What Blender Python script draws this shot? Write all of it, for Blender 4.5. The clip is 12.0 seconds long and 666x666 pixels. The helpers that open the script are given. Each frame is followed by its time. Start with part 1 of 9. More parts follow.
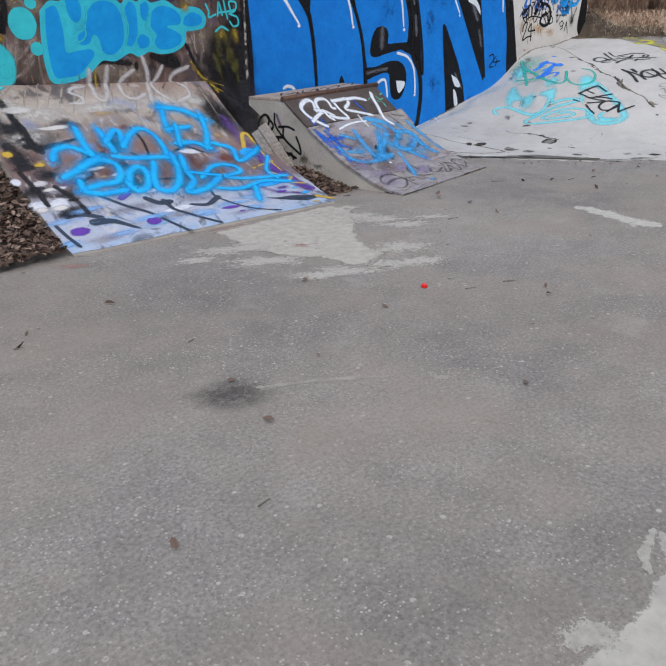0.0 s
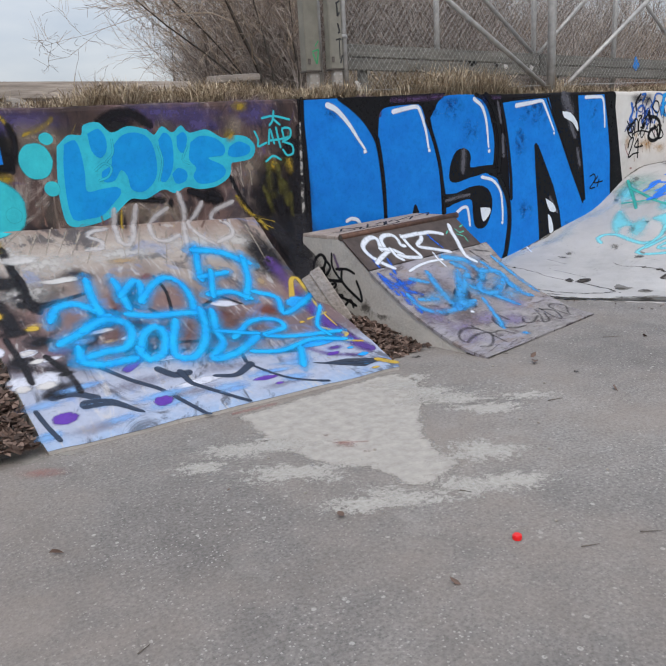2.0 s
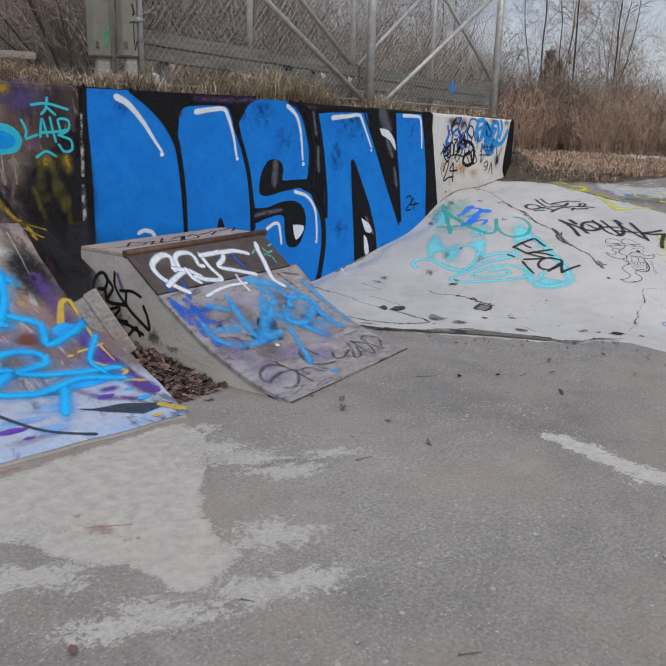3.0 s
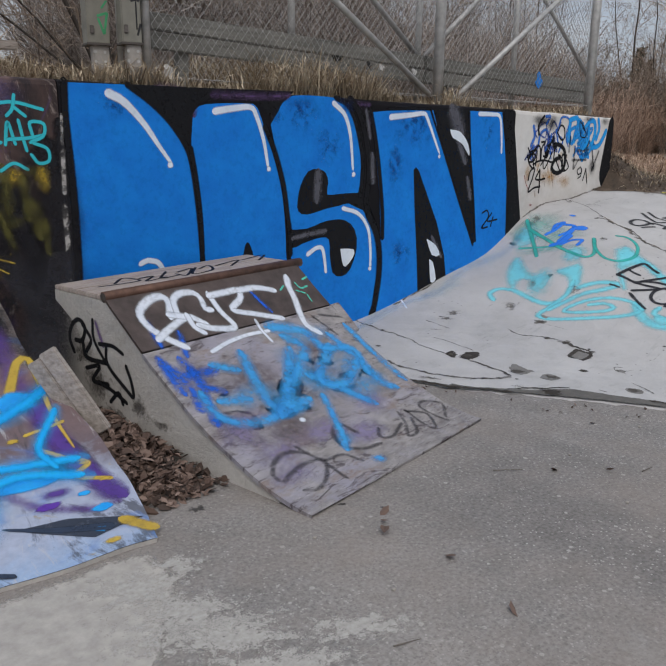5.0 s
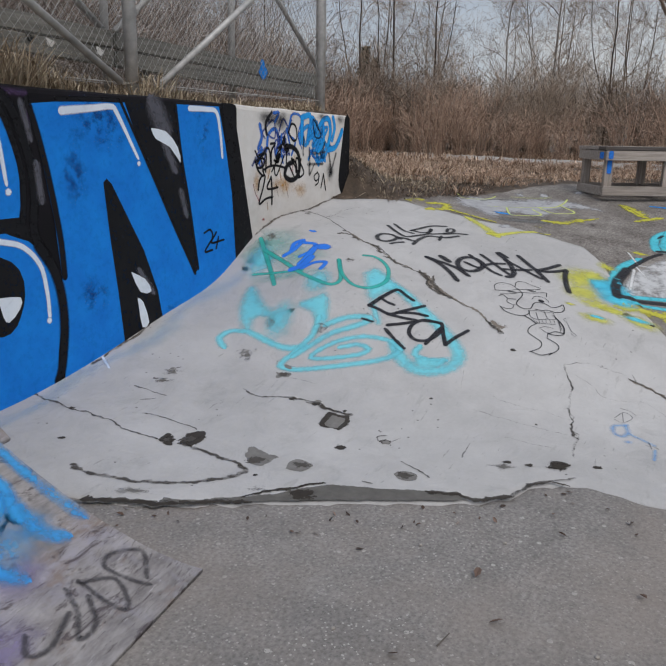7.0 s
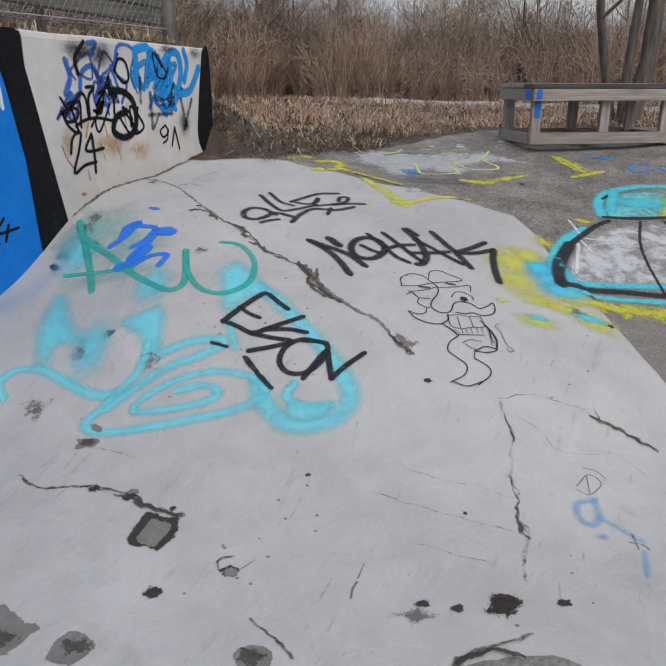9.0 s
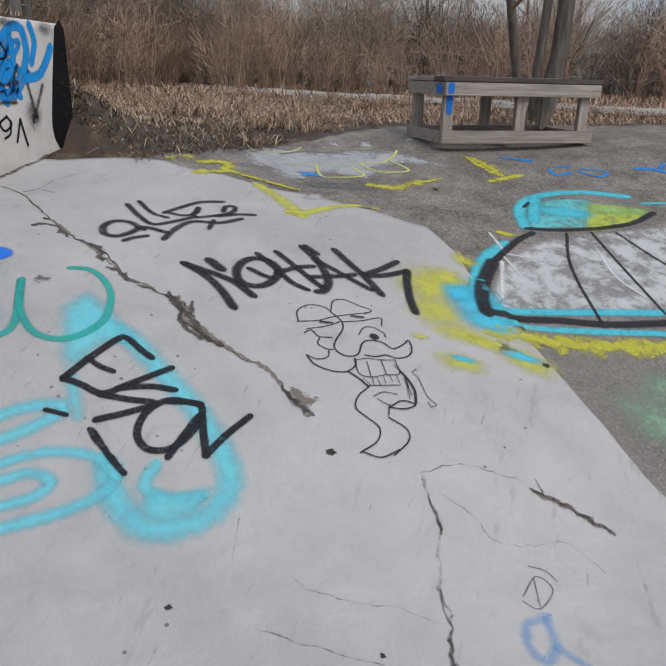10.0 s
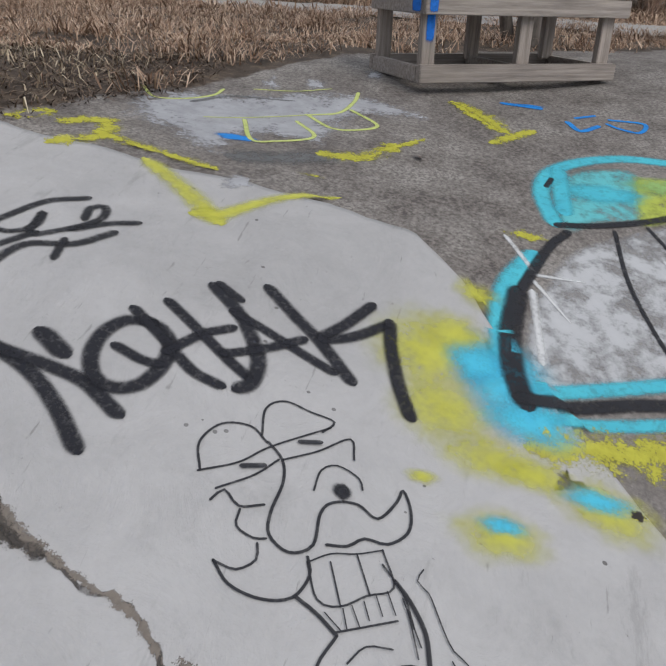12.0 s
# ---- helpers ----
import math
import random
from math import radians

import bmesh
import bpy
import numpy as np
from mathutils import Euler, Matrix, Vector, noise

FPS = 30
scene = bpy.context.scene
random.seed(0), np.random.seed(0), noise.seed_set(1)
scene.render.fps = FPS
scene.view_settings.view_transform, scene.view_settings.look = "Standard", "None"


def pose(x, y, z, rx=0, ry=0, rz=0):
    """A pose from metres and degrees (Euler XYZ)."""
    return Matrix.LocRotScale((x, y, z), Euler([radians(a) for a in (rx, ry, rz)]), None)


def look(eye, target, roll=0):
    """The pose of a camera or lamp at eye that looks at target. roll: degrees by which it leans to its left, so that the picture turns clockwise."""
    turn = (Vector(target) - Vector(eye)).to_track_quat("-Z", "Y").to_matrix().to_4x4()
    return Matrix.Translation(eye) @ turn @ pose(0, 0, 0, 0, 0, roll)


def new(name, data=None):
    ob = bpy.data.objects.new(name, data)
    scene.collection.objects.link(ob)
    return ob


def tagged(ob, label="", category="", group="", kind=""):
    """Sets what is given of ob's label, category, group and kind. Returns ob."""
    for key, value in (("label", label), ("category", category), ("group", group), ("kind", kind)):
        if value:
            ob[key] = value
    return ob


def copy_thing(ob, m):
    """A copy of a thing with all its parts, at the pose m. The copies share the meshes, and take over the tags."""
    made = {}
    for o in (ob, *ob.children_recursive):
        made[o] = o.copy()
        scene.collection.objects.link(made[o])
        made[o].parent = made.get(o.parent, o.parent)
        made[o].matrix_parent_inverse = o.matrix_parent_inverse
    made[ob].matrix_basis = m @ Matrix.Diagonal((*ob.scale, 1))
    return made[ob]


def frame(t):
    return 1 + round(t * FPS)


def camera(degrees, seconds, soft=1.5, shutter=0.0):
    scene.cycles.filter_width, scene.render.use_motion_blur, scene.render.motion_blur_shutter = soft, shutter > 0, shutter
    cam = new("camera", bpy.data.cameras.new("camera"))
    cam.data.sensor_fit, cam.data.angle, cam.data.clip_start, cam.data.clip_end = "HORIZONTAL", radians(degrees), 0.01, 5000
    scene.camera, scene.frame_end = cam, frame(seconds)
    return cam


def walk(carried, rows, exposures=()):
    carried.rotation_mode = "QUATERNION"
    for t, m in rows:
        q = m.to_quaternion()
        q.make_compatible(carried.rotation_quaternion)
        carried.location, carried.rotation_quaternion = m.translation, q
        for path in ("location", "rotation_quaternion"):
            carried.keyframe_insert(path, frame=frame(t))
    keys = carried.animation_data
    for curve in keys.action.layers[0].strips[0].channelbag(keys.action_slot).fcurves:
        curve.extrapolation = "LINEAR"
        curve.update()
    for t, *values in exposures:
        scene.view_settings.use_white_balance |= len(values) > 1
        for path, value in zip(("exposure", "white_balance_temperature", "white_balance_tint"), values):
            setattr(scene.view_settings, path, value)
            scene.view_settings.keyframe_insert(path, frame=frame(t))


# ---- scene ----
cam = camera(48.3, 12.0)
PATH = [
    (0, (0.315, -0.186, 1.318), (1.499, 1.21, 0.511), -1.6),
    (0.5, (0.517, 0.004, 1.309), (1.644, 1.46, 0.529), -0.3),
    (1, (0.76, 0.298, 1.338), (1.994, 1.695, 0.613), 3.4),
    (1.5, (0.976, 0.514, 1.323), (2.082, 2.054, 0.685), 0.0),
    (2, (1.266, 0.682, 1.364), (2.325, 2.291, 0.828), -3.3),
    (2.5, (1.541, 0.875, 1.304), (2.834, 2.305, 0.773), -0.4),
    (3, (1.807, 1.095, 1.35), (3.229, 2.398, 0.823), 1.6),
    (3.2, (1.884, 1.156, 1.34), (3.297, 2.472, 0.82), 1.5),
    (4.8, (2.699, 1.727, 1.319), (4.023, 3.132, 0.796), 0.9),
    (5, (2.759, 1.809, 1.316), (4.041, 3.256, 0.805), 0.6),
    (5.5, (3.014, 1.998, 1.323), (4.203, 3.534, 0.846), -1.6),
    (6, (3.282, 2.126, 1.336), (4.555, 3.599, 0.88), -2.9),
    (6.5, (3.606, 2.336, 1.334), (5.163, 3.488, 0.839), 0.7),
    (7, (3.887, 2.468, 1.362), (5.573, 3.411, 0.845), 1.1),
    (7.5, (4.238, 2.539, 1.35), (5.925, 3.485, 0.842), 0.1),
    (7.7, (4.396, 2.543, 1.343), (6.079, 3.498, 0.838), -0.9),
    (9.3, (5.416, 2.869, 1.33), (7.165, 3.577, 0.667), -0.0),
    (9.5, (5.55, 2.883, 1.345), (7.299, 3.599, 0.692), -1.2),
    (10, (5.891, 2.993, 1.315), (7.708, 3.498, 0.65), 1.5),
    (10.5, (6.212, 3.137, 1.324), (8.048, 3.528, 0.634), 3.1),
    (11, (6.545, 3.247, 1.305), (8.308, 3.816, 0.55), -0.0),
    (11.5, (6.857, 3.258, 1.33), (8.589, 3.857, 0.529), -2.2),
    (12, (7.236, 3.337, 1.326), (9.006, 3.684, 0.461), 2.2),
]
EXPOSURES = [(0.0, 0.46), (0.5, 0.60), (1.5, 0.70), (2.0, 0.56), (2.5, 0.28), (3.0, 0.30), (5.5, 0.14), (7.0, 0.12), (9.5, 0.15), (10.5, 0.10), (12.0, 0.10)]
walk(cam, [(t, look(eye, target, roll)) for t, eye, target, roll in PATH], EXPOSURES)

# ---- light ----
world = bpy.data.worlds.new("overcast_sky")
scene.world = world
world.use_nodes = True
wn, wl = world.node_tree.nodes, world.node_tree.links
wn.clear()
SUN_EL, SUN_AZ = 48.0, 215.0
sky = wn.new("ShaderNodeTexSky")
sky.sky_type, sky.sun_disc = "NISHITA", False
sky.sun_elevation, sky.sun_rotation = radians(SUN_EL), radians(SUN_AZ)
sky.air_density, sky.dust_density = 1.0, 3.0
sky_bg = wn.new("ShaderNodeBackground")
sky_bg.inputs["Strength"].default_value = 0.10
cloud_bg = wn.new("ShaderNodeBackground")
cloud_co = wn.new("ShaderNodeTexCoord")
cloud_map = wn.new("ShaderNodeMapping")
cloud_map.inputs["Scale"].default_value = (1.6, 1.6, 5.0)
cloud = wn.new("ShaderNodeTexNoise")
cloud.inputs["Scale"].default_value, cloud.inputs["Detail"].default_value = 2.2, 6.0
cloud_col = wn.new("ShaderNodeValToRGB")
cloud_col.color_ramp.elements[0].position, cloud_col.color_ramp.elements[0].color = 0.3, (0.50, 0.58, 0.71, 1)
cloud_col.color_ramp.elements[1].position, cloud_col.color_ramp.elements[1].color = 0.7, (0.88, 0.90, 0.93, 1)
rise = wn.new("ShaderNodeSeparateXYZ")
glow = wn.new("ShaderNodeMapRange")
glow.inputs["From Min"].default_value, glow.inputs["From Max"].default_value = 0.0, 1.0
glow.inputs["To Min"].default_value, glow.inputs["To Max"].default_value = 0.58, 1.12
sky_mix = wn.new("ShaderNodeMixShader")
sky_mix.inputs[0].default_value = 0.8
sky_out = wn.new("ShaderNodeOutputWorld")
wl.new(cloud_co.outputs["Generated"], cloud_map.inputs["Vector"])
wl.new(cloud_map.outputs["Vector"], cloud.inputs["Vector"])
wl.new(cloud.outputs["Fac"], cloud_col.inputs["Fac"])
wl.new(cloud_co.outputs["Generated"], rise.inputs[0])
wl.new(rise.outputs[2], glow.inputs["Value"])
wl.new(glow.outputs[0], cloud_bg.inputs["Strength"])
wl.new(cloud_col.outputs["Color"], cloud_bg.inputs["Color"])
wl.new(sky.outputs["Color"], sky_bg.inputs["Color"])
wl.new(sky_bg.outputs[0], sky_mix.inputs[1])
wl.new(cloud_bg.outputs[0], sky_mix.inputs[2])
wl.new(sky_mix.outputs[0], sky_out.inputs[0])
sun = new("sun", bpy.data.lights.new("sun", "SUN"))
sun.data.energy, sun.data.angle, sun.data.color = 1.0, radians(25), (1.0, 0.96, 0.9)
sun_dir = Vector((math.sin(radians(SUN_AZ)) * math.cos(radians(SUN_EL)), math.cos(radians(SUN_AZ)) * math.cos(radians(SUN_EL)), math.sin(radians(SUN_EL))))
sun.matrix_world = look(sun_dir * 60, (0, 0, 0))


# ---- materials ----
class Nodes:
    """A principled material with short calls for the nodes that feed it."""

    def __init__(self, name, rough=0.8, metal=0.0):
        self.m = bpy.data.materials.new(name)
        self.m.use_nodes = True
        self.t = self.m.node_tree
        self.b = self.t.nodes["Principled BSDF"]
        self.b.inputs["Roughness"].default_value, self.b.inputs["Metallic"].default_value = rough, metal
        self.co = self.add("ShaderNodeTexCoord").outputs["Object"]

    def add(self, kind, **inputs):
        node = self.t.nodes.new(kind)
        for key, value in inputs.items():
            self.set(node.inputs[key], value)
        return node

    def set(self, socket, value):
        if isinstance(value, bpy.types.NodeSocket):
            self.t.links.new(value, socket)
        else:
            socket.default_value = value

    def noise(self, scale, detail=4.0, rough=0.55, co=None, stretch=None, swirl=0.0):
        if stretch:
            mp = self.add("ShaderNodeMapping", Vector=co or self.co)
            mp.inputs["Scale"].default_value = stretch
            co = mp.outputs["Vector"]
        return self.add("ShaderNodeTexNoise", Vector=co or self.co, Scale=scale, Detail=detail, Roughness=rough, Distortion=swirl).outputs["Fac"]

    def cells(self, scale, out="Distance", feature="F1"):
        node = self.add("ShaderNodeTexVoronoi", Vector=self.co, Scale=scale)
        node.feature = feature
        return node.outputs[out]

    def ramp(self, fac, *stops):
        node = self.add("ShaderNodeValToRGB", Fac=fac)
        e = node.color_ramp.elements
        while len(e) < len(stops):
            e.new(0.5)
        for el, (pos, col) in zip(e, stops):
            el.position = pos
            el.color = (col, col, col, 1) if isinstance(col, (int, float)) else (*col, 1)
        return node.outputs["Color"]

    def mix(self, fac, a, b, blend="MIX"):
        node = self.add("ShaderNodeMix")
        node.data_type, node.blend_type = "RGBA", blend
        for socket, value in ((node.inputs[0], fac), (node.inputs[6], a), (node.inputs[7], b)):
            self.set(socket, (*value, 1) if isinstance(value, tuple) and len(value) == 3 else value)
        return node.outputs[2]

    def math(self, op, a, b=0.0, clamp=False):
        node = self.add("ShaderNodeMath")
        node.operation, node.use_clamp = op, clamp
        self.set(node.inputs[0], a)
        self.set(node.inputs[1], b)
        return node.outputs[0]

    def attr(self, name):
        node = self.add("ShaderNodeAttribute")
        node.attribute_name = name
        return node.outputs["Fac"]

    def rand(self):
        return self.add("ShaderNodeObjectInfo").outputs["Random"]

    def island(self):
        return self.add("ShaderNodeNewGeometry").outputs["Random Per Island"]

    def done(self, colour, bump=None, strength=0.3, distance=0.01, rough=None):
        self.set(self.b.inputs["Base Color"], (*colour, 1) if isinstance(colour, tuple) else colour)
        if bump is not None:
            node = self.add("ShaderNodeBump", Height=bump, Strength=strength, Distance=distance)
            self.t.links.new(node.outputs[0], self.b.inputs["Normal"])
        if rough is not None:
            self.set(self.b.inputs["Roughness"], rough)
        return self.m


def asphalt_material():
    n = Nodes("worn_asphalt", 0.88)
    big, mid, fine = n.noise(0.55, 5), n.noise(5.0, 5), n.noise(70.0, 3)
    col = n.ramp(big, (0.3, (0.172, 0.156, 0.147)), (0.55, (0.236, 0.220, 0.209)), (0.75, (0.300, 0.282, 0.268)))
    col = n.mix(0.35, col, n.ramp(mid, (0.3, 0.30), (0.7, 0.70)), "OVERLAY")
    col = n.mix(0.55, col, n.ramp(fine, (0.3, 0.25), (0.7, 0.75)), "OVERLAY")
    chip = n.cells(125.0, "Color")
    sep = n.add("ShaderNodeSeparateColor", Color=chip)
    near = n.cells(125.0)
    light = n.math("MULTIPLY", n.math("GREATER_THAN", sep.outputs[0], 0.74), n.math("LESS_THAN", near, n.math("MULTIPLY", sep.outputs[2], 0.52)))
    dark = n.math("MULTIPLY", n.math("LESS_THAN", sep.outputs[1], 0.25), n.math("LESS_THAN", near, 0.5))
    col = n.mix(n.math("MULTIPLY", light, n.ramp(n.noise(1.9, 4), (0.35, 0.25), (0.65, 0.80))), col, (0.46, 0.435, 0.41))
    big_chip = n.add("ShaderNodeSeparateColor", Color=n.cells(41.0, "Color"))
    pebble = n.math("MULTIPLY", n.math("GREATER_THAN", big_chip.outputs[0], 0.93), n.math("LESS_THAN", n.cells(41.0), n.math("MULTIPLY", big_chip.outputs[2], 0.36)))
    col = n.mix(n.math("MULTIPLY", pebble, 0.6), col, (0.50, 0.475, 0.445))
    col = n.mix(n.math("MULTIPLY", dark, 0.45), col, (0.10, 0.095, 0.095))
    warm = n.ramp(n.noise(1.1, 5, 0.65), (0.40, 0.0), (0.62, 1.0))
    col = n.mix(n.math("MULTIPLY", warm, 0.6), col, n.mix(n.noise(24.0, 5, 0.7), (0.185, 0.148, 0.125), (0.32, 0.275, 0.245)))
    rub = n.ramp(n.noise(2.6, 7, 0.7), (0.58, 0.0), (0.70, 1.0))
    col = n.mix(n.math("MULTIPLY", rub, 0.35), col, (0.34, 0.32, 0.30))
    grit = n.ramp(n.noise(38.0, 5, 0.75), (0.56, 0.0), (0.66, 1.0))
    col = n.mix(n.math("MULTIPLY", grit, 0.35), col, (0.105, 0.098, 0.095))
    # the far plateau is darker, coarse asphalt
    dk = n.attr("coarse")
    col = n.mix(n.math("MULTIPLY", dk, 0.9), col, n.mix(n.ramp(n.noise(3.5, 8, 0.78), (0.42, 0.0), (0.60, 1.0)), n.mix(n.ramp(n.noise(52.0, 5, 0.75), (0.42, 0.0), (0.62, 1.0)), (0.075, 0.063, 0.056), (0.235, 0.205, 0.185)), n.mix(n.ramp(n.noise(70.0, 4, 0.7), (0.38, 0.0), (0.60, 1.0)), (0.13, 0.115, 0.105), (0.36, 0.33, 0.30))))
    soil = n.ramp(n.noise(9.0, 6, 0.65), (0.3, (0.035, 0.025, 0.018)), (0.55, (0.085, 0.060, 0.042)), (0.75, (0.20, 0.15, 0.105)))
    edge = n.math("ADD", n.attr("soil"), n.math("MULTIPLY", n.math("SUBTRACT", n.noise(6.0, 5), 0.5), 0.9))
    mask = n.ramp(edge, (0.42, 0.0), (0.58, 1.0))
    col = n.mix(mask, col, soil)
    h = n.math("ADD", n.math("MULTIPLY", near, 0.5), n.math("MULTIPLY", fine, 0.8))
    return n.done(col, h, 0.55, 0.004)


def concrete_material(name, lo, hi, pits=True, grain=1.0):
    n = Nodes(name, 0.82)
    col = n.ramp(n.noise(1.1, 6, 0.6), (0.3, lo), (0.7, hi))
    col = n.mix(0.3 if grain > 0.9 else 0.2, col, n.ramp(n.noise(7.0, 6, 0.6), (0.3, 0.36), (0.7, 0.62)), "OVERLAY")
    col = n.mix(0.3 if grain > 0.9 else 0.08, col, n.ramp(n.noise(60.0, 3), (0.25, 0.3), (0.75, 0.7)), "OVERLAY")
    stain = n.ramp(n.noise(2.3, 8, 0.72), (0.58, 0.0), (0.70, 1.0))
    col = n.mix(n.math("MULTIPLY", stain, 0.35), col, tuple(c * 0.55 for c in lo))
    h = n.math("ADD", n.noise(9.0, 6), n.math("MULTIPLY", n.noise(90.0, 3), 0.25))
    if pits:
        hole = n.math("MULTIPLY", n.math("LESS_THAN", n.cells(17.0), 0.10), n.math("GREATER_THAN", n.noise(2.0, 3), 0.56))
        col = n.mix(n.math("MULTIPLY", hole, 0.8), col, (0.06, 0.055, 0.05))
        smear = n.ramp(n.noise(3.2, 7, 0.7, stretch=(1.0, 4.0, 1.0)), (0.60, 0.0), (0.68, 1.0))
        col = n.mix(n.math("MULTIPLY", smear, 0.3), col, (0.18, 0.17, 0.165))
        fleck = n.ramp(n.noise(21.0, 8, 0.78), (0.645, 0.0), (0.69, 1.0))
        col = n.mix(n.math("MULTIPLY", fleck, 0.6), col, (0.15, 0.135, 0.125))
        film = n.ramp(n.noise(4.0, 8, 0.75, swirl=0.8), (0.40, 0.0), (0.62, 1.0))
        col = n.mix(n.math("MULTIPLY", film, 0.25), col, tuple(c * 1.16 for c in hi))
        line = n.ramp(n.noise(5.5, 7, 0.6, stretch=(1.0, 7.0, 1.0), swirl=0.4), (0.66, 0.0), (0.70, 1.0))
        col = n.mix(n.math("MULTIPLY", line, 0.45), col, (0.16, 0.15, 0.14))
        h = n.math("ADD", h, n.math("MULTIPLY", film, 0.5))
    return n.done(col, h, 0.42 if pits else 0.25 * grain, 0.018 if pits else 0.012)


def wood_material(name, dark, light, along=(1.0, 18.0, 18.0), rough=0.85):
    n = Nodes(name, rough)
    grain = n.noise(3.0, 6, 0.65, stretch=along)
    col = n.ramp(grain, (0.3, dark), (0.7, light))
    col = n.mix(0.4, col, n.ramp(n.noise(1.7, 4), (0.3, 0.33), (0.7, 0.68)), "OVERLAY")
    col = n.mix(n.math("MULTIPLY", n.rand(), 0.3), col, tuple(c * 0.55 for c in dark))
    return n.done(col, grain, 0.5, 0.006)


def plain_material(name, colour, rough=0.7, metal=0.0, scale=12.0, amount=0.35, bump=0.15):
    n = Nodes(name, rough, metal)
    v = n.noise(scale, 6, 0.6)
    col = n.mix(amount, colour, n.ramp(v, (0.3, 0.2), (0.7, 0.8)), "OVERLAY")
    return n.done(col, v, bump, 0.004)


def blade_material(name, *stops, rough=0.85):
    n = Nodes(name, rough)
    return n.done(n.ramp(n.island(), *stops))


def wall_paint_material(name, stops, scale=1.6, patch=None, amount=0.5):
    """Emulsion on rough concrete: broad colours from stops, small scuffs, chips of bare concrete."""
    n = Nodes(name, 0.8)
    n.b.inputs["Specular IOR Level"].default_value = 0.2
    col = n.ramp(n.noise(scale, 6, 0.6), *stops)
    col = n.mix(amount * 0.5, col, n.ramp(n.noise(14.0, 6, 0.65), (0.3, 0.3), (0.7, 0.7)), "OVERLAY")
    if patch:
        col = n.mix(n.ramp(n.noise(4.5, 6, 0.7), (0.60, 0.0), (0.70, 0.85)), col, patch)
    chip = n.math("MULTIPLY", n.ramp(n.noise(24.0, 6, 0.7), (0.72, 0.0), (0.76, 1.0)), 0.6)
    col = n.mix(chip, col, (0.22, 0.20, 0.19))
    h = n.math("ADD", n.noise(5.0, 4), n.math("MULTIPLY", n.noise(50.0, 4), 0.4))
    return n.done(col, h, 0.22, 0.012)


PAINTS = {}


def paint(r, g, b, soft=0.25, cover=1.0, wear=0.15, rough=0.7, grain=30.0):
    """Spray paint on a stroke: full in its middle, thinning to its edges over soft, broken by wear."""
    key = (r, g, b, soft, cover, wear, grain)
    if key in PAINTS:
        return PAINTS[key]
    n = Nodes("spray_paint", rough)
    uv = n.add("ShaderNodeUVMap")
    u = n.add("ShaderNodeSeparateXYZ", Vector=uv.outputs[0]).outputs[0]
    rim = n.math("SUBTRACT", 1.0, n.math("ABSOLUTE", n.math("SUBTRACT", n.math("MULTIPLY", u, 2.0), 1.0)))
    speck = n.math("SUBTRACT", n.noise(grain * 4, 3), 0.5)
    rim = n.math("ADD", rim, n.math("MULTIPLY", speck, soft * 0.4))
    fade = n.add("ShaderNodeMapRange", Value=rim)
    fade.interpolation_type = "SMOOTHSTEP"
    fade.inputs["From Min"].default_value, fade.inputs["From Max"].default_value = 0.02, max(soft, 0.03)
    low = 0.36 + 0.15 * max(wear - 0.3, 0)
    worn = n.ramp(n.noise(grain, 6, 0.7), (low, 1.0 - wear), (low + 0.14, 1.0))
    alpha = n.math("MULTIPLY", n.math("MULTIPLY", fade.outputs[0], worn), cover, clamp=True)
    tone = n.mix(0.3, (r, g, b), n.ramp(n.noise(9.0, 5), (0.3, 0.3), (0.7, 0.7)), "OVERLAY")
    n.set(n.b.inputs["Base Color"], tone)
    n.set(n.b.inputs["Alpha"], alpha)
    n.b.inputs["Specular IOR Level"].default_value = 0.2
    relief = n.math("ADD", n.noise(5.0, 4), n.math("MULTIPLY", n.noise(50.0, 3), 0.4))
    bump = n.add("ShaderNodeBump", Height=relief, Strength=0.3, Distance=0.012)
    n.t.links.new(bump.outputs[0], n.b.inputs["Normal"])
    PAINTS[key] = n.m
    return n.m


def broken(r, g, b, cover=0.9, grain=14.0, ragged=1.6, sharp=0.16):
    """Worn wash, chips or dirt: solid in the middle, breaking up into specks towards the rim."""
    key = (r, g, b, cover, grain, ragged, sharp, "broken")
    if key in PAINTS:
        return PAINTS[key]
    n = Nodes("worn_layer", 0.85)
    uv = n.add("ShaderNodeUVMap")
    u = n.add("ShaderNodeSeparateXYZ", Vector=uv.outputs[0]).outputs[0]
    rim = n.math("SUBTRACT", 1.0, n.math("ABSOLUTE", n.math("SUBTRACT", n.math("MULTIPLY", u, 2.0), 1.0)))
    ragg = n.math("SUBTRACT", n.noise(grain, 8, 0.72, swirl=0.3), 0.5)
    fine = n.math("SUBTRACT", n.noise(grain * 7, 4, 0.6), 0.5)
    v = n.math("ADD", rim, n.math("ADD", n.math("MULTIPLY", ragg, ragged), n.math("MULTIPLY", fine, ragged * 0.5)))
    fade = n.add("ShaderNodeMapRange", Value=v)
    fade.interpolation_type = "SMOOTHSTEP"
    fade.inputs["From Min"].default_value, fade.inputs["From Max"].default_value = 0.42, 0.42 + sharp
    edge = n.add("ShaderNodeMapRange", Value=rim)
    edge.inputs["From Max"].default_value = 0.12
    tone = n.mix(0.45, (r, g, b), n.ramp(n.noise(grain * 1.7, 6, 0.65), (0.3, 0.28), (0.7, 0.70)), "OVERLAY")
    n.set(n.b.inputs["Base Color"], tone)
    n.set(n.b.inputs["Alpha"], n.math("MULTIPLY", n.math("MULTIPLY", fade.outputs[0], edge.outputs[0]), cover, clamp=True))
    n.b.inputs["Specular IOR Level"].default_value = 0.2
    PAINTS[key] = n.m
    return n.m


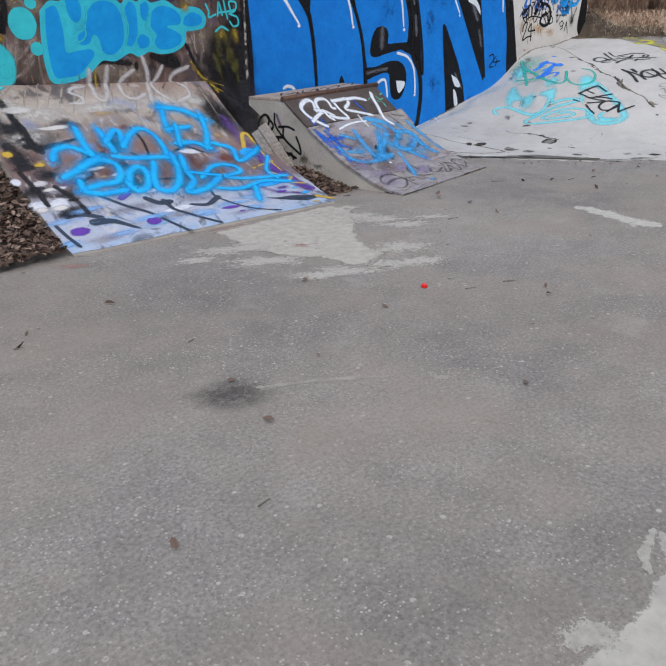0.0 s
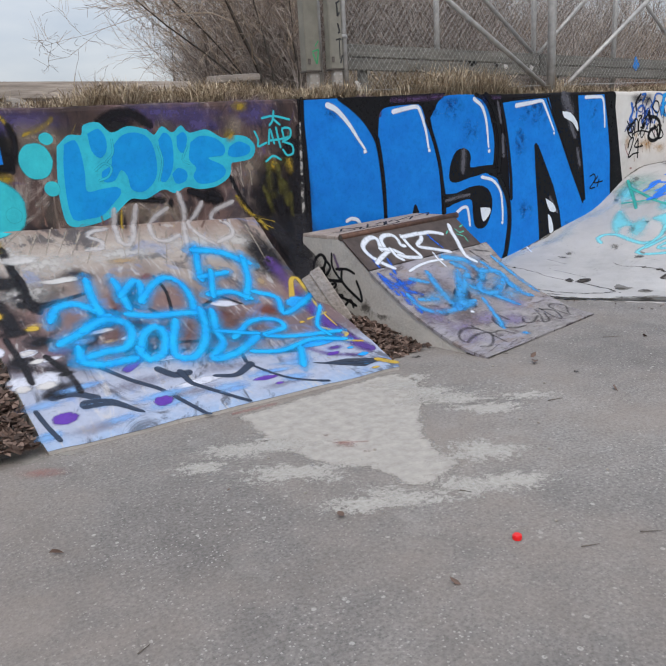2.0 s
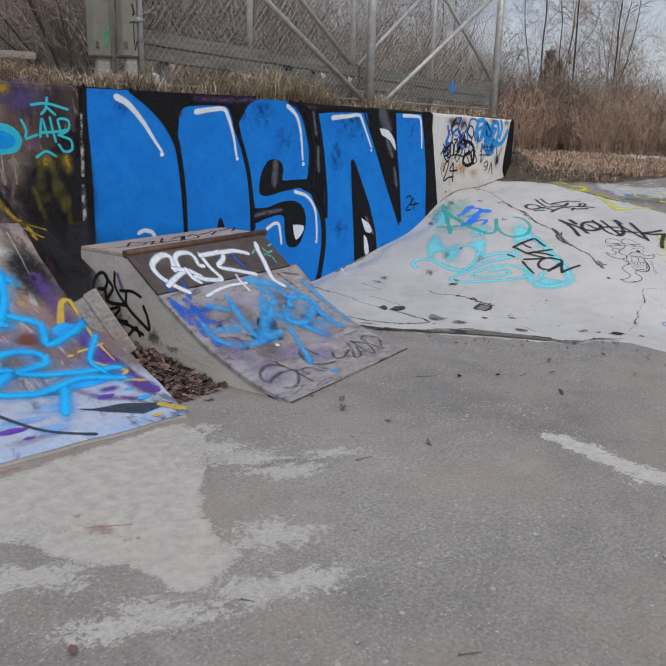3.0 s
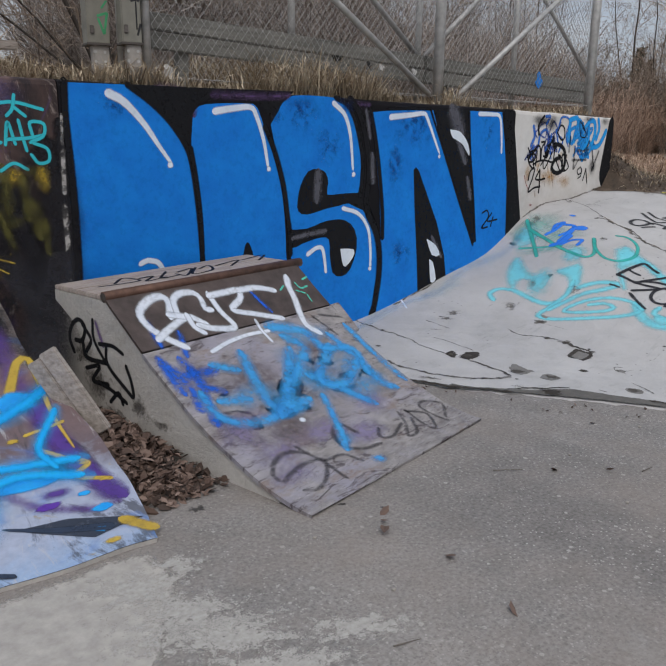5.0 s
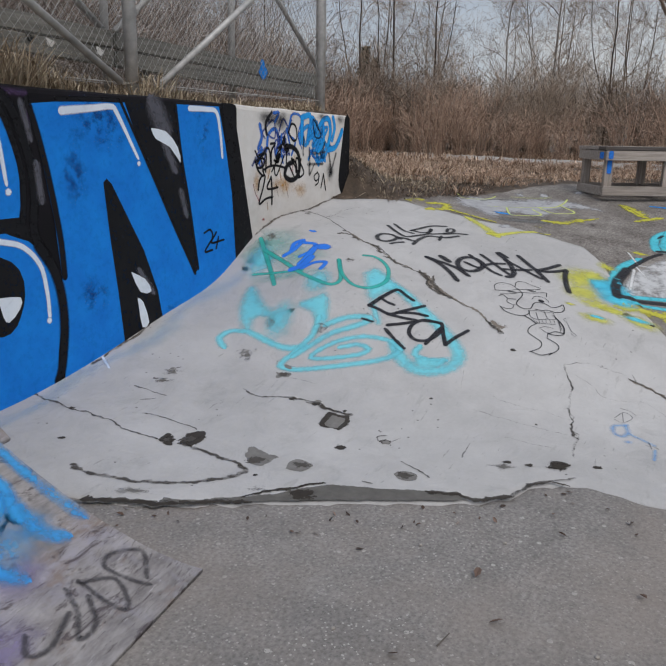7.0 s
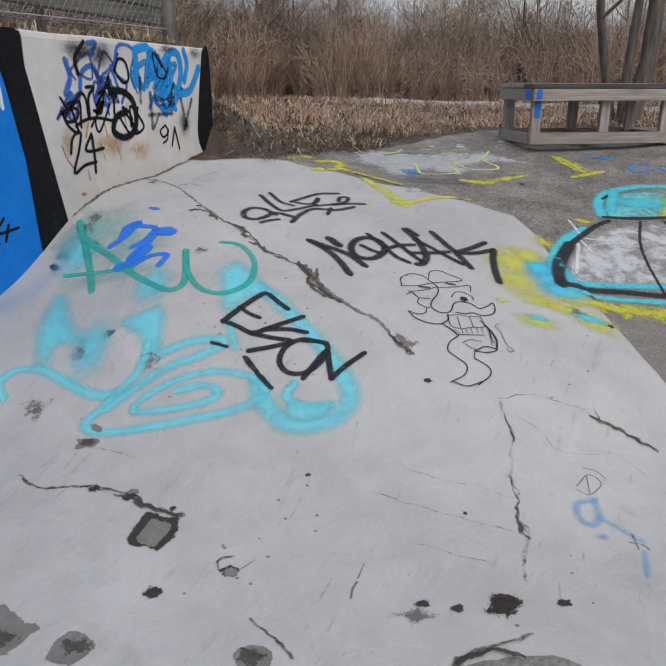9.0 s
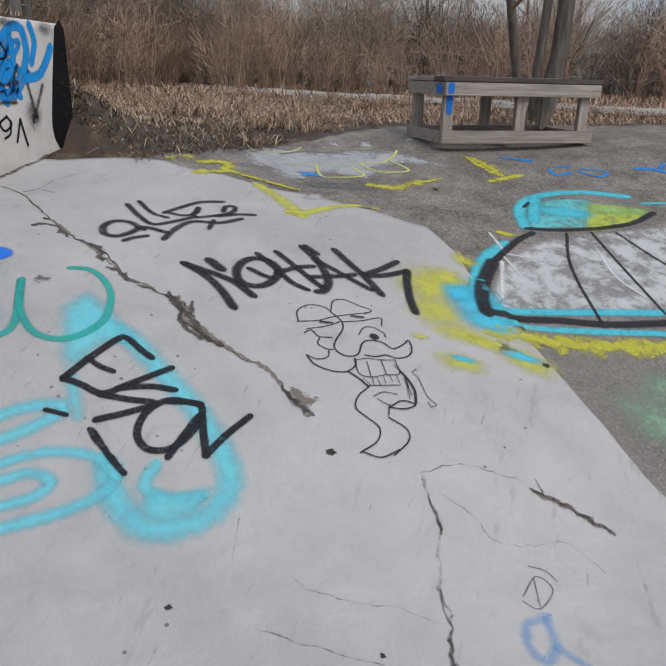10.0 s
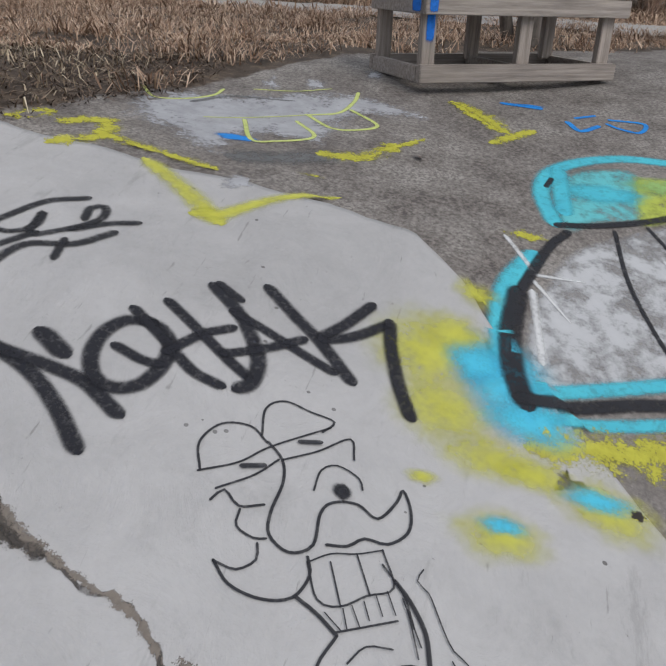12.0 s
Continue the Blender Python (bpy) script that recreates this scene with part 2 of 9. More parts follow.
ASPHALT = asphalt_material()
BANK = concrete_material("pale_painted_concrete", (0.395, 0.383, 0.38), (0.515, 0.50, 0.495), True, 0.6)
CONCRETE = concrete_material("raw_concrete", (0.24, 0.22, 0.20), (0.38, 0.355, 0.33), False)
SIDE = concrete_material("rough_side_concrete", (0.30, 0.275, 0.25), (0.47, 0.44, 0.41), True, 1.6)
TIMBER = wood_material("weathered_timber", (0.22, 0.19, 0.168), (0.56, 0.49, 0.44))
TIMBER_UP = wood_material("weathered_upright", (0.22, 0.187, 0.163), (0.56, 0.485, 0.43), (18.0, 18.0, 1.0))
DARK_TIMBER = wood_material("dark_edge_timber", (0.05, 0.043, 0.04), (0.14, 0.12, 0.11))


def ply_material():
    """Grey plywood, rubbed and gouged along the ride: streaks, violet-grey film, brown bare wood, dark scratches."""
    n = Nodes("scuffed_plywood", 0.75)
    col = n.ramp(n.noise(3.0, 6, 0.65, stretch=(3.0, 9.0, 4.0)), (0.3, (0.15, 0.135, 0.135)), (0.7, (0.36, 0.335, 0.33)))
    col = n.mix(n.ramp(n.noise(2.2, 7, 0.7, swirl=0.6), (0.46, 0.0), (0.62, 0.6)), col, (0.30, 0.285, 0.36))
    col = n.mix(n.ramp(n.noise(3.4, 7, 0.72, stretch=(1.0, 2.2, 1.0)), (0.54, 0.0), (0.64, 0.75)), col, (0.20, 0.145, 0.115))
    gouge = n.ramp(n.noise(6.0, 8, 0.78, stretch=(1.0, 3.5, 1.0), swirl=0.9), (0.545, 0.0), (0.60, 0.85))
    col = n.mix(gouge, col, (0.075, 0.058, 0.064))
    col = n.mix(n.ramp(n.noise(11.0, 8, 0.78, stretch=(1.0, 6.0, 1.0)), (0.60, 0.0), (0.66, 0.6)), col, (0.52, 0.50, 0.50))
    scratch = n.ramp(n.noise(16.0, 6, 0.7, stretch=(1.0, 9.0, 1.0), swirl=0.5), (0.615, 0.0), (0.65, 0.7))
    col = n.mix(scratch, col, (0.06, 0.05, 0.055))
    return n.done(col, gouge, 0.4, 0.006)


PLY = ply_material()
DECK = wood_material("bleached_deck", (0.24, 0.19, 0.165), (0.52, 0.44, 0.39), (1.5, 16.0, 4.0))
STEEL = plain_material("brown_steel_sheet", (0.085, 0.062, 0.055), 0.5, 0.4, 9.0, 0.75)
RUST = plain_material("rusted_pipe", (0.115, 0.062, 0.045), 0.6, 0.5, 20.0, 0.6)
POST = plain_material("beige_painted_post", (0.20, 0.19, 0.16), 0.75, 0.0, 5.0, 0.5)
GALV = plain_material("galvanised_steel", (0.44, 0.43, 0.42), 0.5, 0.35, 15.0, 0.4)
FRP = wood_material("grey_weathered_board", (0.10, 0.096, 0.086), (0.27, 0.26, 0.235))
BARK = wood_material("grey_brown_bark", (0.075, 0.062, 0.052), (0.22, 0.19, 0.165), (9.0, 9.0, 1.5), 0.95)
BARK_DARK = wood_material("dark_bark", (0.035, 0.028, 0.024), (0.12, 0.10, 0.085), (9.0, 9.0, 1.5), 0.95)
BIRCH = wood_material("birch_bark", (0.16, 0.14, 0.125), (0.50, 0.47, 0.43), (3.0, 3.0, 8.0), 0.9)
TWIG = blade_material("bare_twigs", (0.0, (0.115, 0.08, 0.059)), (0.5, (0.285, 0.213, 0.16)), (1.0, (0.50, 0.405, 0.32)))
GREY_TWIG = blade_material("grey_twigs", (0.0, (0.11, 0.086, 0.074)), (0.5, (0.29, 0.24, 0.215)), (1.0, (0.52, 0.455, 0.41)))
NEEDLES = blade_material("spruce_needles", (0.0, (0.012, 0.020, 0.012)), (0.5, (0.030, 0.044, 0.024)), (1.0, (0.06, 0.075, 0.04)))
DARK_TWIG = blade_material("dark_twigs", (0.0, (0.065, 0.046, 0.036)), (0.5, (0.165, 0.12, 0.091)), (1.0, (0.31, 0.24, 0.185)))
PALE_TWIG = blade_material("pale_twigs", (0.0, (0.20, 0.145, 0.11)), (0.5, (0.36, 0.285, 0.225)), (1.0, (0.58, 0.49, 0.41)))
RED_TWIG = blade_material("reddish_twigs", (0.0, (0.17, 0.105, 0.075)), (0.5, (0.34, 0.225, 0.165)), (1.0, (0.55, 0.40, 0.30)))
STRAW = blade_material("dry_straw", (0.0, (0.15, 0.088, 0.058)), (0.5, (0.45, 0.295, 0.20)), (1.0, (0.72, 0.55, 0.415)))
STRAW_GREY = blade_material("grey_straw", (0.0, (0.16, 0.115, 0.075)), (0.5, (0.42, 0.33, 0.23)), (1.0, (0.70, 0.59, 0.44)))
LITTER = blade_material("dark_litter", (0.0, (0.04, 0.026, 0.018)), (0.6, (0.125, 0.083, 0.057)), (1.0, (0.30, 0.215, 0.155)))
LEAF = blade_material("dead_leaf", (0.0, (0.04, 0.026, 0.020)), (0.5, (0.11, 0.068, 0.052)), (1.0, (0.27, 0.19, 0.155)))
GRAVEL = plain_material("pale_gravel", (0.40, 0.375, 0.35), 0.95, 0.0, 25.0, 0.5)
STONE = plain_material("field_stone", (0.33, 0.30, 0.27), 0.9, 0.0, 9.0, 0.6, 0.5)


# ---- helpers ----
def mesh_object(name, verts, faces, material, parent=None, label="", smooth=False):
    data = bpy.data.meshes.new(name)
    data.from_pydata(verts, [], faces)
    data.update()
    data.materials.append(material)
    if smooth:
        data.shade_smooth()
    ob = new(name, data)
    ob.parent = parent
    if label:
        ob["label"] = label
    return ob


def part(name, bm, material, parent, label="", smooth=False):
    data = bpy.data.meshes.new(name)
    bm.normal_update()
    bm.to_mesh(data)
    bm.free()
    data.materials.append(material)
    if smooth:
        data.shade_smooth()
    ob = new(name, data)
    ob.parent = parent
    if label:
        ob["label"] = label
    return ob


def box_bm(sx, sy, sz, m=Matrix(), bevel=0.004):
    bm = bmesh.new()
    bmesh.ops.create_cube(bm, size=1.0, matrix=Matrix.Diagonal((sx, sy, sz, 1)))
    if bevel:
        bmesh.ops.bevel(bm, geom=bm.edges[:], offset=bevel, segments=2, affect="EDGES")
    bmesh.ops.transform(bm, matrix=m, verts=bm.verts)
    return bm


def rod_bm(a, b, r, sides=10, r2=None):
    a, b = Vector(a), Vector(b)
    bm = bmesh.new()
    bmesh.ops.create_cone(bm, cap_ends=True, segments=sides, radius1=r, radius2=r if r2 is None else r2, depth=(b - a).length)
    bmesh.ops.transform(bm, matrix=Matrix.Translation((a + b) / 2) @ (b - a).to_track_quat("Z", "Y").to_matrix().to_4x4(), verts=bm.verts)
    return bm


def thing(name, label, category, m=Matrix(), group=""):
    ob = tagged(new(name), label, category, group)
    ob.matrix_world = m
    return ob


def smooth01(a, b, v):
    t = min(max((v - a) / (b - a), 0.0), 1.0)
    return t * t * (3 - 2 * t)


def along(knots, v):
    """Straight-line interpolation through (v, value) knots."""
    return float(np.interp(v, [k[0] for k in knots], [k[1] for k in knots]))


# ---- the lie of the land ----
WALL_Y, WALL_TOP = 5.49, 1.56
SLOPE = (0.3309, 0.4579, 0.2826, -0.0776, -0.0403, -0.0749, 0.0017, -0.0027, 0.1363, 0.03)
BUMPS = ((6.0, 5.35, 0.061), (7.2, 4.8, -0.053), (8.45, 4.6, 0.044), (7.65, 3.5, 0.028), (8.4, 5.6, 0.027), (6.7, 4.0, -0.012), (9.4, 4.1, 0.03), (10.5, 4.6, -0.051))
SWELLS = ((5.9, 4.65, -0.006), (5.9, 5.2, -0.017), (5.9, 5.6, -0.025), (6.5, 3.0, -0.005), (6.5, 3.55, 0.007), (6.5, 4.65, -0.017), (6.5, 5.2, -0.014), (6.5, 5.6, -0.019), (7.1, 3.0, 0.007), (7.1, 3.55, -0.006), (7.1, 4.1, -0.024), (7.1, 4.65, -0.042), (7.1, 5.2, -0.014), (7.1, 5.6, -0.016), (7.7, 3.0, -0.013), (7.7, 3.55, -0.006), (7.7, 4.1, -0.007), (7.7, 4.65, 0.085), (7.7, 5.2, -0.038), (7.7, 5.6, -0.061), (8.3, 3.0, 0.032), (8.3, 3.55, 0.023), (8.3, 4.1, 0.027), (8.3, 4.65, 0.014), (8.3, 5.2, 0.033), (8.3, 5.6, 0.05), (8.9, 3.0, -0.013), (8.9, 4.1, 0.007), (8.9, 4.65, 0.006), (8.9, 5.2, -0.012), (8.9, 5.6, -0.019), (9.5, 3.55, 0.004), (9.5, 4.1, -0.004), (9.5, 5.2, 0.008), (9.5, 5.6, 0.012))


def bank_z(x, y):
    """The bank that rises from the court to the plateau, cubic in plan, eased in at its foot and out at its head."""
    x, y = min(x, 14.0), min(max(y, 1.5), 6.2)
    u, v = (x - 8) / 2, (y - 4) / 1.5
    c = SLOPE
    s = c[0] + c[1] * u + c[2] * v + c[3] * u * u + c[4] * u * v + c[5] * v * v + c[6] * u**3 + c[7] * u * u * v + c[8] * u * v * v + c[9] * v**3
    s = min(max(s, -4.0), 4.0)
    lo = 0.055 * math.log1p(math.exp(s / 0.055))
    z = 0.92 - 0.05 * math.log1p(math.exp((0.92 - lo) / 0.05))
    z += sum(h * math.exp(-((x - a) ** 2 + (y - b) ** 2) / 0.3528) for a, b, h in BUMPS)
    return z + sum(h * math.exp(-((x - a) ** 2 + (y - b) ** 2) / 0.1764) for a, b, h in SWELLS)


FOOT = ((2.3, 6.85), (2.65, 6.75), (2.95, 6.78), (3.1, 6.66), (3.15, 6.53), (3.25, 6.42), (3.36, 6.34), (3.54, 6.24), (3.73, 6.12), (3.9, 6.02), (4.06, 5.9), (4.27, 5.76), (4.46, 5.685), (4.6, 5.65), (5.49, 5.45))
HEAD = ((2.3, 7.9), (2.69, 8.4), (2.83, 8.6), (2.96, 8.77), (3.26, 9.16), (3.35, 9.33), (3.54, 9.56), (3.77, 9.57), (4.57, 9.56), (5.0, 9.56), (5.24, 9.37), (5.4, 9.22), (5.49, 9.18))
VERGE = ((-30, 15.0), (1.0, 13.9), (2.2, 13.3), (3.5, 12.7), (4.2, 11.9), (4.6, 10.9), (4.85, 10.3), (5.0, 9.75), (5.15, 9.35), (5.3, 9.2), (5.6, 9.1))


def land(x, y):
    """Height, soil share and coarseness of the ground at a place."""
    z = bank_z(x, y)
    foot, head = along(FOOT, y), along(HEAD, y)
    if 2.2 < y < 5.6:
        z -= 0.035 * smooth01(foot + 0.04, foot + 0.14, x) * (1 - smooth01(head - 0.14, head - 0.04, x))
    wob = noise.noise((x * 0.9, y * 0.9, 0.0))
    back = smooth01(5.52, 5.62, y) * (1 - smooth01(9.46, 9.52, x)) + smooth01(9.46, 9.52, x) * smooth01(5.0, 6.4, y) * (1 - smooth01(9.5, 10.9, x + 0.3 * wob))
    up = 1.535 + 0.03 * wob + 0.012 * max(y - 5.7, 0) * (1 - smooth01(8, 30, y))
    z = z * (1 - back) + up * back
    verge = smooth01(-0.25, 0.25, x - along(VERGE, y))
    soil = max(verge, smooth01(0.04, 0.22, back))
    z += soil * 0.04 * noise.noise((x * 1.7, y * 1.7, 3.0)) * (1 if x > 9.6 or y > 5.7 else 0)
    coarse = smooth01(0.12, 0.5, z - 0.08 * (y - 3)) * smooth01(6.6, 8.4, x)
    return z, soil, coarse


def lines(lo, hi, step, far):
    near = np.arange(lo, hi + 1e-6, step)
    out = [s for s in (1, 2, 4, 8, 16, 32, 64, 128, 256, 512) if s <= far]
    return [lo - s for s in reversed(out)] + near.tolist() + [hi + s for s in out]


def build_ground():
    xs = lines(-3.0, 17.0, 0.1, 512)
    ys = [-515.0, -259, -131, -67, -35, -19, -11, -7] + np.arange(-5, 5.41, 0.1).tolist() + [5.48, 5.52, 5.57, 5.62] + np.arange(5.72, 9.0, 0.14).tolist() + [10, 11, 12, 14, 16, 20, 28, 44, 76, 140, 268, 524]
    verts, soil, coarse = [], [], []
    for y in ys:
        for x in xs:
            z, s, c = land(x, y)
            verts.append((x, y, z))
            soil.append(s)
            coarse.append(c)
    w = len(xs)
    faces = [(j * w + i, j * w + i + 1, (j + 1) * w + i + 1, (j + 1) * w + i) for j in range(len(ys) - 1) for i in range(w - 1)]
    ob = mesh_object("ground", verts, faces, ASPHALT, smooth=True)
    for key, values in (("soil", soil), ("coarse", coarse)):
        ob.data.attributes.new(key, "FLOAT", "POINT").data.foreach_set("value", values)
    return tagged(ob, "worn grey asphalt court that rises to soil and dry verges", "ground", kind="structure")


ground = build_ground()


def build_bank():
    rows, cols = 96, 110
    verts = []
    for j in range(rows + 1):
        y = 2.3 + (5.492 - 2.3) * j / rows
        a, b = along(FOOT, y), along(HEAD, y)
        a += 0.012 * noise.noise((y * 3.1, 1.0, 0)) + 0.02 * noise.noise((y * 11.0, 2.0, 0))
        b += 0.03 * noise.noise((y * 4.0, 5.0, 0)) + 0.012 * noise.noise((y * 15.0, 6.0, 0))
        for i in range(cols + 1):
            k = min(max((i - 1) / (cols - 2), 0), 1)
            x = a + (b - a) * k
            z = bank_z(x, y) + 0.012 + 0.006 * noise.noise((x * 1.8, y * 1.8, 7))
            if k < 0.03:
                z -= 0.012 * (1 - k / 0.03)
            if i in (0, cols):
                z -= 0.07
            verts.append((x, y, z))
    w = cols + 1
    faces = [(j * w + i, j * w + i + 1, (j + 1) * w + i + 1, (j + 1) * w + i) for j in range(rows) for i in range(cols)]
    ob = mesh_object("bank", verts, faces, BANK, smooth=True)
    return tagged(ob, "pale grey concrete skate bank, cracked, chipped and tagged with graffiti", "skate bank", kind="structure")


bank = build_bank()


def wall_segment(name, x0, x1, material, label, proud=0.0, thick=0.22, top0=WALL_TOP, top1=WALL_TOP):
    """A stretch of the retaining wall with rounded, slightly uneven arrises."""
    bm = bmesh.new()
    nx = max(int((x1 - x0) / 0.12), 2)
    prof = [(0.0, -0.3), (0.0, 0.5), (0.0, 1.0), (0.0, None, -0.03), (0.008, None, -0.010), (0.03, None, 0.0), (thick - 0.03, None, 0.0), (thick, None, -0.03), (thick, -0.3)]
    grid = []
    for i in range(nx + 1):
        x = x0 + (x1 - x0) * i / nx
        top = top0 + (top1 - top0) * i / nx + 0.006 * noise.noise((x * 3.0, 0, 4))
        row = []
        for p in prof:
            z = p[1] if p[1] is not None else top + p[2]
            row.append(bm.verts.new((x, WALL_Y - proud + p[0], z)))
        grid.append(row)
    for i in range(nx):
        for j in range(len(prof) - 1):
            bm.faces.new((grid[i][j], grid[i + 1][j], grid[i + 1][j + 1], grid[i][j + 1]))
    bm.faces.new(grid[0])
    bm.faces.new(list(reversed(grid[-1])))
    bmesh.ops.recalc_face_normals(bm, faces=bm.faces[:])
    ob = part(name, bm, material, None, label)
    return tagged(ob, label, "wall", kind="structure")


def mural_material():
    """Layers of old spray work: brown ground, black and tan swirls, violet head, ochre flecks, scuffs to bare concrete."""
    n = Nodes("old_mural", 0.75)
    n.b.inputs["Specular IOR Level"].default_value = 0.2
    col = n.ramp(n.noise(1.4, 6, 0.62, swirl=1.2), (0.30, (0.022, 0.019, 0.020)), (0.43, (0.075, 0.048, 0.044)), (0.52, (0.15, 0.095, 0.085)), (0.60, (0.065, 0.05, 0.055)), (0.72, (0.21, 0.16, 0.14)))
    col = n.mix(n.ramp(n.noise(3.6, 7, 0.7, stretch=(1.0, 1.0, 0.45), swirl=2.2), (0.52, 0.0), (0.60, 0.8)), col, (0.02, 0.018, 0.022))
    col = n.mix(n.ramp(n.noise(4.4, 7, 0.72, stretch=(1.0, 1.0, 0.5), swirl=2.5), (0.57, 0.0), (0.66, 0.75)), col, (0.34, 0.28, 0.25))
    col = n.mix(n.ramp(n.noise(2.2, 6, 0.65, swirl=1.5), (0.58, 0.0), (0.70, 0.8)), col, (0.09, 0.06, 0.17))
    col = n.mix(n.ramp(n.noise(5.5, 6, 0.7, swirl=1.0), (0.66, 0.0), (0.72, 0.8)), col, (0.34, 0.24, 0.05))
    col = n.mix(0.3, col, n.ramp(n.noise(30.0, 6, 0.65), (0.3, 0.3), (0.7, 0.7)), "OVERLAY")
    h = n.math("ADD", n.noise(5.0, 4), n.math("MULTIPLY", n.noise(50.0, 4), 0.4))
    return n.done(col, h, 0.22, 0.012)


MURAL = mural_material()
BLACK = wall_paint_material("black_paint", ((0.3, (0.004, 0.004, 0.005)), (0.7, (0.010, 0.008, 0.012))), 2.0, None, 0.4)
WHITE = wall_paint_material("dirty_white_paint", ((0.3, (0.52, 0.49, 0.46)), (0.7, (0.70, 0.68, 0.66))), 2.0, (0.50, 0.36, 0.22), 0.35)
wall_west = wall_segment("wall_west", -6.0, 4.235, MURAL, "concrete retaining wall under a faded dark mural and cyan throw-up", top0=1.565, top1=1.57)
wall_middle = wall_segment("wall_middle", 4.24, 7.95, BLACK, "concrete retaining wall painted with huge blue letters outlined black", top0=1.57, top1=1.54)
wall_east = wall_segment("wall_east", 7.955, 9.50, WHITE, "white-painted end of the retaining wall covered in scribbled tags", top0=1.54, top1=1.51)
part("end_face", box_bm(0.006, 0.20, 1.10, pose(9.503, 5.60, 0.955), 0.001), BLACK, wall_east, "black-painted wall end")


# ---- left ramp ----
def ramp_foot(x):
    return 4.003 - 0.077 * (x - 1.874)


def ramp_z(x, y):
    d = max(y - ramp_foot(x), 0) / (WALL_Y - ramp_foot(x))
    return (0.85 - 0.06 * (x - 2.0)) * d ** (1.15 + 0.5 * smooth01(2.7, 3.5, x))


def ramp_mural_material():
    """Faded mural on the ramp: pale blue foot, mauve-brown middle, streaked grey head, broken up by swirls and overspray."""
    n = Nodes("ramp_mural", 0.6)
    n.b.inputs["Specular IOR Level"].default_value = 0.25
    uv = n.add("ShaderNodeUVMap").outputs[0]
    h = n.add("ShaderNodeSeparateXYZ", Vector=uv).outputs[1]
    h = n.math("ADD", h, n.math("MULTIPLY", n.math("SUBTRACT", n.noise(3.2, 6, 0.65, swirl=1.0), 0.5), 0.38))
    col = n.ramp(h, (0.0, (0.30, 0.40, 0.58)), (0.10, (0.37, 0.41, 0.53)), (0.26, (0.34, 0.37, 0.47)), (0.36, (0.15, 0.115, 0.13)), (0.58, (0.20, 0.125, 0.115)), (0.70, (0.25, 0.20, 0.18)), (0.84, (0.43, 0.37, 0.33)), (1.0, (0.26, 0.19, 0.165)))
    col = n.mix(n.ramp(n.noise(3.0, 7, 0.7, stretch=(1.0, 0.6, 0.6), swirl=2.0), (0.53, 0.0), (0.60, 0.75)), col, (0.045, 0.045, 0.055))
    col = n.mix(n.ramp(n.noise(4.6, 7, 0.72, stretch=(1.6, 0.5, 0.5), swirl=2.4), (0.55, 0.0), (0.64, 0.7)), col, (0.52, 0.50, 0.50))
    col = n.mix(n.ramp(n.noise(2.7, 5, 0.6, swirl=1.2), (0.58, 0.0), (0.68, 0.6)), col, (0.13, 0.24, 0.52))
    col = n.mix(n.ramp(n.noise(5.2, 6, 0.7, swirl=1.4), (0.64, 0.0), (0.70, 0.6)), col, (0.36, 0.27, 0.10))
    col = n.mix(0.3, col, n.ramp(n.noise(26.0, 6, 0.65), (0.3, 0.3), (0.7, 0.7)), "OVERLAY")
    return n.done(col, n.noise(12.0, 6), 0.25, 0.012)


RAMP_PAINT = ramp_mural_material()


def build_ramp():
    ramp = thing("concrete_ramp", "low curved concrete ramp with a faded blue and brown mural", "skate ramp")
    nx, ny = 56, 44
    verts, faces, uvs = [], [], []

    def edges(k):
        return 1.80 + 0.075 * (1 - k) + 0.012 * noise.noise((k * 9, 0, 1)), 3.80 + 0.012 * noise.noise((k * 9, 0, 2)) + 0.08 * math.sin(math.pi * min(k * 1.6, 1.0)) * (k < 0.63)

    for j in range(ny + 1):
        k = j / ny
        x0, x1 = edges(k)
        for i in range(nx + 1):
            x = x0 + (x1 - x0) * i / nx
            yf = ramp_foot(x) + 0.015 * noise.noise((x * 5.0, 0, 3))
            y = yf + (WALL_Y - 0.002 - yf) * k
            lip = 0.022 * (1 - smooth01(0.0, 0.03, k))
            verts.append((x, y, ramp_z(x, y) + 0.022 - lip * 0.2 + 0.004 * noise.noise((x * 4, y * 4, 5))))
            uvs.append((i / nx, k))
    w = nx + 1
    faces = [(j * w + i, j * w + i + 1, (j + 1) * w + i + 1, (j + 1) * w + i) for j in range(ny) for i in range(nx)]
    top = mesh_object("painted_surface", verts, faces, RAMP_PAINT, ramp, "mural-painted riding surface", True)
    layer = top.data.uv_layers.new(name="UVMap")
    layer.data.foreach_set("uv", [c for loop in top.data.loops for c in uvs[loop.vertex_index]])
    # concrete body below, closed at the foot and both sides
    for name, rim in (("side_face", [j * w for j in range(ny + 1)]), ("side_face", [j * w + nx for j in range(ny + 1)]), ("foot_edge", list(range(w)))):
        v, f = [], []
        for q in rim:
            x, y, z = verts[q]
            v += [(x, y, z - 0.002), (x + (0.012 if q % w == 0 else -0.012), y, -0.02)]
        for q in range(len(rim) - 1):
            f.append((2 * q, 2 * q + 1, 2 * q + 3, 2 * q + 2))
        mesh_object(name, v, f, SIDE, ramp, "raw concrete edge")
    return ramp


ramp = build_ramp()

# ---- quarter pipe ----
PIPE_AT = pose(4.912, 3.743, 0, 0, 0, 9.35)


def pipe_z(v):
    return 0.63 * (max(v, 0.0) / 1.21) ** 1.65


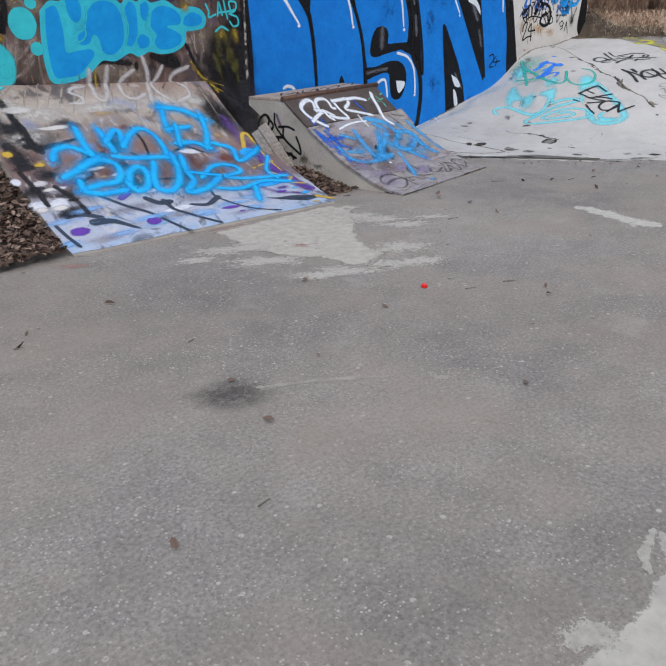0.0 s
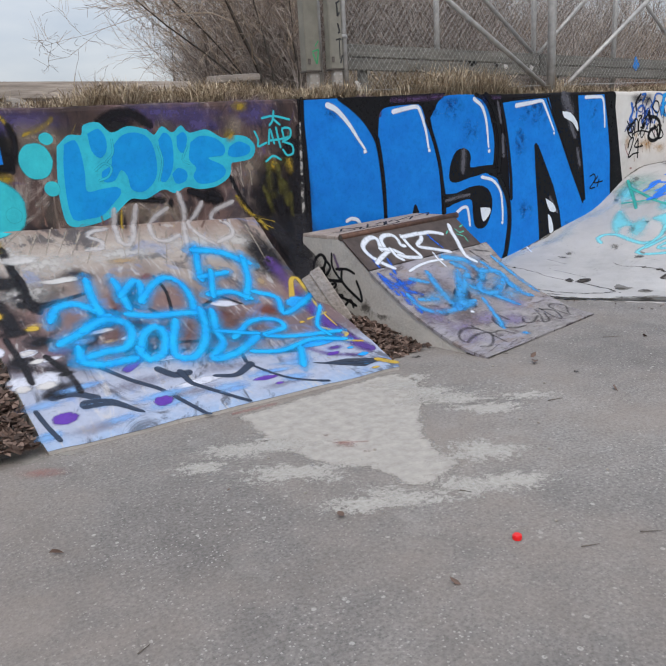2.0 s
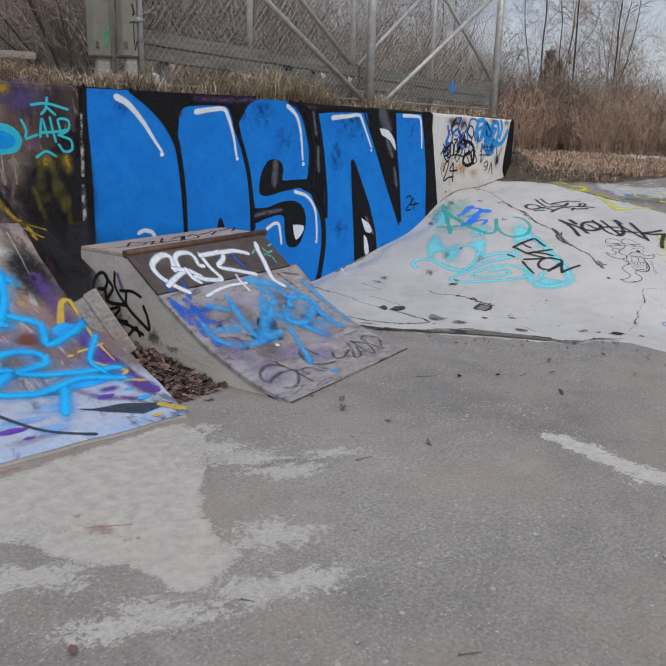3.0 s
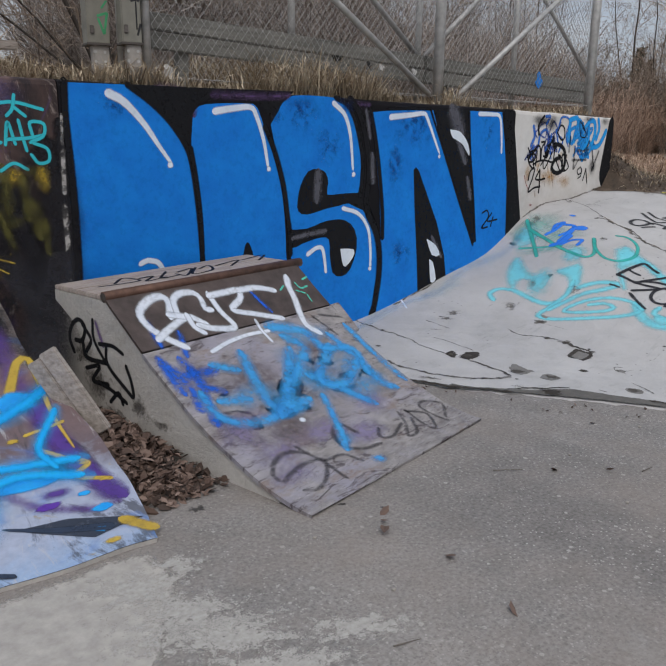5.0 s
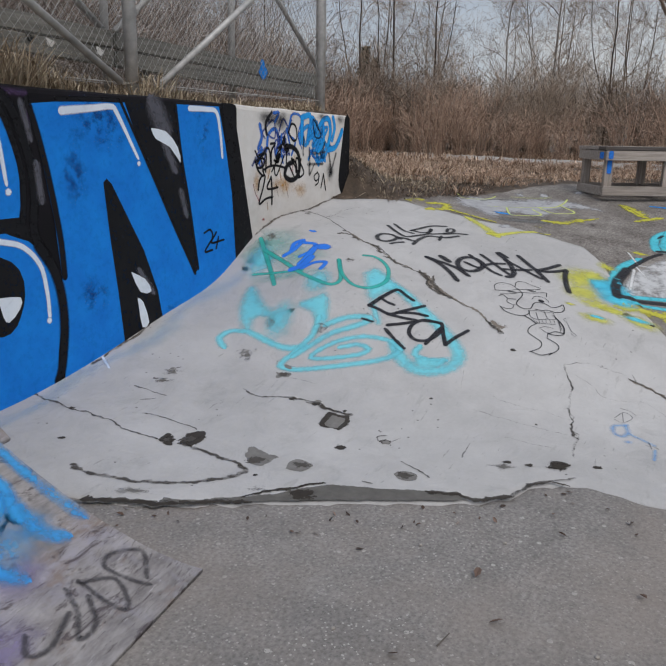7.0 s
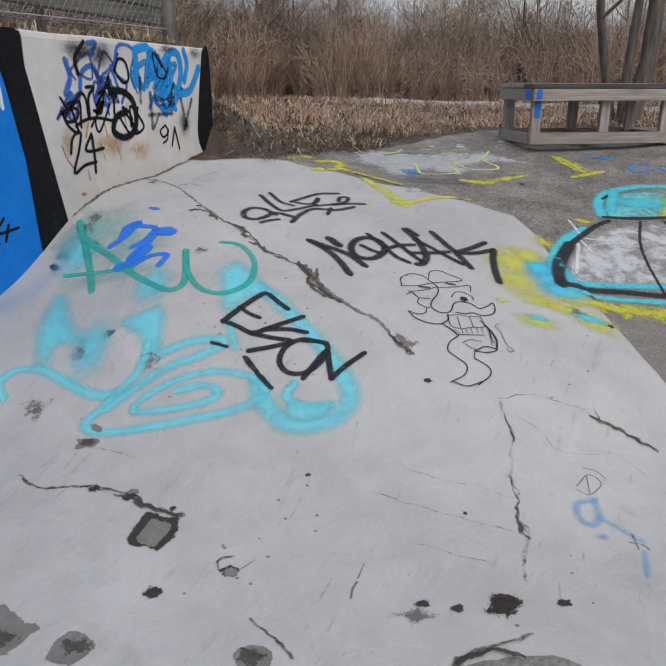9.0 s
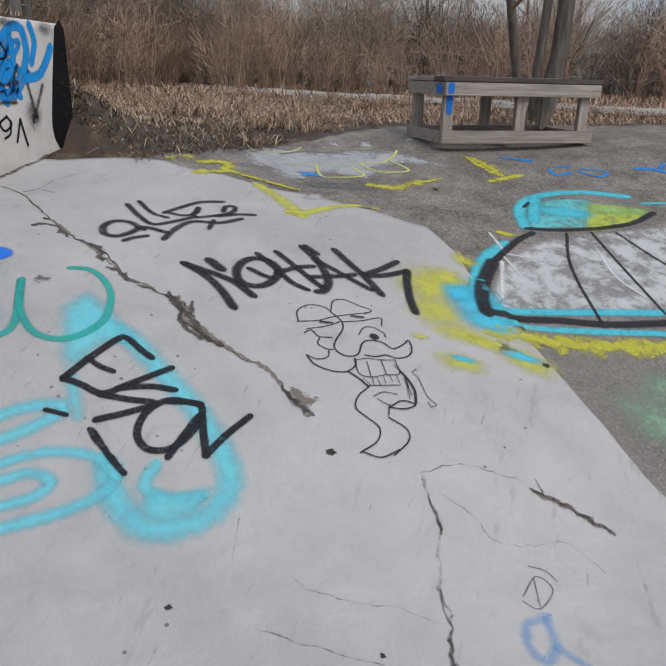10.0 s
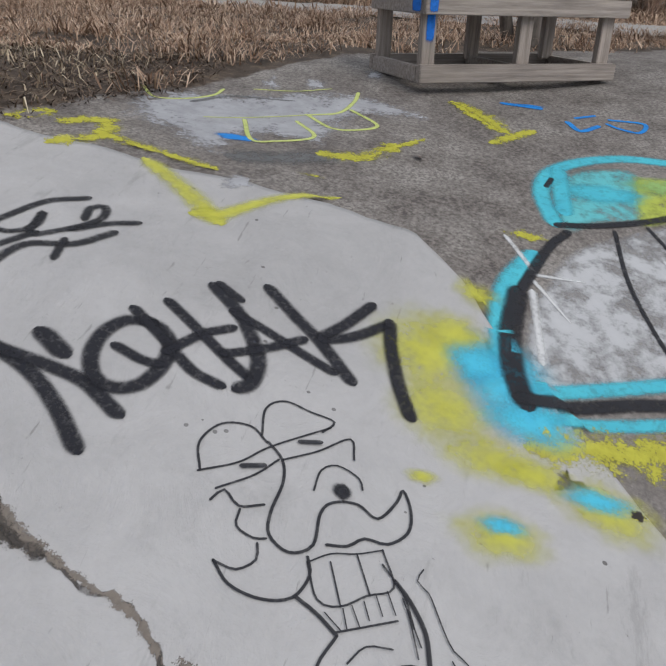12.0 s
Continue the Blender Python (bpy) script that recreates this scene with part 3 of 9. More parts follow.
def build_quarter_pipe():
    q = thing("quarter_pipe", "small wooden quarter pipe with rusty coping and spray-painted plywood", "skate ramp", PIPE_AT)

    def sheet(name, u0, u1, v0, v1, lift, thick, material, label, n=28):
        bm = bmesh.new()
        rows = []
        for i in range(n + 1):
            v = v0 + (v1 - v0) * i / n
            slope = math.atan(0.63 * 1.65 / 1.21 * (max(v, 0.001) / 1.21) ** 0.65)
            ox, oz = -math.sin(slope), math.cos(slope)
            row = []
            for h in (lift, lift - thick):
                for u in (u0, u1):
                    row.append(bm.verts.new((u + 0.004 * noise.noise((v * 6, u, 1)), v + ox * h, pipe_z(v) + oz * h)))
            rows.append(row)
        for a, b in zip(rows, rows[1:]):
            for i, j in ((0, 1), (1, 3), (3, 2), (2, 0)):
                bm.faces.new((a[i], a[j], b[j], b[i]))
        bm.faces.new(rows[0])
        bm.faces.new(rows[-1])
        bmesh.ops.recalc_face_normals(bm, faces=bm.faces[:])
        return part(name, bm, material, q, label)

    sheet("plywood_sheet", -0.628, 0.617, 0.0, 0.945, 0.012, 0.018, PLY, "scuffed grey plywood riding sheet")
    sheet("steel_sheet", -0.624, 0.612, 0.952, 1.195, 0.012, 0.012, STEEL, "dark brown steel plate with white lettering", 8)
    # sides follow the curve and stand on the ground
    for u, w in ((-0.618, 0.045), (0.572, 0.045)):
        bm = bmesh.new()
        outline = [(0.17, 0.0), (0.17, 0.012)] + [(v, pipe_z(v) - 0.006) for v in np.linspace(0.22, 1.17, 18)] + [(1.19, 0.612), (1.60, 0.612), (1.60, 0.0)]
        a = [bm.verts.new((u, v, z)) for v, z in outline]
        b = [bm.verts.new((u + w, v, z)) for v, z in outline]
        bm.faces.new(a)
        bm.faces.new(list(reversed(b)))
        for i in range(len(a)):
            j = (i + 1) % len(a)
            bm.faces.new((a[i], b[i], b[j], a[j]))
        bmesh.ops.recalc_face_normals(bm, faces=bm.faces[:])
        bmesh.ops.triangulate(bm, faces=[f for f in bm.faces if len(f.verts) > 4])
        part("side_panel", bm, SIDE, q, "grey tagged side panel")
    part("deck_board", box_bm(1.25, 0.21, 0.022, pose(0.01, 1.325, 0.624)), DECK, q, "weathered deck board")
    part("deck_board", box_bm(1.25, 0.17, 0.022, pose(0.01, 1.520, 0.624)), DECK, q, "weathered deck board")
    part("coping", rod_bm((-0.622, 1.205, 0.632), (0.655, 1.205, 0.632), 0.024, 16), RUST, q, "rusty steel coping pipe", True)
    # flat dark disc on the closed pipe end, painted as the shade inside
    part("coping_bore", rod_bm((-0.623, 1.205, 0.632), (-0.6225, 1.205, 0.632), 0.019, 16), BARK_DARK, q)
    part("rear_block", box_bm(0.10, 0.10, 0.60, pose(-0.52, 1.50, 0.30)), TIMBER_UP, q)
    part("edge_flap", box_bm(0.07, 0.20, 0.018, pose(0.645, 0.87, 0.365, 41, 0, 0)), PLY, q, "splintered plywood corner")
    return q


quarter_pipe = build_quarter_pipe()

board = thing("leaning_board", "short weathered grey board leaning between the ramps", "board")
LEAN = Matrix.Translation((3.845, 4.66, 0.285)) @ (Vector((0.14, -0.12, -0.31)).to_track_quat("Y", "X").to_matrix().to_4x4()) @ Matrix.Rotation(radians(8), 4, "Y")
part("plank", box_bm(0.075, 0.40, 0.03, LEAN @ pose(0.042, 0, 0, 0, 0, 0), 0.005), TIMBER, board)
part("plank", box_bm(0.07, 0.40, 0.03, LEAN @ pose(-0.034, 0.012, 0.004, 0, 3, 0), 0.005), TIMBER, board)
part("chock", box_bm(0.13, 0.10, 0.08, pose(3.99, 4.72, 0.05, 0, 0, 8)), DARK_TIMBER, board)

# ---- timber grind box ----
BOX_AT = pose(11.05, 3.695, 0.868, 0, 0, math.degrees(math.atan2(-0.832, 0.555)))


def build_grind_box():
    """Local x runs along the front, y to the back."""
    b = thing("grind_box", "weathered timber grind box with open sides and a blue-sprayed corner", "grind box", BOX_AT)
    L, D, H = 1.19, 0.60, 0.44
    for y in (0.02, D - 0.02):
        part("base_rail", box_bm(L, 0.045, 0.085, pose(L / 2 - 0.01, y, 0.043)), TIMBER, b)
    for x in (0.012, L / 2, L - 0.04):
        part("base_cross", box_bm(0.045, D - 0.09, 0.075, pose(x, D / 2, 0.04)), TIMBER, b)
    for x in (0.045, 0.60, 1.11):
        for y in (0.03, D - 0.03):
            part("post", box_bm(0.075, 0.045, 0.29, pose(x, y + (0.025 if y < 0.2 else -0.025), 0.205)), TIMBER_UP, b)
    for y in (0.006, D - 0.006):
        part("fascia", box_bm(L + 0.02, 0.04, 0.085, pose(L / 2, y, H - 0.085)), TIMBER, b)
    for x in (-0.004, L + 0.004):
        part("end_fascia", box_bm(0.035, D - 0.06, 0.085, pose(x, D / 2, H - 0.085)), TIMBER, b)
    for i in range(4):
        part("top_board", box_bm(L + 0.05, 0.150, 0.032, pose(L / 2, -0.01 + 0.076 + i * 0.1525, H - 0.022)), DARK_TIMBER if i == 0 else TIMBER, b)
    blue = paint(0.02, 0.19, 0.72, 0.35, 0.95, 0.3)
    for sx, sz, x, y, z, rx, rz in ((0.10, 0.07, -0.023, 0.06, H - 0.085, 90, 90), (0.05, 0.08, 0.03, -0.016, H - 0.08, 90, 0), (0.05, 0.15, 0.045, 0.029, 0.26, 90, 0)):
        bm = bmesh.new()
        uv = bm.loops.layers.uv.new("UVMap")
        c = bm.verts.new((0, 0, 0))
        ring = [bm.verts.new((sx * 0.55 * math.copysign(abs(math.cos(a)) ** 0.4, math.cos(a)), sz * 0.55 * math.copysign(abs(math.sin(a)) ** 0.4, math.sin(a)), 0)) for a in np.linspace(0, 2 * math.pi, 13)[:-1]]
        for i in range(12):
            f = bm.faces.new((c, ring[i], ring[(i + 1) % 12]))
            for loop in f.loops:
                loop[uv].uv = (0.5 if loop.vert is c else 0.0, 0)
        bmesh.ops.transform(bm, matrix=pose(x, y, z, rx, 0, rz), verts=bm.verts)
        part("blue_spray", bm, blue, b, "blue spray paint")
    return b


grind_box = build_grind_box()


GREEN_MARK = plain_material("green_mark", (0.05, 0.30, 0.13), 0.7)
INK_MARK = plain_material("black_mark", (0.012, 0.012, 0.014), 0.7)


# ---- fence behind the wall ----
def wires(x0, x1, y, z0, z1, gap, r, sag=0.0):
    """The two sets of slanted wires of a chain-link panel, as three-sided rods."""
    verts, faces = [], []
    h = z1 - z0
    for sgn in (1, -1):
        k = x0 - h
        while k < x1 + h:
            a, b = (k, z0), (k + h * 0.8, z1)
            if sgn < 0:
                a, b = (k + h * 0.8, z0), (k, z1)
            ts = [0.0, 1.0]
            dx = b[0] - a[0]
            for lim in (x0, x1):
                ts.append((lim - a[0]) / dx)
            lo, hi = max(0.0, min(ts[2], ts[3])), min(1.0, max(ts[2], ts[3]))
            if hi - lo > 0.01:
                base = len(verts)
                n = 6
                for i in range(n + 1):
                    t = lo + (hi - lo) * i / n
                    x, z = a[0] + dx * t, a[1] + h * t
                    yy = y + 0.012 * sgn * math.sin(i * 2.1) + 0.02 * noise.noise((x, z, 1))
                    for q in range(3):
                        verts.append((x + r * math.cos(q * 2.094), yy + r * math.sin(q * 2.094), z))
                for i in range(n):
                    for q in range(3):
                        faces.append((base + 3 * i + q, base + 3 * i + (q + 1) % 3, base + 3 * i + 3 + (q + 1) % 3, base + 3 * i + 3 + q))
            k += gap
    return verts, faces


def build_fence(name, label, y, posts, braces, z0, z1, gap, r_wire, r_post):
    f = thing(name, label, "fence")
    for x in posts:
        part("post", rod_bm((x, y, z0 - 0.08), (x, y, z1), r_post * (0.6 if x < 5 else 1.0), 12), GALV, f, "", True)
    for a, b in zip(posts, posts[1:]):
        v, fc = wires(a + r_post, b - r_post, y + 0.01, z0 + 0.03, z1 - 0.05, gap, r_wire)
        mesh_object("chain_link_panel", v, fc, GALV, f, "slack diamond wire mesh")
        part("top_rail", rod_bm((a, y, z1 - 0.04), (b, y, z1 - 0.04), 0.022, 10), GALV, f)
        part("tension_wire", rod_bm((a, y - 0.012, z0 + 0.05), (b, y - 0.012, z0 + 0.045), 0.003, 5), GALV, f)
    for a, b in braces:
        part("brace", rod_bm(a, b, 0.021, 10), GALV, f, "slanted steel brace", True)
    return f


front_fence = build_fence("chain_link_fence", "tall galvanised chain-link fence with braces on top of the wall", 5.75, (4.86, 7.29, 9.46), (((7.18, 5.735, 1.63), (4.95, 5.735, 2.90)), ((7.46, 5.735, 1.60), (9.40, 5.735, 2.86))), 1.58, 3.35, 0.052, 0.0017, 0.040)
back_fence = build_fence("chain_link_fence", "second galvanised chain-link fence behind the low board rail", 6.15, (4.9, 6.19, 7.49, 8.79, 10.1), (((7.45, 6.13, 1.96), (6.0, 6.13, 2.98)), ((7.55, 6.13, 1.96), (8.85, 6.13, 2.94)), ((10.08, 6.13, 1.92), (8.9, 6.13, 2.78))), 1.6, 3.2, 0.075, 0.0014, 0.026)

rail = thing("board_rail", "low grey board rail, two planks deep, behind the fence", "rail")
for x0, x1 in ((4.95, 7.4), (7.4, 9.9)):
    for z in (1.795, 1.90):
        part("rail_plank", box_bm(x1 - x0 - 0.012, 0.035, 0.10, pose((x0 + x1) / 2, 6.0, z + 0.06 - 0.030 * ((x0 + x1) / 2 - 5.0), 0, 1.7, 0), 0.008), FRP, rail)
    part("rail_post", box_bm(0.07, 0.06, 0.44, pose(x0 + 0.3, 6.05, 1.70)), FRP, rail)
for sx, sz, x, z, col in ((0.09, 0.06, 6.47, 1.85, (0.02, 0.02, 0.02)), (0.05, 0.05, 6.78, 1.83, (0.03, 0.03, 0.03)), (0.05, 0.05, 6.91, 1.82, (0.62, 0.60, 0.58)), (0.05, 0.05, 7.27, 1.81, (0.66, 0.64, 0.62)), (0.10, 0.11, 8.96, 1.84, (0.02, 0.22, 0.70))):
    bm = bmesh.new()
    uv = bm.loops.layers.uv.new("UVMap")
    c = bm.verts.new((x, 5.978, z))
    ring = [bm.verts.new((x + sx * (0.6 + 0.2 * math.sin(3 * a + x)) * math.cos(a), 5.978, z + sz * (0.6 + 0.2 * math.cos(2 * a + x)) * math.sin(a))) for a in np.linspace(0, 2 * math.pi, 15)[:-1]]
    for i in range(14):
        fc = bm.faces.new((c, ring[i], ring[(i + 1) % 14]))
        for loop in fc.loops:
            loop[uv].uv = (0.5 if loop.vert is c else 0.0, 0)
    part("sprayed_patch", bm, paint(*col, 0.2), rail)

# two steel gate posts on bolted feet beside the fence
def gate_post(x, y, w, turn, label, mark, strokes):
    p = thing("gate_post", label, "post", pose(x, y, 0, 0, 0, turn), "gate posts on the wall")
    part("shaft", box_bm(w, w, 1.6, pose(0, 0, 2.59), 0.006), POST, p)
    part("foot", box_bm(w * 0.72, w * 0.6, 0.26, pose(0.012, -0.01, 1.67), 0.006), CONCRETE, p)
    part("base_plate", box_bm(w + 0.012, w + 0.012, 0.012, pose(0, 0, 1.788), 0.002), DARK_TIMBER, p)
    for dx in (-0.022, 0.03):
        for z in (1.70, 1.75):
            part("bolt", rod_bm((dx, -w * 0.31 - 0.012, z), (dx, -w * 0.30 - 0.002, z), 0.008, 8), GALV, p)
    part("clip", box_bm(0.02, 0.012, 0.04, pose(-w * 0.30, -w / 2 - 0.004, 1.86), 0.002), DARK_TIMBER, p)
    for width, pts in strokes:
        for (xa, za), (xb, zb) in zip(pts, pts[1:]):
            part("sprayed_stroke", rod_bm((xa, -w / 2 + width * 0.8, za), (xb, -w / 2 + width * 0.8, zb), width, 6), mark, p)


gate_post(4.655, 5.93, 0.12, -10, "dull steel gate post on a concrete foot with green spray", GREEN_MARK, ((0.012, ((-0.005, 1.93), (0.05, 1.95), (0.03, 1.84), (0.0, 1.92))), (0.009, ((0.02, 1.97), (0.05, 2.01)))))
gate_post(4.768, 5.76, 0.105, -12, "pale steel gate post on a concrete foot with black marks", INK_MARK, ((0.011, ((0.0, 2.0), (0.035, 2.01), (0.045, 2.0))), (0.012, ((0.028, 2.0), (0.028, 1.86))), (0.010, ((0.03, 1.83), (0.048, 1.89))), (0.013, ((0.02, 2.12), (0.035, 2.06), (0.02, 2.05))), (0.012, ((0.02, 2.26), (0.022, 2.17), (0.04, 2.20))), (0.011, ((0.01, 2.26), (0.045, 2.28)))))
clamp = thing("pipe_clamp", "short steel pipe stub between gate post and fence", "pipe")
part("stub", rod_bm((4.80, 5.735, 2.03), (4.87, 5.735, 2.03), 0.018, 10), GALV, clamp, "", True)

# old beam and stones lying on the verge
log = thing("fallen_beam", "long weathered beam lying on the grassy verge above the wall", "beam")
part("beam", box_bm(3.8, 0.16, 0.13, pose(1.9, 6.30, 1.715, 2, 0.6, 1.5), 0.02), TIMBER, log)
log = thing("plank", "short grey plank lying on a stone at the verge", "plank")
part("board", box_bm(0.42, 0.14, 0.05, pose(4.08, 6.15, 1.765, 4, -3, 8), 0.008), TIMBER, log)
random.seed(11)
for x, y, s in ((3.35, 6.1, 0.14), (3.62, 6.1, 0.12), (4.12, 6.15, 0.11), (2.45, 6.25, 0.13), (1.6, 6.3, 0.1)):
    bm = bmesh.new()
    bmesh.ops.create_icosphere(bm, subdivisions=3, radius=s)
    for v in bm.verts:
        v.co *= 1 + 0.35 * noise.noise(v.co * (2.2 / s) * 0.4 + Vector((x * 7, 0, 0)))
        v.co.z *= 0.62
    bmesh.ops.transform(bm, matrix=pose(x, y, land(x, y)[0] + s * 0.3, 0, 0, x * 90), verts=bm.verts)
    st = part("stone", bm, STONE, None, "", True)
    tagged(st, "rounded grey field stone half sunk in dry grass", "stone", "stones on the verge")


# ---- path and far ground ----
def build_path():
    mid = [(15.2, -9.0), (15.6, -3.0), (16.3, 2.0), (17.6, 5.0), (19.2, 8.0), (21.5, 11.0), (26.0, 15.0)]
    verts, faces = [], []
    pts = []
    for (x0, y0), (x1, y1) in zip(mid, mid[1:]):
        for k in range(14):
            pts.append((x0 + (x1 - x0) * k / 14, y0 + (y1 - y0) * k / 14))
    for i, (x, y) in enumerate(pts):
        a, b = pts[max(i - 1, 0)], pts[min(i + 1, len(pts) - 1)]
        d = Vector((b[0] - a[0], b[1] - a[1])).normalized()
        for s in np.linspace(-1.15, 1.15, 7):
            s = s * (1 + 0.08 * noise.noise((i * 0.4, s, 0)))
            px, py = x + d.y * s, y - d.x * s
            verts.append((px, py, land(px, py)[0] + 0.05 - 0.03 * abs(s)))
    for i in range(len(pts) - 1):
        for k in range(6):
            faces.append((i * 7 + k, i * 7 + k + 1, i * 7 + 8 + k, i * 7 + 7 + k))
    return tagged(mesh_object("path", verts, faces, GRAVEL, smooth=True), "pale gravel footpath between dry grass and woods", "path", kind="structure")


path = build_path()


# ---- plants ----
def tubes(points, radii, sides=3):
    """Tapered tubes through points (count, steps, 3) with radii (count, steps)."""
    n, k, _ = points.shape
    d = points[:, -1] - points[:, 0]
    d /= np.linalg.norm(d, axis=1, keepdims=True) + 1e-9
    a = np.cross(d, np.where(np.abs(d[:, 2:3]) > 0.9, np.array([[1.0, 0.2, 0.0]]), np.array([[0.1, 0.2, 1.0]])))
    a /= np.linalg.norm(a, axis=1, keepdims=True) + 1e-9
    b = np.cross(d, a)
    ang = np.arange(sides) * 2 * np.pi / sides
    ring = a[:, None, None] * np.cos(ang)[None, None, :, None] + b[:, None, None] * np.sin(ang)[None, None, :, None]
    verts = (points[:, :, None] + ring * radii[:, :, None, None]).reshape(-1, 3)
    base = (np.arange(n)[:, None, None] * k + np.arange(k - 1)[None, :, None]) * sides
    q = np.arange(sides)[None, None]
    q2 = (q + 1) % sides
    faces = np.stack([base + q, base + q2, base + sides + q2, base + sides + q], -1).reshape(-1, 4)
    return verts, faces


def joined(batches):
    vs, fs, off = [], [], 0
    for v, f in batches:
        vs.append(v)
        fs.append(f + off)
        off += len(v)
    return np.concatenate(vs), np.concatenate(fs)


def sprout(rng, pts, rad, n, length, spread, k=4, lo=0.25, lift=0.3, thin=0.5, bend=0.25):
    """n shoots from each of the given limbs: their points and radii."""
    N, K, _ = pts.shape
    t = rng.uniform(lo, 1.0, (N, n))
    i = np.minimum((t * (K - 1)).astype(int), K - 2)
    fr = t * (K - 1) - i
    rows = np.arange(N)[:, None]
    start = pts[rows, i] * (1 - fr[..., None]) + pts[rows, i + 1] * fr[..., None]
    r0 = rad[rows, i] * (1 - fr) + rad[rows, i + 1] * fr
    way = pts[rows, i + 1] - pts[rows, i]
    way /= np.linalg.norm(way, axis=-1, keepdims=True) + 1e-9
    side = rng.normal(size=(N, n, 3))
    side -= (side * way).sum(-1, keepdims=True) * way
    side /= np.linalg.norm(side, axis=-1, keepdims=True) + 1e-9
    go = way * math.cos(spread) + side * math.sin(spread)
    go[..., 2] += lift * 0.5
    go /= np.linalg.norm(go, axis=-1, keepdims=True)
    L = length * rng.uniform(0.45, 1.0, (N, n)) * (1.15 - 0.6 * t)
    s = np.linspace(0, 1, k)
    wig = rng.normal(size=(N, n, 3)) * bend
    out = start[:, :, None] + L[..., None, None] * (go[:, :, None] * s[None, None, :, None] + wig[:, :, None] * (s**2)[None, None, :, None] + np.array([0, 0, lift])[None, None, None] * (s**2)[None, None, :, None])
    jit = rng.normal(size=(N, n, k, 3)) * (L[..., None, None] * 0.03)
    jit[:, :, 0] = 0
    out = out + jit
    rr = (r0 * thin)[..., None] * (1 - 0.8 * s)[None, None]
    return out.reshape(N * n, k, 3), np.maximum(rr.reshape(N * n, k), 0.0022)


def limb(rng, start, end, steps, wig):
    s = np.linspace(0, 1, steps)[:, None]
    p = np.array(start) * (1 - s) + np.array(end) * s
    p[1:] += np.cumsum(rng.normal(size=(steps - 1, 3)) * wig, axis=0) * np.array([1, 1, 0.2])
    return p


def bare_tree(name, label, at, height, r, seed, bark, leans=((0, 0),), n1=13, n2=6, n3=5, long=0.45, group=""):
    rng = np.random.default_rng(seed)
    t = thing(name, label, "tree", Matrix.Translation(at), group)
    trunks = np.stack([limb(rng, (0.10 * i, 0.06 * i, -0.1), (lx * height, ly * height, height * (1 - 0.1 * i)), 9, height * 0.008) for i, (lx, ly) in enumerate(leans)])
    flare = np.array([1.35, 1.05, 0.95, 0.85, 0.74, 0.62, 0.48, 0.33, 0.12])
    rad = np.stack([r * flare * (1.0 if i == 0 else 0.55) for i in range(len(leans))])
    v, f = tubes(trunks, rad, 9)
    mesh_object("trunk", v, f, bark, t, "", True)
    p1, r1 = sprout(rng, trunks, rad, n1, height * long, 0.95, 6, 0.22, 0.18, 0.5)
    p2, r2 = sprout(rng, p1, r1, n2, height * long * 0.5, 0.8, 5, 0.2, 0.12, 0.55)
    p3, r3 = sprout(rng, p2, r2, n3, height * long * 0.26, 0.7, 4, 0.15, 0.05, 0.6)
    v, f = joined([tubes(p1, r1, 5), tubes(p2, r2, 4), tubes(p3, r3, 3)])
    mesh_object("crown", v, f, TWIG, t, "bare leafless branches")
    return t


bare_tree("bare_tree", "grey-barked bare tree beside the path with crooked limbs", (13.3, 3.13, 0.85), 5.8, 0.075, 3, BARK, ((0.0, 0.0), (-0.01, -0.03), (-0.20, 0.12)), 11, 6, 5)
bare_tree("bare_tree", "thick dark bare tree at the edge of the asphalt", (14.35, 1.55, 0.85), 6.5, 0.20, 8, BARK_DARK, ((-0.02, 0.02), (0.12, -0.03)), 12, 6, 5)
bare_tree("bare_tree", "bare tree with long arching branches above the wall", (6.9, 10.2, 1.5), 3.6, 0.026, 21, BARK_DARK, ((-0.55, -0.1), (-0.2, 0.1), (-0.8, 0.05), (-0.95, 0.0), (0.1, 0.0)), 16, 7, 6, 0.5)
bare_tree("bare_tree", "leaning bare shrub tree at the thicket edge", (8.6, 11.2, 1.5), 3.8, 0.020, 29, BARK_DARK, ((-0.35, 0.0), (0.2, 0.1), (-0.7, 0.0), (0.0, 0.0)), 15, 7, 5, 0.5)
bare_tree("bare_tree", "young bare tree on the rise behind the wall", (8.4, 11.2, 1.5), 4.4, 0.026, 23, BARK_DARK, ((0.2, 0.0), (-0.3, 0.1), (-0.05, 0.0)), 14, 7, 5, 0.5)

# woods: a few trees, each repeated at other turns and sizes
rng = np.random.default_rng(5)
kinds = [bare_tree("woodland_tree", "slender bare woodland tree at the back of the thicket", (24.0 + 2 * i, 13.0 - 5 * i, 0.9), 6.6 + 0.5 * i, 0.033, 40 + i, (BARK_DARK, BIRCH, BARK, BARK_DARK)[i], ((0.03, 0.02), (-0.12, 0.08)), 19, 7, 5, 0.32, "woodland trees") for i in range(4)]
spots = []
for i in range(80):
    a = i / 79
    x = np.interp(a, (0, 0.40, 0.62, 1.0), (10.5, 16.0, 25.0, 25.5)) + rng.uniform(-1.5, 4.5)
    y = np.interp(a, (0, 0.40, 0.62, 1.0), (16.5, 18.5, 12.0, -14.0)) + rng.uniform(-1.0, 4.5)
    spots.append((x, y))
for i, (x, y) in enumerate(spots):
    s = rng.uniform(0.55, 0.98)
    copy_thing(kinds[i % 4], Matrix.Translation((x, y, land(x, y)[0])) @ Matrix.Rotation(rng.uniform(0, 6.28), 4, "Z")).scale = (s, s, s * rng.uniform(0.9, 1.15))


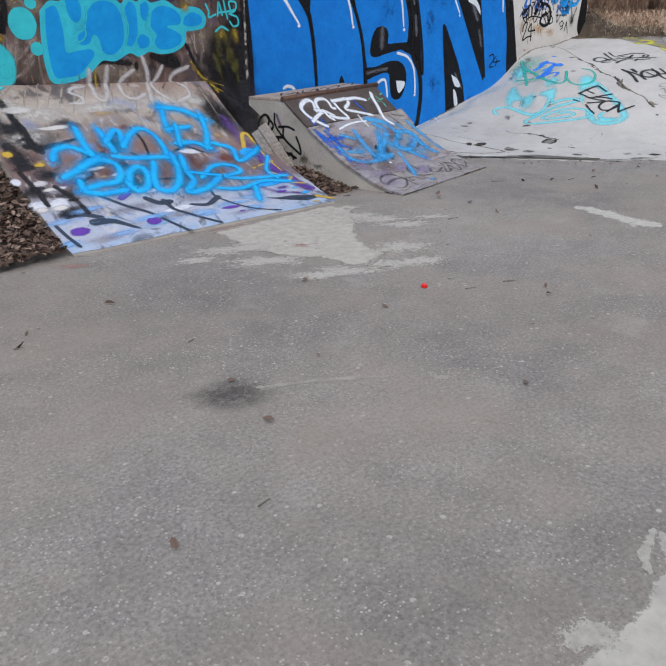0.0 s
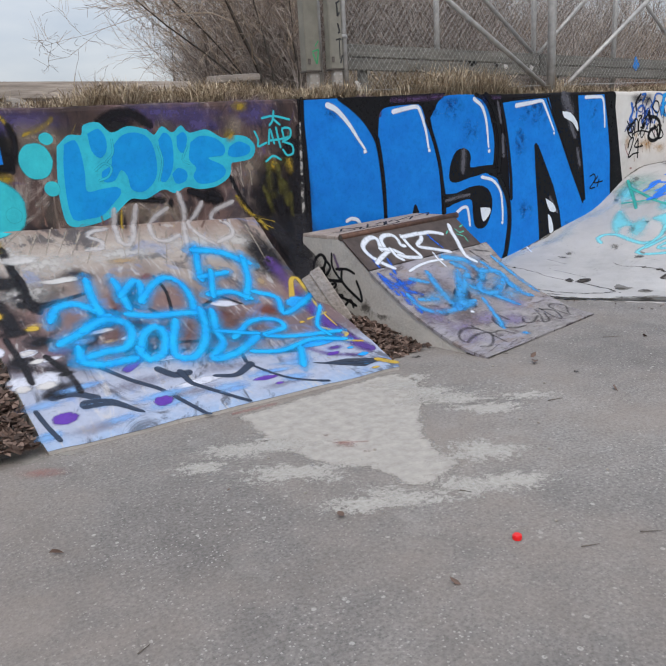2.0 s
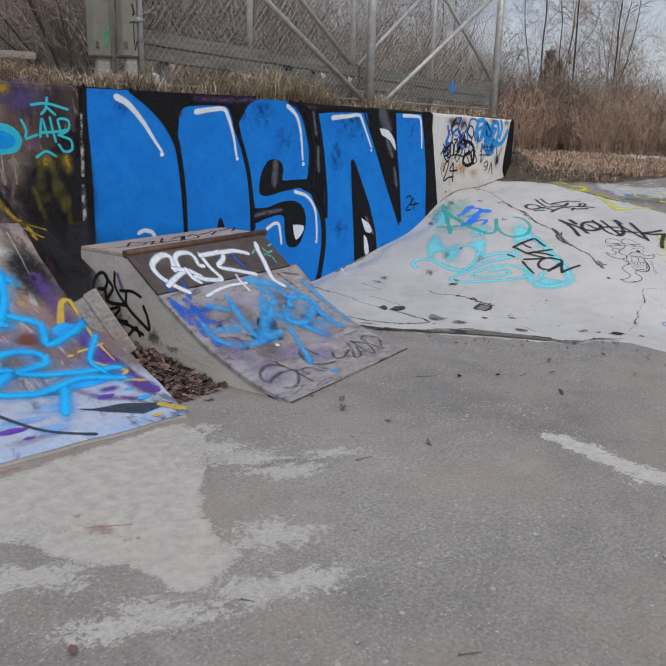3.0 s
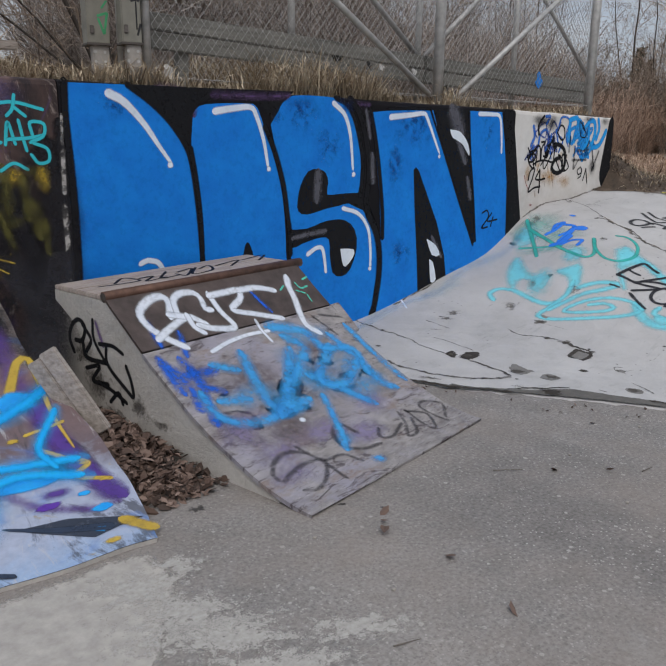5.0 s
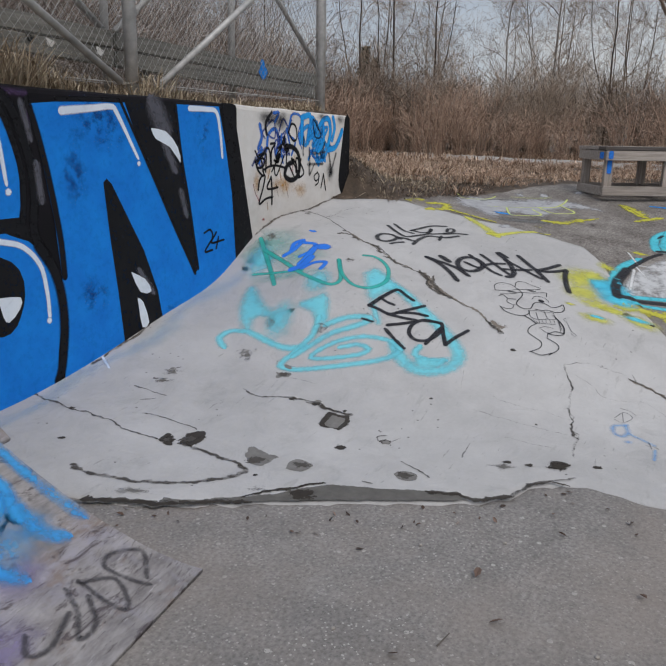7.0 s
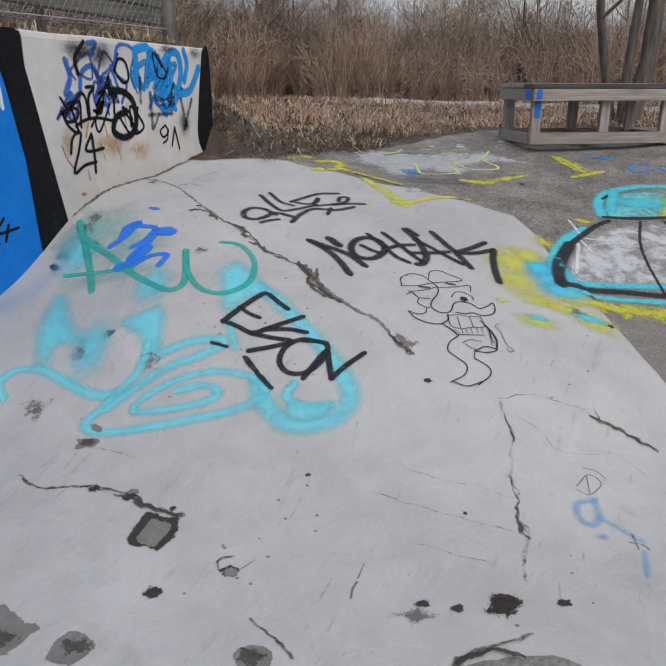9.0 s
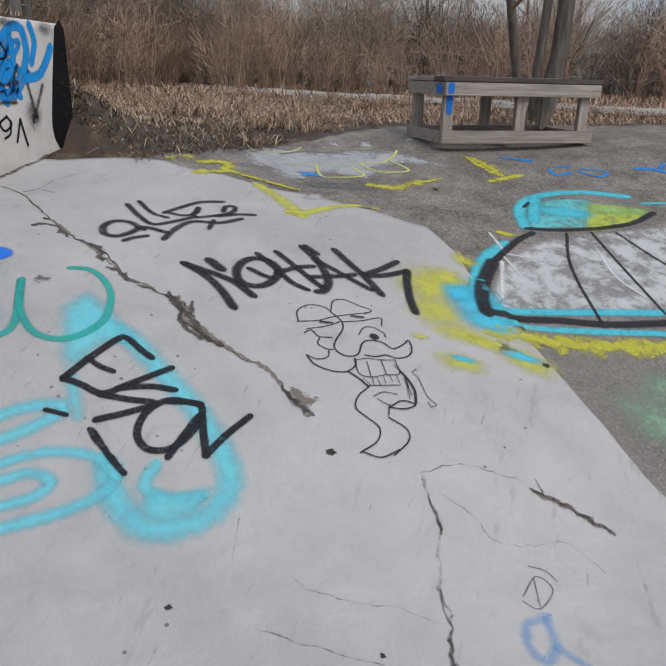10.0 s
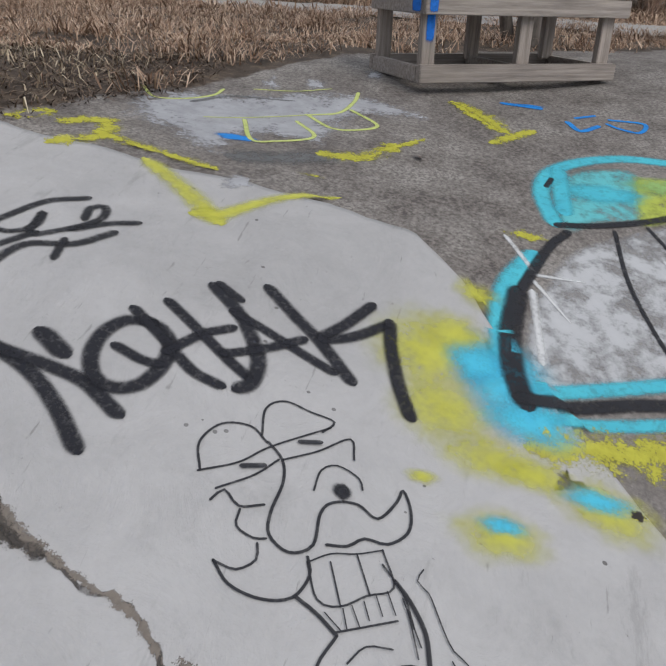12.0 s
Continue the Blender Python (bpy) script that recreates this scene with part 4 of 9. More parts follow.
def ribbons(points, radii):
    """Flat strips through points (count, steps, 3), for twigs too thin to show their roundness."""
    n, k, _ = points.shape
    d = points[:, -1] - points[:, 0]
    a = np.cross(d, np.tile(np.array([[0.37, -0.55, 0.75]]), (n, 1)))
    a /= np.linalg.norm(a, axis=1, keepdims=True) + 1e-9
    side = a[:, None] * radii[:, :, None]
    verts = np.stack([points - side, points + side], 2).reshape(-1, 3)
    base = (np.arange(n)[:, None] * k + np.arange(k - 1)[None]) * 2
    return verts, np.stack([base, base + 1, base + 3, base + 2], -1).reshape(-1, 4)


def brush_patch(seed, shrubs, stems, tall, spread, twigs, fine, fan=0.42):
    """Multi-stemmed shrubs whose shoots fan out from one foot, arch over and fork into fine twigs."""
    rng = np.random.default_rng(seed)
    foot = np.repeat(np.c_[rng.uniform(-spread, spread, (shrubs, 2)), np.full(shrubs, -0.1)], stems, axis=0)
    n = len(foot)
    h = tall * np.repeat(rng.uniform(0.55, 1.0, shrubs), stems) * rng.uniform(0.6, 1.0, n)
    out = rng.normal(size=(n, 2))
    out /= np.linalg.norm(out, axis=1, keepdims=True)
    lean = rng.uniform(0.05, 1.0, n) * fan
    s = np.linspace(0, 1, 6)[None, :, None]
    way = np.c_[out * (h * lean)[:, None], h]
    sag = np.c_[out * (h * lean * 0.7)[:, None], -h * lean * 0.35]
    p = foot[:, None] + way[:, None] * s + sag[:, None] * s**2 + rng.normal(size=(n, 6, 3)) * 0.035 * (s > 0)
    r = (h * 0.0045)[:, None] * np.array([1.2, 1.05, 0.85, 0.65, 0.45, 0.2])[None]
    p1, r1 = sprout(rng, p, r, twigs, tall * 0.34, 0.7, 4, 0.12, 0.10, 0.6, 0.3)
    p2, r2 = sprout(rng, p1, r1, fine, tall * 0.17, 0.75, 4, 0.12, 0.05, 0.7, 0.35)
    return joined([tubes(p, r), ribbons(p1, np.maximum(r1, 0.0035)), ribbons(p2, np.maximum(r2, 0.0026))])


def thicket(name, label, places, patch, material, seed):
    """Many patches of one brush, turned and scaled, as a single mass."""
    rng = np.random.default_rng(seed)
    vs, fs, off = [], [], 0
    v0, f0 = patch
    for x, y, s in places:
        a = rng.uniform(0, 6.28)
        rot = np.array([[math.cos(a), -math.sin(a), 0], [math.sin(a), math.cos(a), 0], [0, 0, 1]])
        v = v0 @ rot.T * np.array([1, 1, rng.uniform(0.8, 1.2)]) * s + np.array([x, y, land(x, y)[0]])
        vs.append(v)
        fs.append(f0 + off)
        off += len(v)
    ob = mesh_object(name, np.concatenate(vs), np.concatenate(fs), material)
    return tagged(ob, label, "thicket", kind="stuff")


def belt(rng, n, knots, depth):
    out = []
    for i in range(n):
        a = (i + rng.uniform(0, 1)) / n
        ks = [k[0] for k in knots]
        x, y = np.interp(a, ks, [k[1] for k in knots]), np.interp(a, ks, [k[2] for k in knots])
        d = rng.uniform(0, depth)
        nx, ny = np.interp(a, ks, [k[3] for k in knots]), np.interp(a, ks, [k[4] for k in knots])
        out.append((x + nx * d, y + ny * d, rng.uniform(0.75, 1.1)))
    return out


rng = np.random.default_rng(9)
WOODS = ((0.0, 9.6, 12.4, 0.0, 1.0), (0.12, 10.4, 12.0, 0.0, 1.0), (0.30, 13.5, 11.6, 0.2, 1.0), (0.55, 20.5, 12.5, 0.7, 0.7), (0.72, 21.5, 7.0, 1.0, 0.1), (1.0, 19.8, -9.0, 1.0, 0.0))
for share, look_of, stuff, seed in ((80, "dense bare brown brushwood along the edge of the woods", TWIG, 2), (44, "dark bare brushwood deeper in the woods", DARK_TWIG, 12), (52, "pale grey-brown shoots among the brushwood", PALE_TWIG, 22)):
    thicket("thicket", look_of, [(x, y, s * (1.12 if y > 9.0 else 0.95)) for x, y, s in belt(rng, share, WOODS, 4.5)], brush_patch(seed, 5, 7, 2.9, 1.05, 8, 6), stuff, seed)
NEAR = ((0.0, 7.4, 10.8, 0.0, 1.0), (0.2, 8.0, 9.8, 0.0, 1.0), (1.0, 12.5, 9.4, 0.2, 1.0))
thicket("thicket", "grey bare brushwood rising behind the fence above the wall", [(x, y, s * (0.75 + 0.35 * smooth01(5.5, 7.5, x))) for x, y, s in belt(rng, 30, NEAR, 2.6)], brush_patch(6, 5, 7, 2.6, 1.0, 7, 5, 0.55), GREY_TWIG, 7)
BACK = ((0.0, 9.2, 12.8, 0.0, 1.0), (0.5, 14.0, 12.8, 0.2, 1.0), (1.0, 20.0, 14.0, 0.5, 0.8))
thicket("thicket", "tall grey-brown brushwood closing the view behind the fence", [(x, y, 1.3 * s) for x, y, s in belt(rng, 44, BACK, 4.0)], brush_patch(16, 5, 7, 2.9, 1.1, 8, 6, 0.4), GREY_TWIG, 17)
LOW = ((0.0, 11.5, 10.2, 0.0, 1.0), (0.35, 18.5, 10.2, 0.6, 0.8), (0.55, 19.6, 7.0, 1.0, 0.0), (1.0, 18.2, -9.0, 1.0, 0.0))
thicket("saplings", "reddish leafless saplings in front of the brushwood", belt(rng, 46, LOW, 1.4), brush_patch(4, 5, 9, 1.7, 0.9, 4, 3, 0.25), RED_TWIG, 3)


def spruce(at, height, seed):
    """A dark conifer: a straight stem with drooping whorls of needled boughs."""
    rng = np.random.default_rng(seed)
    t = thing("spruce_tree", "dark green spruce standing far back in the woods", "tree", Matrix.Translation(at), "spruces in the woods")
    part("trunk", rod_bm((0, 0, -0.2), (0, 0, height), 0.09, 8, 0.01), BARK_DARK, t)
    k = np.arange(26 * 11)
    z = height * (0.14 + 0.85 * (k // 11) / 26) + rng.uniform(-0.08, 0.08, len(k))
    a = rng.uniform(0, 6.28, len(k))
    reach = (height - z) * 0.27 * rng.uniform(0.6, 1.1, len(k)) + 0.08
    d = np.c_[np.cos(a), np.sin(a)]
    q = np.linspace(0, 1, 4)
    p = np.stack([np.c_[d * (reach * f)[:, None], z - reach * (0.45 * f - 0.12 * f * f)] for f in q], 1)
    w = np.stack([reach * 0.03 * (1 - 0.6 * f) for f in q], 1)
    p1, r1 = sprout(rng, p, w, 7, height * 0.045, 0.9, 3, 0.15, -0.3, 1.0, 0.2)
    v, f = joined([ribbons(p, w), ribbons(p1, np.full(r1.shape, 0.035))])
    mesh_object("crown", v, f, NEEDLES, t, "dense dark green needles")


for i, (x, y, h) in enumerate(((33.9, 17.9, 4.3), (36.2, 18.6, 4.0))):
    spruce((x, y, land(x, y)[0] - 0.05), h, 60 + i)


def grass(name, label, places, tall, material, seed, width=0.006, droop=0.5, flat=0.0):
    """Blades of dry grass, three joints each, bent over at random."""
    rng = np.random.default_rng(seed)
    p = np.array(places)
    n = len(p)
    h = tall * rng.uniform(0.35, 1.0, n) * p[:, 3]
    a = rng.uniform(0, 6.28, n)
    lean = rng.uniform(0.1, 1.0, n) * droop
    d = np.c_[np.cos(a), np.sin(a)]
    side = np.c_[-np.sin(a), np.cos(a), np.zeros(n)] * width * rng.uniform(0.5, 1.2, n)[:, None]
    b = p[:, :3] - np.array([0, 0, 0.01])
    m = b + np.c_[d * (h * lean * 0.45)[:, None], h * 0.6 * (1 - flat)]
    t = b + np.c_[d * (h * lean * 1.3)[:, None], h * np.maximum(1.0 - 0.45 * lean, 0.05) * (1 - flat)]
    verts = np.stack([b - side, b + side, m + side * 0.7, m - side * 0.7, t], 1).reshape(-1, 3)
    i = np.arange(n)[:, None] * 5
    quads, tris = (i + np.array([[0, 1, 2, 3]])).tolist(), (i + np.array([[3, 2, 4]])).tolist()
    ob = mesh_object(name, verts, quads + tris, material)
    return tagged(ob, label, "grass", kind="stuff")


def strewn(rng, n, x0, x1, y0, y1, keep, size=lambda x, y: 1.0):
    out = []
    while len(out) < n:
        x, y = rng.uniform(x0, x1), rng.uniform(y0, y1)
        if keep(x, y) > rng.uniform():
            out.append((x, y, land(x, y)[0], size(x, y)))
    return out


rng = np.random.default_rng(14)
tuft = lambda x, y: 0.5 + 0.5 * noise.noise((x * 1.6, y * 1.6, 9.0))
verge_size = lambda x, y: (0.45 + 0.55 * smooth01(0.35, 0.8, tuft(x, y))) * (1 - 0.55 * smooth01(6.4, 6.9, x)) + 0.9 * math.exp(-((x - 6.0) / 0.45) ** 2) + 0.6 * math.exp(-((x - 7.4) / 0.18) ** 2)
grass("verge_grass", "dry straw-coloured grass hanging over the wall top", strewn(rng, 60000, -3.0, 9.4, 5.62, 7.2, lambda x, y: (0.15 + 0.85 * smooth01(0.25, 0.6, tuft(x, y))) * (1.0 if y < 6.4 else 0.5) * (1.0 if x < 7.7 or y > 5.9 else 0.25), verge_size), 0.33, STRAW_GREY, 1, 0.0042, 1.5)
field = lambda x, y: smooth01(-0.1, 0.5, x - along(VERGE, y) + 0.4 * noise.noise((x, y, 2)))
grass("meadow_grass", "flattened tan winter grass between the asphalt and the woods", strewn(rng, 60000, 9.8, 17.5, -4.0, 12.0, lambda x, y: field(x, y) * (0.25 + 0.75 * smooth01(0.3, 0.6, tuft(x, y))) * (0.03 if x < 10.9 and y > 4.9 else 1.0), lambda x, y: 0.5 + 0.9 * smooth01(0.35, 0.8, tuft(x * 1.3, y * 1.3))), 0.26, STRAW, 2, 0.0045, 1.5, 0.45)
grass("far_grass", "tan winter grass along the footpath and under the brush", strewn(rng, 16000, 16.0, 25.0, -8.0, 15.0, lambda x, y: 0.4 if abs(x - along(((-9, 15.2), (-3, 15.6), (2, 16.3), (5, 17.6), (8, 19.2), (11, 21.5), (15, 26)), y)) > 1.3 else 0.0), 0.24, STRAW, 3, 0.010, 2.2)
grass("mound_straw", "dark matted straw on the soil mound at the wall end", strewn(rng, 10000, 9.46, 11.2, 4.7, 7.0, lambda x, y: 0.7 * smooth01(0.02, 0.2, land(x, y)[1])), 0.075, LITTER, 4, 0.0042, 2.6, 0.45)
grass("mound_straw", "loose tan straw scattered over the soil mound", strewn(rng, 1100, 9.46, 11.2, 5.0, 7.0, lambda x, y: 0.7 * smooth01(0.02, 0.2, land(x, y)[1])), 0.10, STRAW_GREY, 5, 0.004, 2.2)


# ---- leaves ----
def leaf_mesh(rng, n, places, size):
    """Curled dead leaves: six-cornered blades with a raised midrib."""
    verts, faces = [], []
    shape = ((0, -0.5, 0), (0.26, -0.15, 0.10), (0.22, 0.25, 0.12), (0, 0.55, 0.02), (-0.22, 0.25, 0.12), (-0.26, -0.15, 0.10))
    for x, y, z in places:
        m = Matrix.Translation((x, y, z)) @ Euler((rng.normal() * 0.5, rng.normal() * 0.5, rng.uniform(0, 6.28))).to_matrix().to_4x4()
        s = size * rng.uniform(0.6, 1.25)
        cup = rng.uniform(-1.2, 1.8)
        b = len(verts)
        verts += [tuple(m @ Vector((px * s, py * s, pz * s * cup))) for px, py, pz in shape]
        faces += [(b, b + 1, b + 2, b + 3), (b, b + 3, b + 4, b + 5)]
    return verts, faces


rng = np.random.default_rng(31)
pile = [(x, y, max(0.0, 0.13 * (1 - ((x - 3.98) / 0.24) ** 2) * smooth01(4.0, 4.5, y)) * rng.uniform(0.5, 1.0) + 0.008) for x, y in zip(rng.normal(4.0, 0.10, 1700).clip(3.80, 4.26), 4.03 + 1.2 * rng.beta(1.3, 1.5, 1700))]
v, f = leaf_mesh(rng, 1700, [p for p in pile if p[0] < 4.24 - 0.16 * (p[1] - 4.0)], 0.052)
tagged(mesh_object("leaf_pile", v, f, LEAF), "heap of brown dead leaves in the gap between the ramps", "leaves", kind="stuff")
drift = [(x, y, 0.01 + (0.06 + 0.80 * ramp_z(1.85, y)) * smooth01(1.0, 1.75, x) * rng.uniform(0.75, 1.0)) for x, y in zip(1.85 - abs(rng.normal(0, 0.38, 3200)), rng.uniform(4.0, 5.45, 3200))]
v, f = leaf_mesh(rng, 3200, [p for p in drift if p[0] < 1.84], 0.055)
tagged(mesh_object("leaf_drift", v, f, LEAF), "drift of dark dead leaves beside the painted ramp", "leaves", kind="stuff")
crumbs = []
for y in np.sort(rng.uniform(2.5, 4.4, 40)):
    crumbs.append((along(FOOT, y) - abs(rng.normal(0, 0.16)) - 0.03, y, 0.006))
v, f = leaf_mesh(rng, 110, crumbs, 0.024)
tagged(mesh_object("leaf_litter", v, f, LEAF), "crumbs of dead leaves along the foot of the bank", "leaves", kind="stuff")


# ---- paint on walls, ramps, bank and ground ----
def bank_top(x, y):
    return bank_z(x, y) + 0.012 + 0.006 * noise.noise((x * 1.8, y * 1.8, 7))


def ramp_head(x):
    return 0.85 - 0.06 * (x - 2.0)


def skin(kind, a, b):
    """A place on a painted surface and its normal. W: wall (x, z); L: ramp and the wall above it (x, run from the wall, minus down the ramp);
    Q: quarter pipe sheet, D: its deck, S: its side, each in its own axes; G: bank and ground (x, y)."""
    if kind == "W":
        return Vector((a, WALL_Y, b)), Vector((0, -1, 0))
    if kind == "L":
        if b >= 0:
            return Vector((a, WALL_Y, ramp_head(a) + b)), Vector((0, -1, 0))
        y = WALL_Y + b
        p = Vector((a, y, ramp_z(a, y) + 0.022 + 0.004 * noise.noise((a * 4, y * 4, 5))))
        return p, Vector((0, -(ramp_z(a, y + 0.01) - ramp_z(a, y - 0.01)) / 0.02, 1)).normalized()
    if kind == "Q":
        s = math.atan(0.63 * 1.65 / 1.21 * (max(b, 0.001) / 1.21) ** 0.65)
        nrm = Vector((0, -math.sin(s), math.cos(s)))
        return PIPE_AT @ (Vector((a, b, pipe_z(b))) + nrm * 0.012), PIPE_AT.to_3x3() @ nrm
    if kind == "D":
        return PIPE_AT @ Vector((a, b, 0.635)), Vector((0, 0, 1))
    if kind == "S":
        return PIPE_AT @ Vector((-0.618, a, b)), PIPE_AT.to_3x3() @ Vector((-1, 0, 0))
    inside = 2.32 < b < 5.5 and along(FOOT, b) - 0.10 < a < along(HEAD, b) + 0.06
    z = bank_top if inside else (lambda x, y: land(x, y)[0])
    e = 0.02
    return Vector((a, b, z(a, b))), Vector((-(bank_z(a + e, b) - bank_z(a - e, b)) / (2 * e), -(bank_z(a, b + e) - bank_z(a, b - e)) / (2 * e), 1)).normalized()


def curve_through(pts, step):
    """A smooth line through the given corners, sampled every step."""
    if len(pts) < 2:
        return [Vector(pts[0])]
    p = [Vector(q) for q in pts]
    p = [2 * p[0] - p[1]] + p + [2 * p[-1] - p[-2]]
    out = []
    for i in range(1, len(p) - 2):
        n = max(int((p[i + 1] - p[i]).length / step), 2)
        for k in range(n):
            t = k / n
            out.append(0.5 * (2 * p[i] + (p[i + 1] - p[i - 1]) * t + (2 * p[i - 1] - 5 * p[i] + 4 * p[i + 1] - p[i + 2]) * t * t + (3 * p[i] - p[i - 1] - 3 * p[i + 1] + p[i + 2]) * t**3))
    return out + [p[-2]]


class Tag:
    """One piece of graffiti: strokes, dots and filled shapes that lie on a surface, as one painted layer."""

    def __init__(self, name, kind, material, parent, label="", lift=0.0009, rough=0.0):
        self.name, self.kind, self.material, self.parent, self.label = name, kind, material, parent, label
        self.lift, self.rough = lift, rough
        self.fresh()

    def fresh(self):
        self.bm = bmesh.new()
        self.uv = self.bm.loops.layers.uv.new("UVMap")

    def close(self):
        """Ends one stroke, dot or shape, as a part of what it is painted on."""
        self.lift += 0.00008
        bmesh.ops.recalc_face_normals(self.bm, faces=self.bm.faces[:])
        ob = part(self.name, self.bm, self.material, None, self.label)
        if self.parent:
            ob.parent = self.parent
            ob.matrix_parent_inverse = self.parent.matrix_world.inverted()
        self.fresh()

    def vert(self, a, b):
        p, n = skin(self.kind, a, b)
        return self.bm.verts.new(p + n * self.lift)

    def face(self, verts, us):
        try:
            f = self.bm.faces.new(verts)
        except ValueError:
            return
        for loop, u in zip(f.loops, us):
            loop[self.uv].uv = (u, 0.0)

    def line(self, width, pts, wob=0.0, taper=(1.0, 1.0), keep=False):
        c = curve_through(pts, max(width * 0.35, 0.012))
        if len(c) < 2:
            return self.dot(*pts[0], width / 2, width / 2)
        h = width / 2
        d0, d1 = (c[0] - c[1]).normalized(), (c[-1] - c[-2]).normalized()
        caps = ((1.0, 0.12), (0.8, 0.6), (0.4, 0.92))
        c = [c[0] + d0 * h * s for s, _ in caps] + c + [c[-1] + d1 * h * s for s, _ in reversed(caps)]
        prev = None
        n = len(c)
        for i, q in enumerate(c):
            d = (c[min(i + 1, n - 1)] - c[max(i - 1, 0)])
            if d.length < 1e-6:
                continue
            d.normalize()
            k = i / (n - 1)
            w = h * (taper[0] + (taper[1] - taper[0]) * k)
            w *= caps[i][1] if i < 3 else caps[n - 1 - i][1] if i > n - 4 else 1.0
            if wob:
                w *= 1 + wob * noise.noise((q.x * 40, q.y * 40, width * 99))
                q = q + Vector((-d.y, d.x)) * wob * (0.6 * h * noise.noise((q.x * 25, q.y * 25, 5)) + 0.022 * noise.noise((q.x * 9, q.y * 9, 2)) + 0.010 * noise.noise((q.x * 45, q.y * 45, 3)))
            side = Vector((-d.y, d.x)) * w
            pair = (self.vert(*(q + side)), self.vert(*q), self.vert(*(q - side)))
            if prev:
                self.face((prev[0], pair[0], pair[1], prev[1]), (0, 0, 0.5, 0.5))
                self.face((prev[1], pair[1], pair[2], prev[2]), (0.5, 0.5, 1, 1))
            prev = pair
        if not keep:
            self.close()

    def dot(self, a, b, ra, rb=None, turn=0.0, rough=0.14):
        rough = self.rough or rough
        rb = rb or ra
        rings, n = 4, 28
        c = self.vert(a, b)
        prev = None
        for k in range(1, rings + 1):
            ring = []
            for i in range(n):
                t = 2 * math.pi * i / n
                w = k / rings * (1 + rough * (noise.noise((math.cos(t) * 1.7 + a * 7, math.sin(t) * 1.7 + b * 7, 1)) * 1.6 + 0.7 * noise.noise((math.cos(t) * 5 + a * 7, math.sin(t) * 5 + b * 7, 2))))
                x, y = ra * w * math.cos(t), rb * w * math.sin(t)
                ring.append(self.vert(a + x * math.cos(turn) - y * math.sin(turn), b + x * math.sin(turn) + y * math.cos(turn)))
            u0, u1 = 0.5 * (1 - (k - 1) / rings), 0.5 * (1 - k / rings)
            for i in range(n):
                j = (i + 1) % n
                if prev:
                    self.face((prev[i], ring[i], ring[j], prev[j]), (u0, u1, u1, u0))
                else:
                    self.face((c, ring[i], ring[j]), (u0, u1, u1))
            prev = ring
        self.close()

    def fill(self, pts, smooth=True, edge=0.0, cut=0.16, fade=0.0, step=0.05):
        """A filled outline, its rim sprayed over with a soft line."""
        c = curve_through(list(pts) + [pts[0]], step)[:-1] if smooth else [Vector(p) for p in pts]
        bm = bmesh.new()
        f = bm.faces.new([bm.verts.new((p.x, p.y, 0)) for p in c])
        bmesh.ops.triangulate(bm, faces=[f])
        if self.kind in "GLQ":
            for _ in range(6):
                longs = [e for e in bm.edges if e.calc_length() > cut]
                if not longs:
                    break
                bmesh.ops.subdivide_edges(bm, edges=longs, cuts=1)
                bmesh.ops.triangulate(bm, faces=bm.faces[:])
        made = {v: self.vert(v.co.x, v.co.y) for v in bm.verts}
        full = {v: 0.5 for v in bm.verts}
        if fade:
            rim = np.array([(p.x, p.y) for p in c])
            nxt = np.roll(rim, -1, axis=0) - rim
            for v in bm.verts:
                d = np.array((v.co.x, v.co.y)) - rim
                k = np.clip((d * nxt).sum(1) / ((nxt * nxt).sum(1) + 1e-9), 0, 1)[:, None]
                full[v] = 0.5 * min(float(np.linalg.norm(d - k * nxt, axis=1).min()) / fade, 1.0)
        for f in bm.faces:
            self.face([made[v] for v in f.verts], [full[v] for v in f.verts])
        bm.free()
        if edge:
            self.lift += 0.00008
            self.line(edge, [tuple(p) for p in c[:: max(len(c) // 60, 1)]] + [tuple(c[0])], keep=True)
        self.close()

    def done(self):
        self.bm.free()


BLUE = paint(0.006, 0.19, 0.66, 0.5, 1.0, 0.10)
INK = paint(0.007, 0.007, 0.009, 0.5, 1.0, 0.12)
GRIT = broken(0.045, 0.038, 0.032, 0.9, 16, 1.9)
CHIP_FILL = broken(0.20, 0.19, 0.18, 0.95, 16, 0.9)
CHIP_RIM = broken(0.05, 0.043, 0.038, 0.92, 18, 1.3)
SNOW = paint(0.72, 0.78, 0.86, 0.5, 0.95, 0.1)

# blue letters on the black wall
g = Tag("blue_letter", "W", BLUE, wall_middle, "tall blue letter with a rounded shoulder")
g.fill([(4.264, 1.557), (4.609, 1.562), (4.734, 1.476), (4.842, 1.373), (4.929, 1.233), (4.961, 1.091), (4.982, 0.89), (4.992, 0.66), (4.995, 0.352), (4.251, 0.377), (4.265, 0.671), (4.266, 0.956), (4.262, 1.211), (4.255, 1.401)], smooth=False)
g.done()
g = Tag("blue_letter", "W", BLUE, wall_middle, "narrow blue letter with a rounded top")
g.fill([(4.98, 1.429), (5.021, 1.471), (5.123, 1.488), (5.336, 1.495), (5.413, 1.475), (5.469, 1.339), (5.535, 1.174), (5.588, 0.98), (5.611, 0.782), (5.619, 0.579), (5.627, 0.372), (5.024, 0.371), (5.024, 0.586), (5.006, 0.704), (5, 0.888), (4.981, 1.09), (4.962, 1.243)])
g.done()
g = Tag("blue_letter", "W", BLUE, wall_middle, "curling blue letter S")
